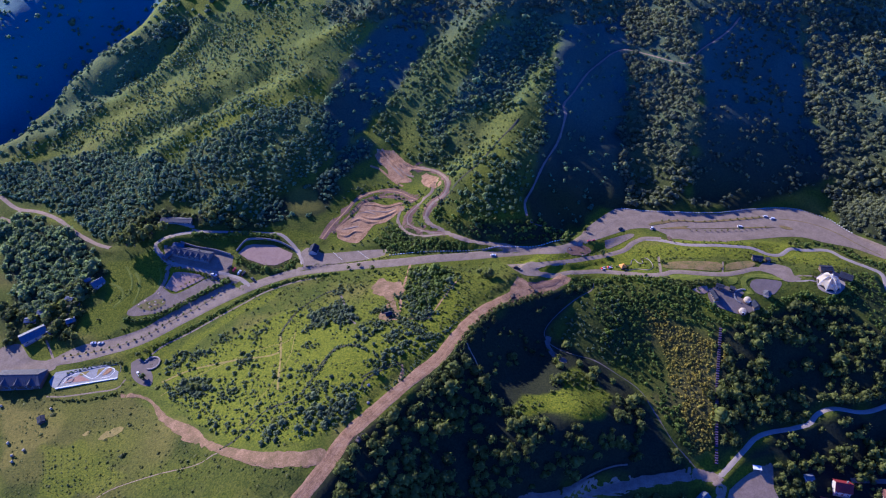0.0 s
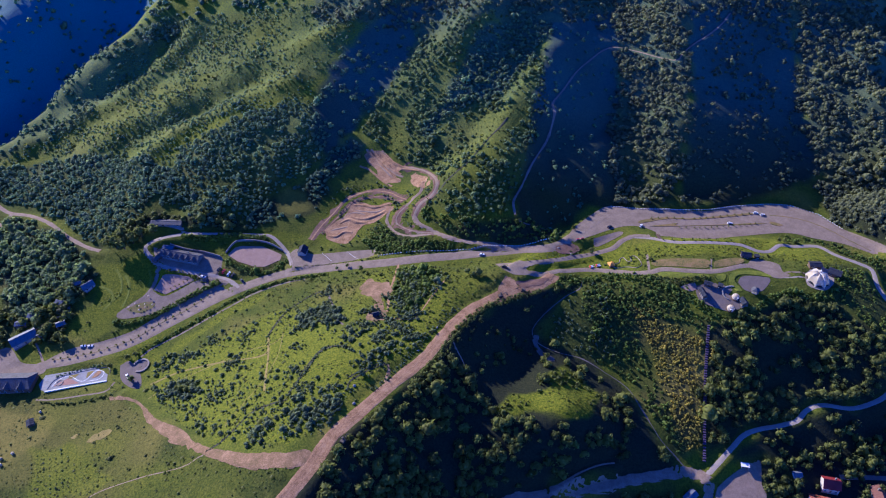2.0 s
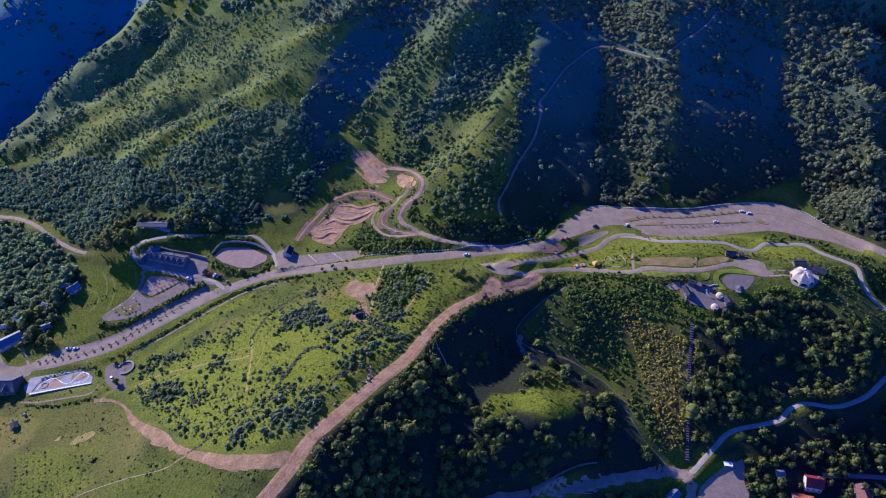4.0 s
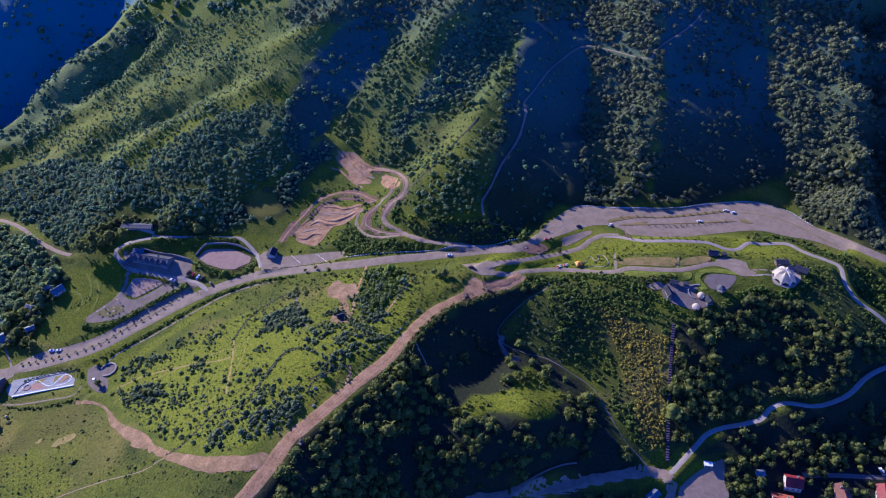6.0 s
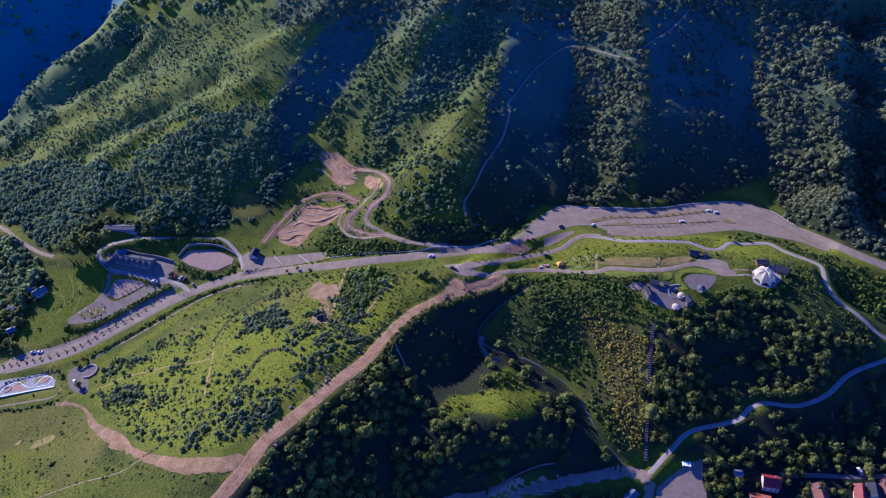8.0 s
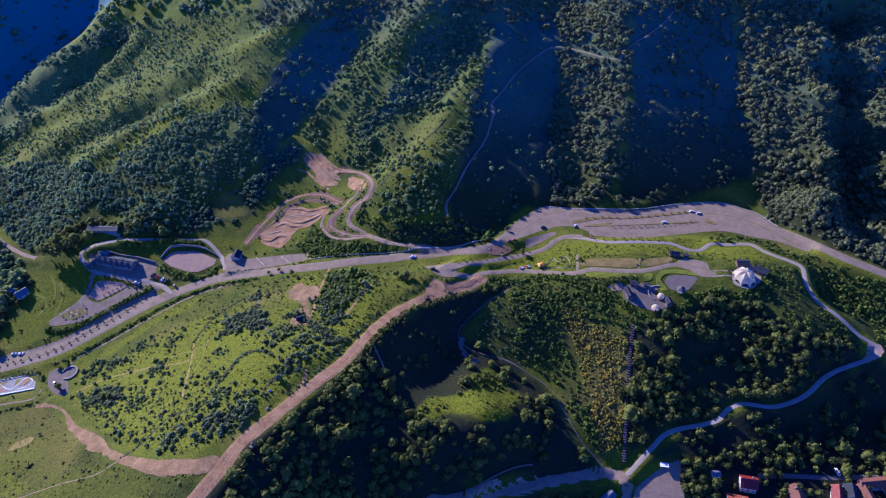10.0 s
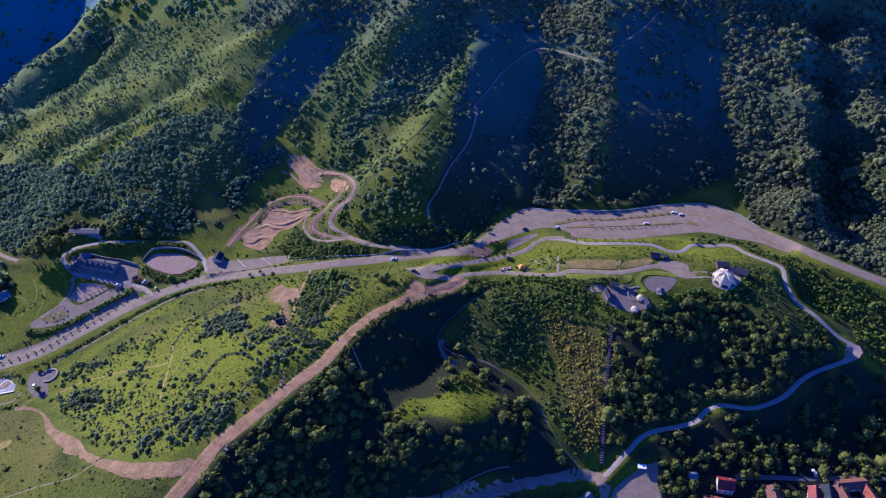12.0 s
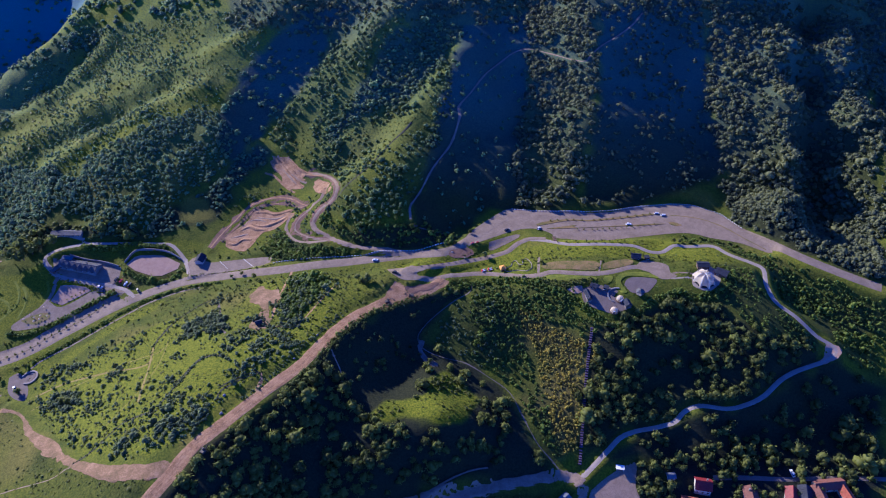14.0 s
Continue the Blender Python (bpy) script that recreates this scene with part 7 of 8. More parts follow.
def stall(x, y, rz):
    s = thing("market_stall", x, y, rz, "orange canvas market stall by the go-kart lawn", "stall")
    for px in (-1.9, 1.9):
        for py in (-1.9, 1.9):
            part("pole", rod((px, py, 0), (px, py, 2.3), 0.05), WHITE, s)
    bm = bmesh.new()
    bmesh.ops.create_cone(bm, cap_ends=True, segments=4, radius1=3.2, radius2=0.15, depth=1.2, matrix=Matrix.Translation((0, 0, 2.9)) @ Matrix.Rotation(radians(45), 4, "Z"))
    part("canopy", bm, ORANGE, s)
    part("valance", box(0, 0, 2.2, 4.4, 4.4, 0.2), ORANGE, s)
    part("counter", box(0, -1.4, 0.5, 3.4, 0.7, 1.0, bevel=0.04), TIMBER, s)
    return s


stall(83.2, 377.2, 15)


def bouncy(x, y, rz):
    b = thing("inflatable_slide", x, y, rz, "red and white inflatable play slide", "inflatable")
    part("base", box(0, 0, 0.35, 6.0, 3.2, 0.7, bevel=0.25), RED, b)
    for k in (-1, 1):
        part("side_tube", rod((-2.9, k * 1.5, 0.9), (2.9, k * 1.5, 1.3), 0.4), WHITE, b)
    part("slide", box(0.8, 0, 1.0, 3.6, 2.2, 0.3, bevel=0.1, turn=Matrix.Rotation(radians(20), 4, "Y")), WHITE, b)
    part("back_tower", box(-2.3, 0, 1.6, 1.2, 3.0, 2.2, bevel=0.3), RED, b)
    return b


_slide = bouncy(74.0, 378.4, 8)
_slide.scale = (0.62, 0.62, 0.62)
copy_thing(_slide, pose(69.0, 377.4, float(height(69.0, 377.4)[0]), 0, 0, 20))


# ---- vehicles ----
def car(paint, length=4.4, tall=1.5, label="", group="parked cars"):
    c = thing("car", 0, 0, 0, label, "car", group, z=0.0)
    L, W = length / 2, 0.9
    bm = bmesh.new()
    k = tall / 1.5
    prism(bm, [(-L, 0.3), (L, 0.3), (L, 0.62 * k), (L * 0.92, 0.82 * k), (L * 0.45, 0.92 * k), (-L * 0.9, 0.95 * k), (-L, 0.75 * k)], -W, W)
    bmesh.ops.bevel(bm, geom=bm.edges[:], offset=0.06, segments=1, affect="EDGES")
    body = part("body", bm, PAINT[paint], c)
    bm = bmesh.new()
    prism(bm, [(-L * 0.86, 0.9 * k), (L * 0.42, 0.9 * k), (L * 0.12, 1.42 * k), (-L * 0.62, 1.42 * k)], -W * 0.88, W * 0.88)
    part("windows", bm, GLASS, c, "dark tinted windows")
    part("roof_panel", box(-L * 0.25, 0, 1.45 * k, L * 0.74, W * 1.66, 0.09, bevel=0.04), PAINT[paint], c)
    for px in (-L * 0.62, L * 0.62):
        for py in (-W, W):
            w = part("wheel", rod((px, py - 0.1, 0.33), (px, py + 0.1, 0.33), 0.33, sides=12), RUBBER, c)
            part("rim", rod((px, py - 0.115, 0.33), (px, py + 0.115, 0.33), 0.19, sides=10), PAINT["silver"], w)
    for py in (-0.6, 0.6):
        part("headlight", box(L - 0.02, py, 0.66 * k, 0.1, 0.35, 0.16), WHITE, body)
        part("tail_light", box(-L + 0.02, py, 0.74 * k, 0.1, 0.3, 0.16), RED, body)
    return c


_kinds = {
    "white": car("white", label="white car parked on grey asphalt"),
    "dark": car("dark", 4.6, 1.6, "black car parked on grey asphalt"),
    "red": car("red", 4.2, 1.5, "red car parked beside other cars"),
    "van": car("dark", 5.4, 2.1, "dark van parked beside the lane"),
    "white_van": car("white", 5.2, 2.1, "white van parked in the dark yard"),
}


def on_ground(x, y, rz, lift=0.13):
    """A pose on the ground, tilted with its slope along and across rz."""
    c, s = math.cos(radians(rz)), math.sin(radians(rz))
    h = height([x + 2 * c, x - 2 * c, x - s, x + s, x], [y + 2 * s, y - 2 * s, y + c, y - c, y])
    pitch, roll = -math.degrees(math.atan2(h[0] - h[1], 4)), math.degrees(math.atan2(h[2] - h[3], 2))
    return pose(x, y, float(h[4]) + lift, roll, pitch, rz)


_used = set()
for _kind, _x, _y, _r in (
        ("white", -14.5, 390.6, 2), ("van", 2.4, 371.4, -25), ("dark", 90.0, 422.0, 40), ("white", 218.0, 447.5, 5), ("white", 223.0, 445.0, 20), ("white", 116.2, 424.6, 60),
        ("dark", -225.6, 396.2, 62), ("red", -221.6, 394.4, 62), ("white", -217.0, 392.0, 62), ("dark", -213.3, 390.4, 62), ("van", -204.4, 384.2, -48),
        ("white_van", -237.0, 389.3, -20), ("dark", -233.6, 386.6, -50), ("white", -317.6, 332.6, 5), ("white", -311.9, 332.3, 8), ("white_van", -272.2, 302.0, -50), ("dark", -269.0, 299.5, -50), ("white", 191.0, 431.6, 5), ("white_van", 257.7, 227.5, 95)):
    if _kind not in _used:
        _kinds[_kind].matrix_basis = on_ground(_x, _y, _r)
        _used.add(_kind)
    else:
        copy_thing(_kinds[_kind], on_ground(_x, _y, _r))


def excavator(x, y, rz, label):
    e = thing("excavator", x, y, rz, label, "excavator", "earth movers", lift=0.1)
    for py in (-1.1, 1.1):
        part("track", box(0, py, 0.45, 3.4, 0.6, 0.9, bevel=0.25), RUBBER, e)
    part("body", box(-0.4, 0, 1.5, 2.6, 2.4, 1.1, bevel=0.12), EARTH_PAINT, e)
    cab = part("cab", box(0.6, 0.6, 2.3, 1.3, 1.1, 1.5, bevel=0.1), EARTH_PAINT, e)
    part("pane", box(1.22, 0.6, 2.45, 0.1, 0.95, 1.0), GLASS, cab)
    bm = rod((0.8, -0.4, 1.7), (3.2, -0.4, 3.6), 0.22)
    put_rod(bm, (3.2, -0.4, 3.6), (4.8, -0.4, 1.4), 0.17)
    arm = part("arm", bm, EARTH_PAINT, e)
    part("bucket", box(4.9, -0.4, 0.9, 0.8, 1.0, 0.9, bevel=0.2), DARK_METAL, arm)
    return e


# The first two excavators are added in place of unidentified dark lumps.
excavator(14.5, 350.0, 160, "dark lump modelled as an excavator on the dirt turning area")
excavator(-2.5, 344.0, 20, "dark lump modelled as an excavator on the dirt road's edge")
excavator(-101.0, 217.5, 60, "small dark excavator beside the dirt road")


# ---- playground, ring, walls, rails ----
def wall_line(name, pts, tall, thick, mat, label, category="wall", sink=1.0, step=3.0):
    s = spline(pts, step)
    d = np.gradient(s, axis=0)
    d /= np.linalg.norm(d, axis=1, keepdims=True) + 1e-9
    side = np.stack([-d[:, 1], d[:, 0]], 1) * thick / 2
    z = height(s[:, 0], s[:, 1])
    bm = bmesh.new()
    rings = []
    for i in range(len(s)):
        l, r = s[i] + side[i], s[i] - side[i]
        rings.append([bm.verts.new(p) for p in ((*l, z[i] - sink), (*l, z[i] + tall), (*r, z[i] + tall), (*r, z[i] - sink))])
    for a, b in zip(rings, rings[1:]):
        for k in range(4):
            bm.faces.new((a[k], b[k], b[(k + 1) % 4], a[(k + 1) % 4]))
    bm.faces.new(rings[0])
    bm.faces.new(rings[-1][::-1])
    bmesh.ops.recalc_face_normals(bm, faces=bm.faces[:])
    me = bpy.data.meshes.new(name)
    bm.to_mesh(me)
    bm.free()
    me.materials.append(mat)
    return tagged(new(name, me), label, category, kind="structure")


wall_line("retaining_wall", [(-271, 421), (-255.9, 416.6), (-241.4, 413.6), (-227, 408.5)], 2.2, 0.5, STONE, "grey stone retaining wall behind the chalet")
wall_line("retaining_wall", [(-223, 411.8), (-218.6, 420.2), (-212.0, 423), (-190.9, 420.8), (-175.6, 412)], 1.8, 0.5, STONE, "grey stone retaining wall above the gravel court")
wall_line("retaining_wall", [(-330.4, 292.6), (-309, 296.6), (-287.8, 300.2)], 0.9, 0.9, WHITE, "long white wall along the playground's edge")
area("playground", SKATE, BLUE_PAVE, 0.14, "pale blue-grey rubber playground paving", "playground", round_edges=False)
area("playground_paving", [(-327.0, 297.4), (-317.9, 304.6), (-309.0, 300.0), (-308.0, 299.2)], BRICK_PAVE, 0.2, "reddish triangular playground paving", "playground", round_edges=False)
area("playground_lawn", [(-318.5, 306.5), (-311.5, 308.0), (-313, 304.5), (-317, 303.5)], LAWN, 0.2, "small green triangle in the playground", "lawn", round_edges=False)
area("playground_lawn", [(-305.5, 309.0), (-300.5, 310.5), (-304.5, 303.0)], LAWN, 0.2, "small green triangle in the playground", "lawn", round_edges=False)


def ring_wall(x, y, radius, a0, a1, tall, thick, mat, name, label, category):
    n = max(10, int(abs(a1 - a0) / 8))
    pts = [(x + radius * math.cos(radians(a0 + (a1 - a0) * k / n)), y + radius * math.sin(radians(a0 + (a1 - a0) * k / n))) for k in range(n + 1)]
    return wall_line(name, pts, tall, thick, mat, label, category, 0.6, 1.0)


ring_wall(-266.0, 312.0, 5.6, -110, 170, 0.9, 1.1, CONCRETE, "ring_wall", "pale curved wall round a small sunken plaza", "wall")
ring_wall(-323.0, 300.5, 2.3, 0, 350, 0.5, 0.9, CONCRETE, "play_mound", "round rim of a sand pit in the playground", "sand pit")
area("sand_pit", [(-300.5, 303.4), (-298.5, 309.0), (-296.0, 310.0), (-294.8, 307.6), (-297.4, 304.2)], DIRT, 0.3, "tan sandy play mound in the playground", "sand pit")
area("plaza_disc", [(-266 + 5 * math.cos(k * 0.52), 312 + 5 * math.sin(k * 0.52)) for k in range(12)], DARK_ASPHALT, 0.13, "dark paved round sunken plaza", "yard")
ring_wall(162.0, 341.5, 6.0, 60, 240, 0.7, 0.8, STONE, "ring_wall", "curved stone seat wall in the dome yard", "wall")


def guard(pts, gap, label):
    g = thing("guard_rail", *pts[0], 0, label, "guard rail", z=0.0)
    g.matrix_basis = Matrix.Identity(4)
    s = spline(pts, gap)
    z = height(s[:, 0], s[:, 1])
    bm = box(0, 0, 0.3, gap * 0.52, 0.4, 0.8, bevel=0.06)
    me = bpy.data.meshes.new("block")
    bm.to_mesh(me)
    bm.free()
    me.materials.append(WHITE)
    for i in range(len(s) - 1):
        d = s[i + 1] - s[i]
        ob = new("block", me)
        ob.parent = g
        ob.matrix_basis = pose(s[i][0], s[i][1], z[i], 0, 0, math.degrees(math.atan2(d[1], d[0])))
    return g


guard([(-95.6, 396.0), (-64.3, 396.4), (-33.3, 397.2), (-2.3, 398.4), (23.8, 400.0), (47.2, 409.1)], 2.2, "row of short white concrete kerb blocks beside the road")
guard([(97.0, 451.9), (127.2, 449.0), (170.4, 448.4), (208, 457.4), (234.0, 461.8), (252.8, 460.3), (272.3, 448.6), (284.6, 427.5)], 2.2, "row of short white concrete kerb blocks beside the lot")


def flat_strip(name, a, b, width, mat, lift, label):
    return ribbon(name, [a, ((a[0] + b[0]) / 2, (a[1] + b[1]) / 2), b], width, mat, lift, label, "road marking")


flat_strip("road_marking", (-142.5, 406.3), (-133.8, 396.5), 0.7, WHITE, 0.22, "white painted parking divider")
flat_strip("road_marking", (-122.4, 405.9), (-112.5, 396.0), 0.7, WHITE, 0.22, "white painted parking divider")
_kart = [(86, 379), (90, 380), (91.4, 384), (94, 385.2), (96, 380.4), (99, 379.6), (99.2, 384), (102, 385.4), (104.6, 381), (105, 374), (101, 371.4), (94, 374), (87, 374), (85, 376.4), (86, 379)]
ribbon("kart_kerb", _kart, 0.7, CONCRETE, 0.5, "white winding kerb of a small kart track", "kerb", step=0.8)


def hill_stair(pts):
    """Board steps climbing the slope."""
    st = thing("hillside_stair", *pts[0], 0, "long flight of faded violet board steps up the slope", "stair", z=0.0)
    st.matrix_basis = Matrix.Identity(4)
    s = spline(pts, 1.5)
    z = height(s[:, 0], s[:, 1])
    bm = box(0, 0, 0.35, 2.0, 0.95, 0.9, bevel=0.05)
    me = bpy.data.meshes.new("step")
    bm.to_mesh(me)
    bm.free()
    me.materials.append(VIOLET)
    for i in range(len(s) - 1):
        ob = new("step", me)
        ob.parent = st
        d = s[i + 1] - s[i]
        ob.matrix_basis = pose(s[i][0], s[i][1], z[i], 0, 0, math.degrees(math.atan2(d[1], d[0])) + 90)
    return st


hill_stair([(141.5, 318.6), (134.9, 291.6), (130.0, 268.3), (125.5, 245.4), (123.4, 234.0)])


# ---- field clutter ----
def bale(x, y, rz):
    b = thing("hay_bale", x, y, rz, "round straw bale lying in the field", "hay bale", "straw bales")
    bm = rod((-0.8, 0, 0.9), (0.8, 0, 0.9), 0.95, sides=20)
    bmesh.ops.bevel(bm, geom=[e for e in bm.edges if e.calc_face_angle(0) > 1.2], offset=0.12, segments=2, affect="EDGES")
    part("roll", bm, STRAW, b)
    bm = bmesh.new()
    for px in (-0.5, -0.15, 0.2, 0.55):
        put_rod(bm, (px - 0.02, 0, 0.9), (px + 0.02, 0, 0.9), 0.965, sides=20)
    part("twine", bm, WHITE, b)
    return b


_bales = [(-364.1, 279.6), (-325.5, 275.1), (-343.3, 248.6), (-329.2, 242.5), (-335.5, 238.8), (-333.1, 234.0)]
_bale = bale(*_bales[0], 30)
for _k, (_x, _y) in enumerate(_bales[1:]):
    copy_thing(_bale, pose(_x, _y, float(height(_x, _y)[0]), 0, 0, 40 + 50 * _k))
house("kennel", "small dark box-shaped animal shelter in the field", -328.0, 265.8, -60, 4.5, 4, 2.0, 0.7, TIMBER, DARK_METAL, windows=1, category="shelter")
area("straw_patch", [(-279.5, 247.5), (-275, 254.5), (-270.5, 257.5), (-266.5, 254.5), (-268.5, 250), (-273.5, 247)], LAWN, 0.12, "patch of scattered pale straw on the field", "straw", ragged=2.0)
area("straw_patch", [(-293.5, 252), (-290.5, 255), (-288.5, 253.5), (-290.5, 250.8)], LAWN, 0.1, "small patch of pale dry grass on the field", "straw")


def parasol(x, y):
    p = thing("parasol", x, y, 0, "white parasol over a terrace table", "parasol", "terrace parasols")
    part("pole", rod((0, 0, 0), (0, 0, 2.4), 0.04), WHITE, p)
    bm = bmesh.new()
    bmesh.ops.create_cone(bm, cap_ends=True, segments=8, radius1=0.85, radius2=0.06, depth=0.5, matrix=Matrix.Translation((0, 0, 2.35)))
    part("canopy", bm, CANVAS, p)
    part("table", rod((0, 0, 0.68), (0, 0, 0.75), 0.55, sides=12), TIMBER, p)
    return p


_spots = [(-287, 367.6), (-291, 364.2), (-283, 365), (-278.6, 366.6), (-282, 361.6), (-278, 363.6), (-272.6, 366), (-278, 374)]
_par = parasol(*_spots[0])
for _x, _y in _spots[1:]:
    copy_thing(_par, pose(_x, _y, float(height(_x, _y)[0]) + 0.1))


# ---- single trees and hedges ----
def tree(shape, seed, leaf, label, group="", tall=1.0):
    t = thing("tree", 0, 0, 0, label, "tree", group, z=0.0)
    v, f = trunk_shape(seed)
    tr = mesh_object("trunk", v * np.array([1, 1, 1]), f, BARK, t)
    v, f = shape
    cr = mesh_object("crown", v, f.tolist(), leaf, t, flat=True)
    hue = cr.data.attributes.new("tint", "FLOAT", "POINT")
    hue.data.foreach_set("value", np.full(len(v), 0.4, np.float32))
    return t


def tree_pose(x, y, size, stem=0.7, turn=None):
    z = float(height(x, y)[0])
    m = pose(x, y, z + stem * size, 0, 0, (x * 37 + y * 53) % 360 if turn is None else turn)
    return m, size


def plant(master, x, y, size, stem=0.7):
    m, s = tree_pose(x, y, size, stem)
    ob = copy_thing(master, m)
    ob.scale = (s, s, s)
    return ob


_round = tree(crown_shape(501, 10, 60), 1, LEAF, "round-crowned broadleaf tree standing alone in grass", "lone trees")
_poplar = tree(crown_shape(502, 10, 50, 2.2), 2, LEAF_PALE, "slender pale green poplar at the mountain's foot", "slender poplars")
_young = tree(crown_shape(503, 6, 30), 3, LEAF, "small young tree in a roadside row", "roadside row trees")
for _x, _y, _s in ((-108.7, 381.3, 2.2), (-119.6, 387.2, 1.6), (-127.5, 385.3, 1.5), (70.3, 392.8, 2.6), (-25.5, 367.0, 3.0), (-18.4, 365.0, 3.4), (-21.5, 362.5, 2.6), (-267.5, 298.0, 2.6), (-219.7, 280.2, 2.4), (-224.0, 280.8, 2.8), (-228, 283, 2.2), (219.8, 404.2, 2.0), (225.0, 405.8, 1.6), (-278, 318.5, 2.4), (-273, 321, 2.2), (-288.5, 311.5, 2.2)):
    plant(_round, _x, _y, _s)
for _x, _y, _s in ((14.1, 415.1, 2.0), (-11.8, 417.3, 1.7), (-27.1, 418.5, 1.6), (-41.5, 420.3, 1.4), (19.0, 413.0, 1.5), (60.0, 418.0, 1.5), (1.5, 421.0, 1.4)):
    plant(_poplar, _x, _y, _s, 0.5)
for _path, _gap, _s in (([(-336.9, 321.6), (-308.3, 325.6), (-281.1, 335.4), (-263.7, 349.4), (-244.2, 361.0), (-229.8, 373.0)], 5.0, 1.0), ([(-262.0, 381.0), (-250.0, 387.5), (-240.0, 392.0)], 3.0, 0.8), ([(20, 380), (50, 388), (75, 396)], 5.0, 0.9), (COMB, 4.5, 0.8), (DIVIDER_TREES, 6.0, 0.8), ([(128, 403), (150, 400.6), (180, 400), (200, 396)], 6.0, 0.9)):
    for _x, _y in spline(_path, _gap):
        plant(_young, _x, _y, _s * (0.85 + 0.3 * float(lattice(np.array([_x]), np.array([_y]))[0])))
_bush = tree(crown_shape(504, 6, 30), 4, LEAF_BUSH, "rounded grey-green bush standing in the meadow", "meadow bushes")
_x, _y = scatter(WOOD_MEADOW, 7.5, 141, 0.3, (LUSH_B, LUSH_D), 1.2)
for _k in range(min(len(_x), 240)):
    plant(_bush, float(_x[_k]), float(_y[_k]), 0.9 + 1.1 * float(lattice(_x[_k:_k + 1] / 3.0, _y[_k:_k + 1] / 3.0, 9)[0]), 0.12)
_x, _y = scatter(WOOD_GARDENS, 11.0, 142, 0.8, (), 0.3)
for _k in range(min(len(_x), 60)):
    plant(_round, float(_x[_k]), float(_y[_k]), 3.0 + 1.6 * float(lattice(_x[_k:_k + 1] / 3.0, _y[_k:_k + 1] / 3.0, 9)[0]), 0.4)
for _x, _y, _s in ((-322, 421, 5.4), (-315, 418, 6.2), (-308, 417, 6.0), (-302, 422, 5.6), (-296, 428, 5.2), (-311, 427, 6.0), (-287, 431, 4.6)):
    plant(_round, _x, _y, _s, 1.15)
for _m in (_bush, _round, _poplar, _young):
    for _o in (*_m.children_recursive, _m):
        bpy.data.objects.remove(_o)


def hedge(pts, width, size, seed, label, mat=LEAF, gap=1.3):
    """A strip of shrubs along a line."""
    r = np.random.default_rng(seed)
    s = spline(pts, gap)
    d = np.gradient(s, axis=0)
    d /= np.linalg.norm(d, axis=1, keepdims=True) + 1e-9
    n = max(1, int(width / (size * 1.1)))
    xs, ys = [], []
    for k in range(n):
        o = (k - (n - 1) / 2) * width / n + r.normal(size=len(s)) * size * 0.3
        xs.append(s[:, 0] - d[:, 1] * o + r.normal(size=len(s)) * 0.4)
        ys.append(s[:, 1] + d[:, 0] * o + r.normal(size=len(s)) * 0.4)
    ob = grove("hedge", np.concatenate(xs), np.concatenate(ys), size, mat, label, SMALL, 0.3, seed)
    ob["category"] = "hedge"
    return ob


hedge([(-271.3, 323.2), (-259.0, 332.7), (-239.8, 344.5), (-220.4, 357.5), (-204.7, 367.2), (-183.7, 376.6), (-162.0, 381.3), (-134.6, 381.3)], 2.6, 1.0, 11, "dark hedge between the road and the path", LEAF_GREEN)
hedge([(-224.2, 384.4), (-238.5, 376.0), (-254.7, 366.9), (-270.2, 357.3), (-286.1, 350.9), (-297.4, 351.7)], 4.5, 1.3, 12, "thick hedge on the bank below the terrace", LEAF_GREEN)
hedge([(-221.2, 404.6), (-208.4, 397.4), (-196.1, 392.3), (-186.8, 391.7), (-175.9, 397.0), (-171.4, 402.5)], 4.0, 1.1, 13, "green shrubs round the gravel court", LEAF_GREEN)
hedge([(-272.0, 398.2), (-254.0, 394.0), (-240.1, 388.0), (-236.8, 385.6)], 1.8, 0.9, 14, "clipped hedge along the lane")
hedge([(-262.6, 427.3), (-243.4, 424.7), (-225.2, 428.0), (-210.5, 427.0), (-191.3, 425)], 4.0, 1.2, 15, "green shrubs on the bank behind the chalet", LEAF_GREEN)
hedge([(-330.2, 284.1), (-312.5, 281.5), (-292.9, 283.8), (-279.7, 286.9)], 1.6, 0.9, 16, "low hedge below the playground")
hedge([(111.3, 357.8), (125, 355), (134.3, 354.3), (146.8, 354.8)], 4.0, 1.0, 17, "dense shrubs beside the loop road")
hedge([(-165, 392.5), (-140, 392.8), (-112, 393.4), (-96, 394.5)], 1.2, 0.6, 18, "thin green verge hedge")
hedge([(40, 357), (62, 364), (84, 366), (108, 358), (120, 350), (134, 338), (146, 326), (160, 319), (174, 326), (186, 336), (204, 342), (222, 338), (236, 343)], 5.0, 1.2, 19, "band of bushes along the plateau's edge", LEAF_GREEN, 1.6)
for _k, _d in enumerate((DITCH_A, DITCH_B, DITCH_E, DITCH_F, HEDGE_LINE)):
    hedge(_d, 0.9, 0.55, 61 + _k, "thin line of dark shrubs along a ditch", gap=1.6)
ribbon("trail", [(-249, 280), (-233, 291), (-207, 300), (-181, 307), (-164, 309), (-158, 314)], 1.8, LAWN, 0.06, "faint wheel track across the meadow", "trail", 0.3)
ribbon("trail", [(-158, 320), (-157, 308), (-157, 294), (-162, 274), (-170, 258), (-180, 240)], 1.6, LAWN, 0.06, "faint trodden path through the meadow", "trail", 0.3)


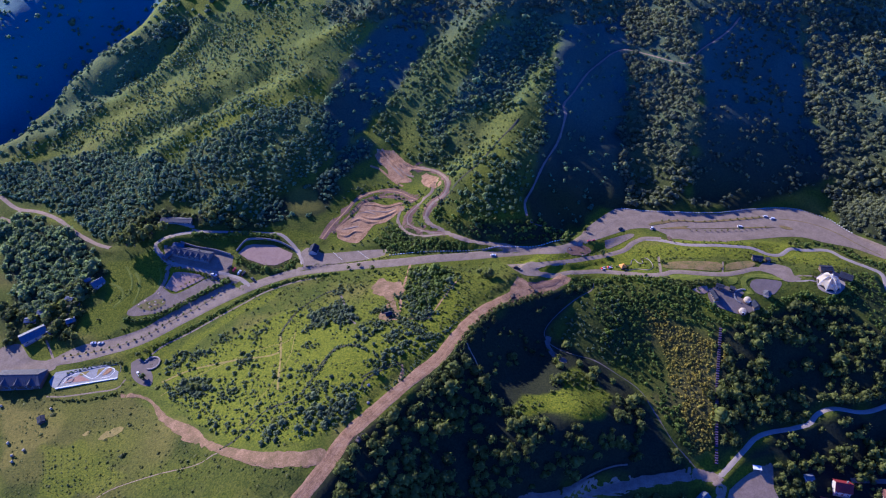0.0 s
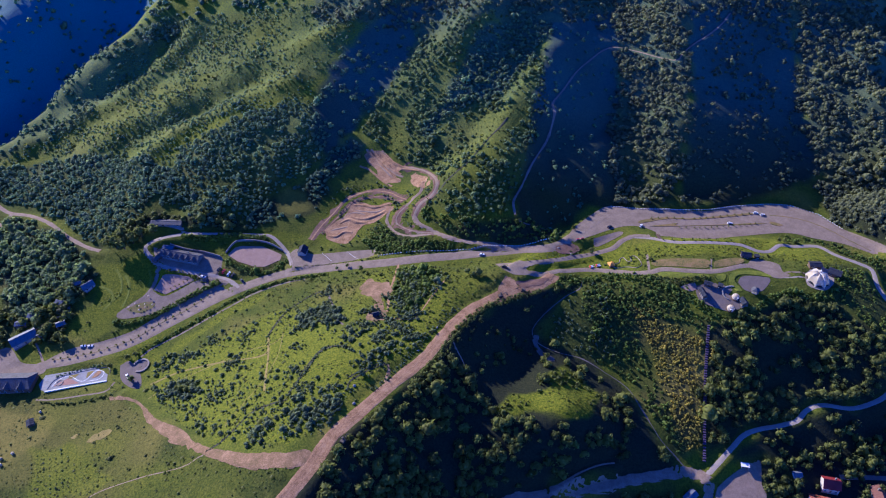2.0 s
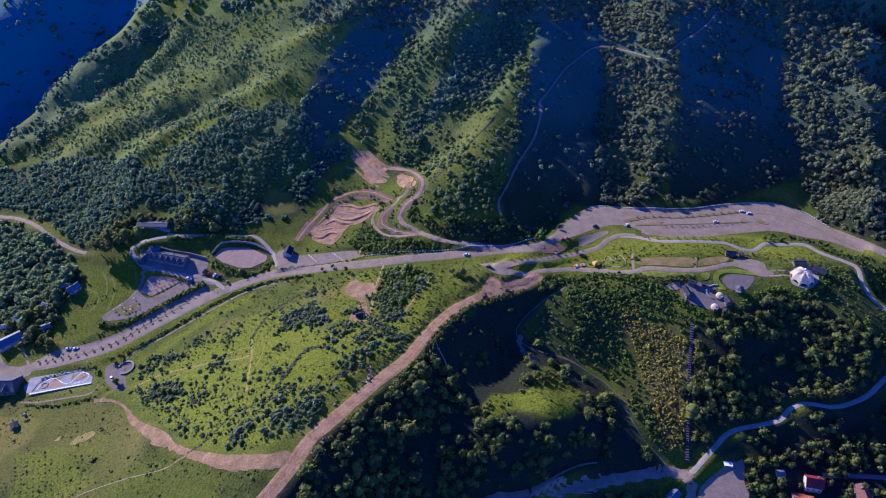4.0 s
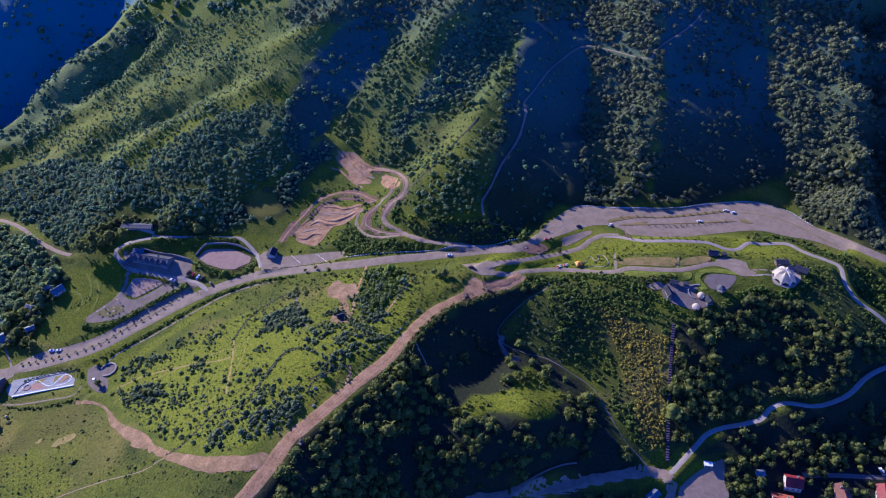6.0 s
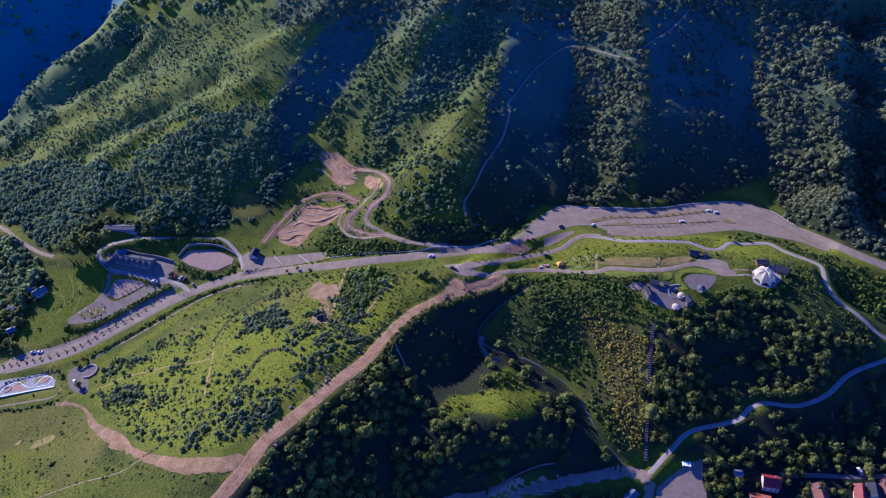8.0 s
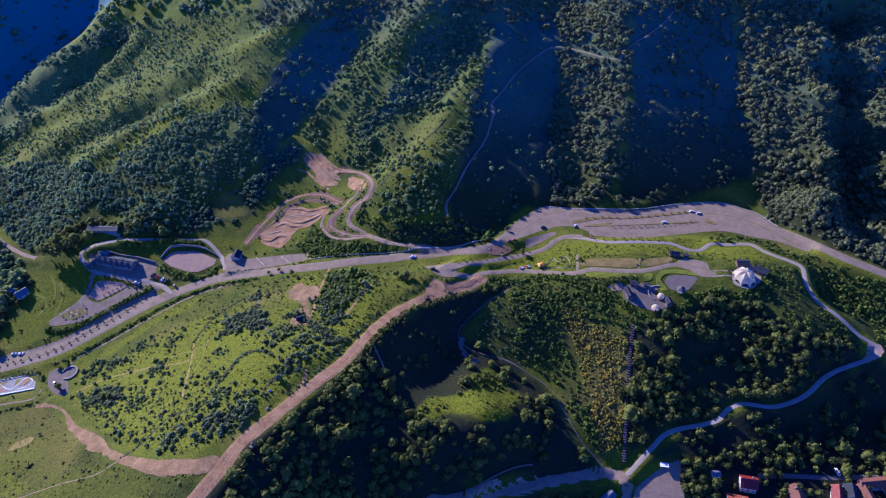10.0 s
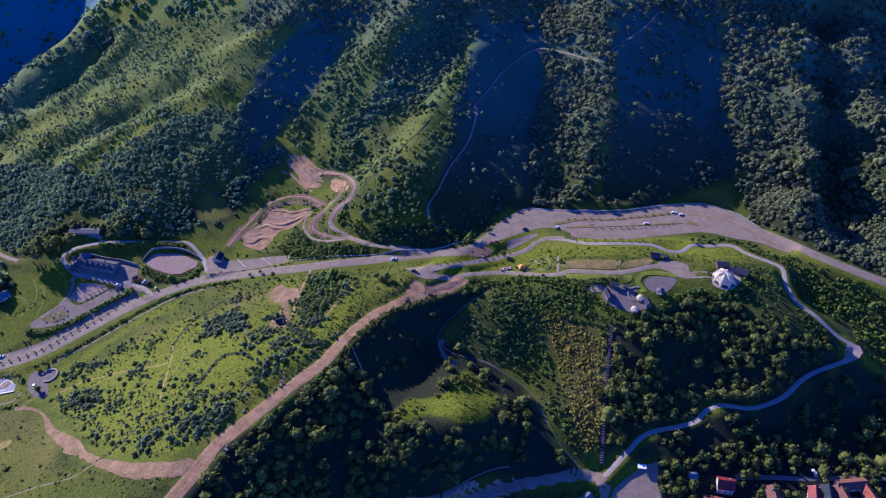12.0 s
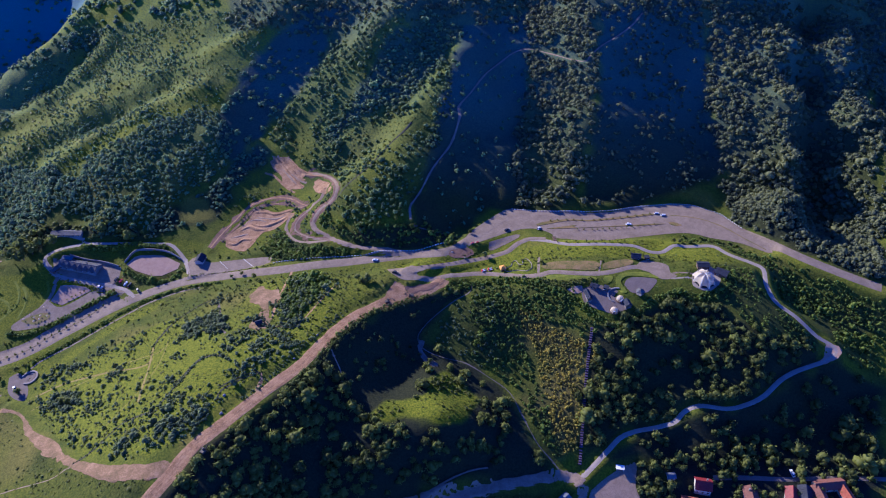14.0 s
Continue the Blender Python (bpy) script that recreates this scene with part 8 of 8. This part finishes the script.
def rock(x, y, size, seed):
    r = np.random.default_rng(seed)
    b = thing("boulder", x, y, 30 * seed, "pale weathered boulder lying on bare ground", "boulder", "boulders")
    bm = bmesh.new()
    bmesh.ops.create_icosphere(bm, subdivisions=2, radius=size)
    for v in bm.verts:
        v.co *= 0.8 + 0.4 * float(r.uniform())
        v.co.z = max(v.co.z * 0.75 + size * 0.35, -0.2)
    part("stone", bm, STONE, b)
    return b


for _k, (_x, _y, _s) in enumerate(((45.5, 395.5, 0.9), (55.0, 390.0, 1.0), (-99, 258, 1.1), (-98, 245, 1.0), (-60, 287, 0.7), (-48, 309, 0.8))):
    rock(_x, _y, _s, _k + 1)


def barrier(x, y, rz):
    b = thing("traffic_barrier", x, y, rz, "red plastic traffic barrier on the road", "barrier", "red traffic barriers", lift=0.12)
    part("body", box(0, 0, 0.5, 2.4, 0.5, 0.9, bevel=0.1), RED, b)
    part("base", box(0, 0, 0.08, 2.6, 0.8, 0.16, bevel=0.04), RED, b)
    part("stripe", box(0, 0, 0.6, 2.42, 0.52, 0.2), WHITE, b, "white reflective stripe")
    return b


barrier(61.6, 404.5, 12)
barrier(65.3, 405.6, 20)


def bank_stair(x, y, rz):
    """Timber steps down a bank between two rails."""
    s = thing("bank_stair", x, y, rz, "short brown timber stair down the grassy bank", "stair")
    z0 = float(height(x, y)[0])
    for k in range(9):
        px, py = x, y + 4 - k
        z = float(height(px, py)[0]) - z0
        part("step", box(0, 4 - k, z + 0.2, 2.4, 0.8, 0.3), TIMBER, s)
    for side in (-1.25, 1.25):
        a, b = float(height(x, y + 4)[0]) - z0, float(height(x, y - 4)[0]) - z0
        part("handrail", rod((side, 4, a + 1.1), (side, -4, b + 1.1), 0.06), TIMBER, s)
        for k in (4, 0, -4):
            z = float(height(x, y + k)[0]) - z0
            part("post", rod((side, k, z), (side, k, z + 1.15), 0.07), TIMBER, s)
    return s


bank_stair(126.6, 409.5, 0)
hedge([(113, 381), (124, 381), (134, 379.4), (146, 378)], 1.4, 0.8, 81, "row of low clipped shrubs above the lawn", gap=2.4)
ribbon("playground_path", [(-327.5, 296.4), (-324.5, 303.5), (-318.0, 306.3), (-309.0, 301.6), (-304.0, 302.2), (-299.5, 310.0), (-293.0, 308.5), (-294.0, 303.0), (-301.0, 301.0)], 1.3, WHITE, 0.3, "pale winding playground path", "path", step=1.0)
ribbon("playground_kerb", [(-330.0, 295.0), (-327.0, 303.6), (-314.0, 308.8), (-301.0, 311.8), (-290.5, 311.8), (-287.4, 305.5)], 0.6, STONE, 0.45, "grey stone kerb of the playground", "kerb", step=1.0)
hedge([(-327.5, 306.0), (-314.0, 311.0), (-301.0, 314.0), (-289.5, 314.0)], 1.6, 0.7, 83, "row of flowering shrubs behind the playground", LEAF_BUSH)
area("planting_bed", [(-294, 364), (-288, 361.2), (-279, 360.2), (-271.5, 366), (-274, 370), (-284, 369)], LUSH_DIRT, 0.16, "green and brown planting bed between the terrace tables", "flower bed")
hedge(EDGE_A, 3.0, 0.8, 84, "loose green shrubs along the dirt road", LEAF_BUSH, 2.6)
hedge(RIM_EDGE, 4.5, 1.2, 85, "thick shrubs on the rim beside the dirt road", LEAF, 1.7)
hedge(DITCH_C, 2.4, 0.8, 86, "dark shrubs along the meadow ditch", LEAF_BUSH, 1.8)
hedge([p for p in LAWN_C[-3:]] + [LAWN_C[0]], 3.0, 1.0, 87, "dense shrubs below the lawn strip", LEAF)
hedge(TRACK_HEDGE, 5.0, 1.2, 88, "thicket of bushes by the farm track", LEAF_BUSH, 1.8)
hedge(DITCH_D, 2.0, 0.6, 89, "low shrubs along the farm ditch", LEAF, 2.2)
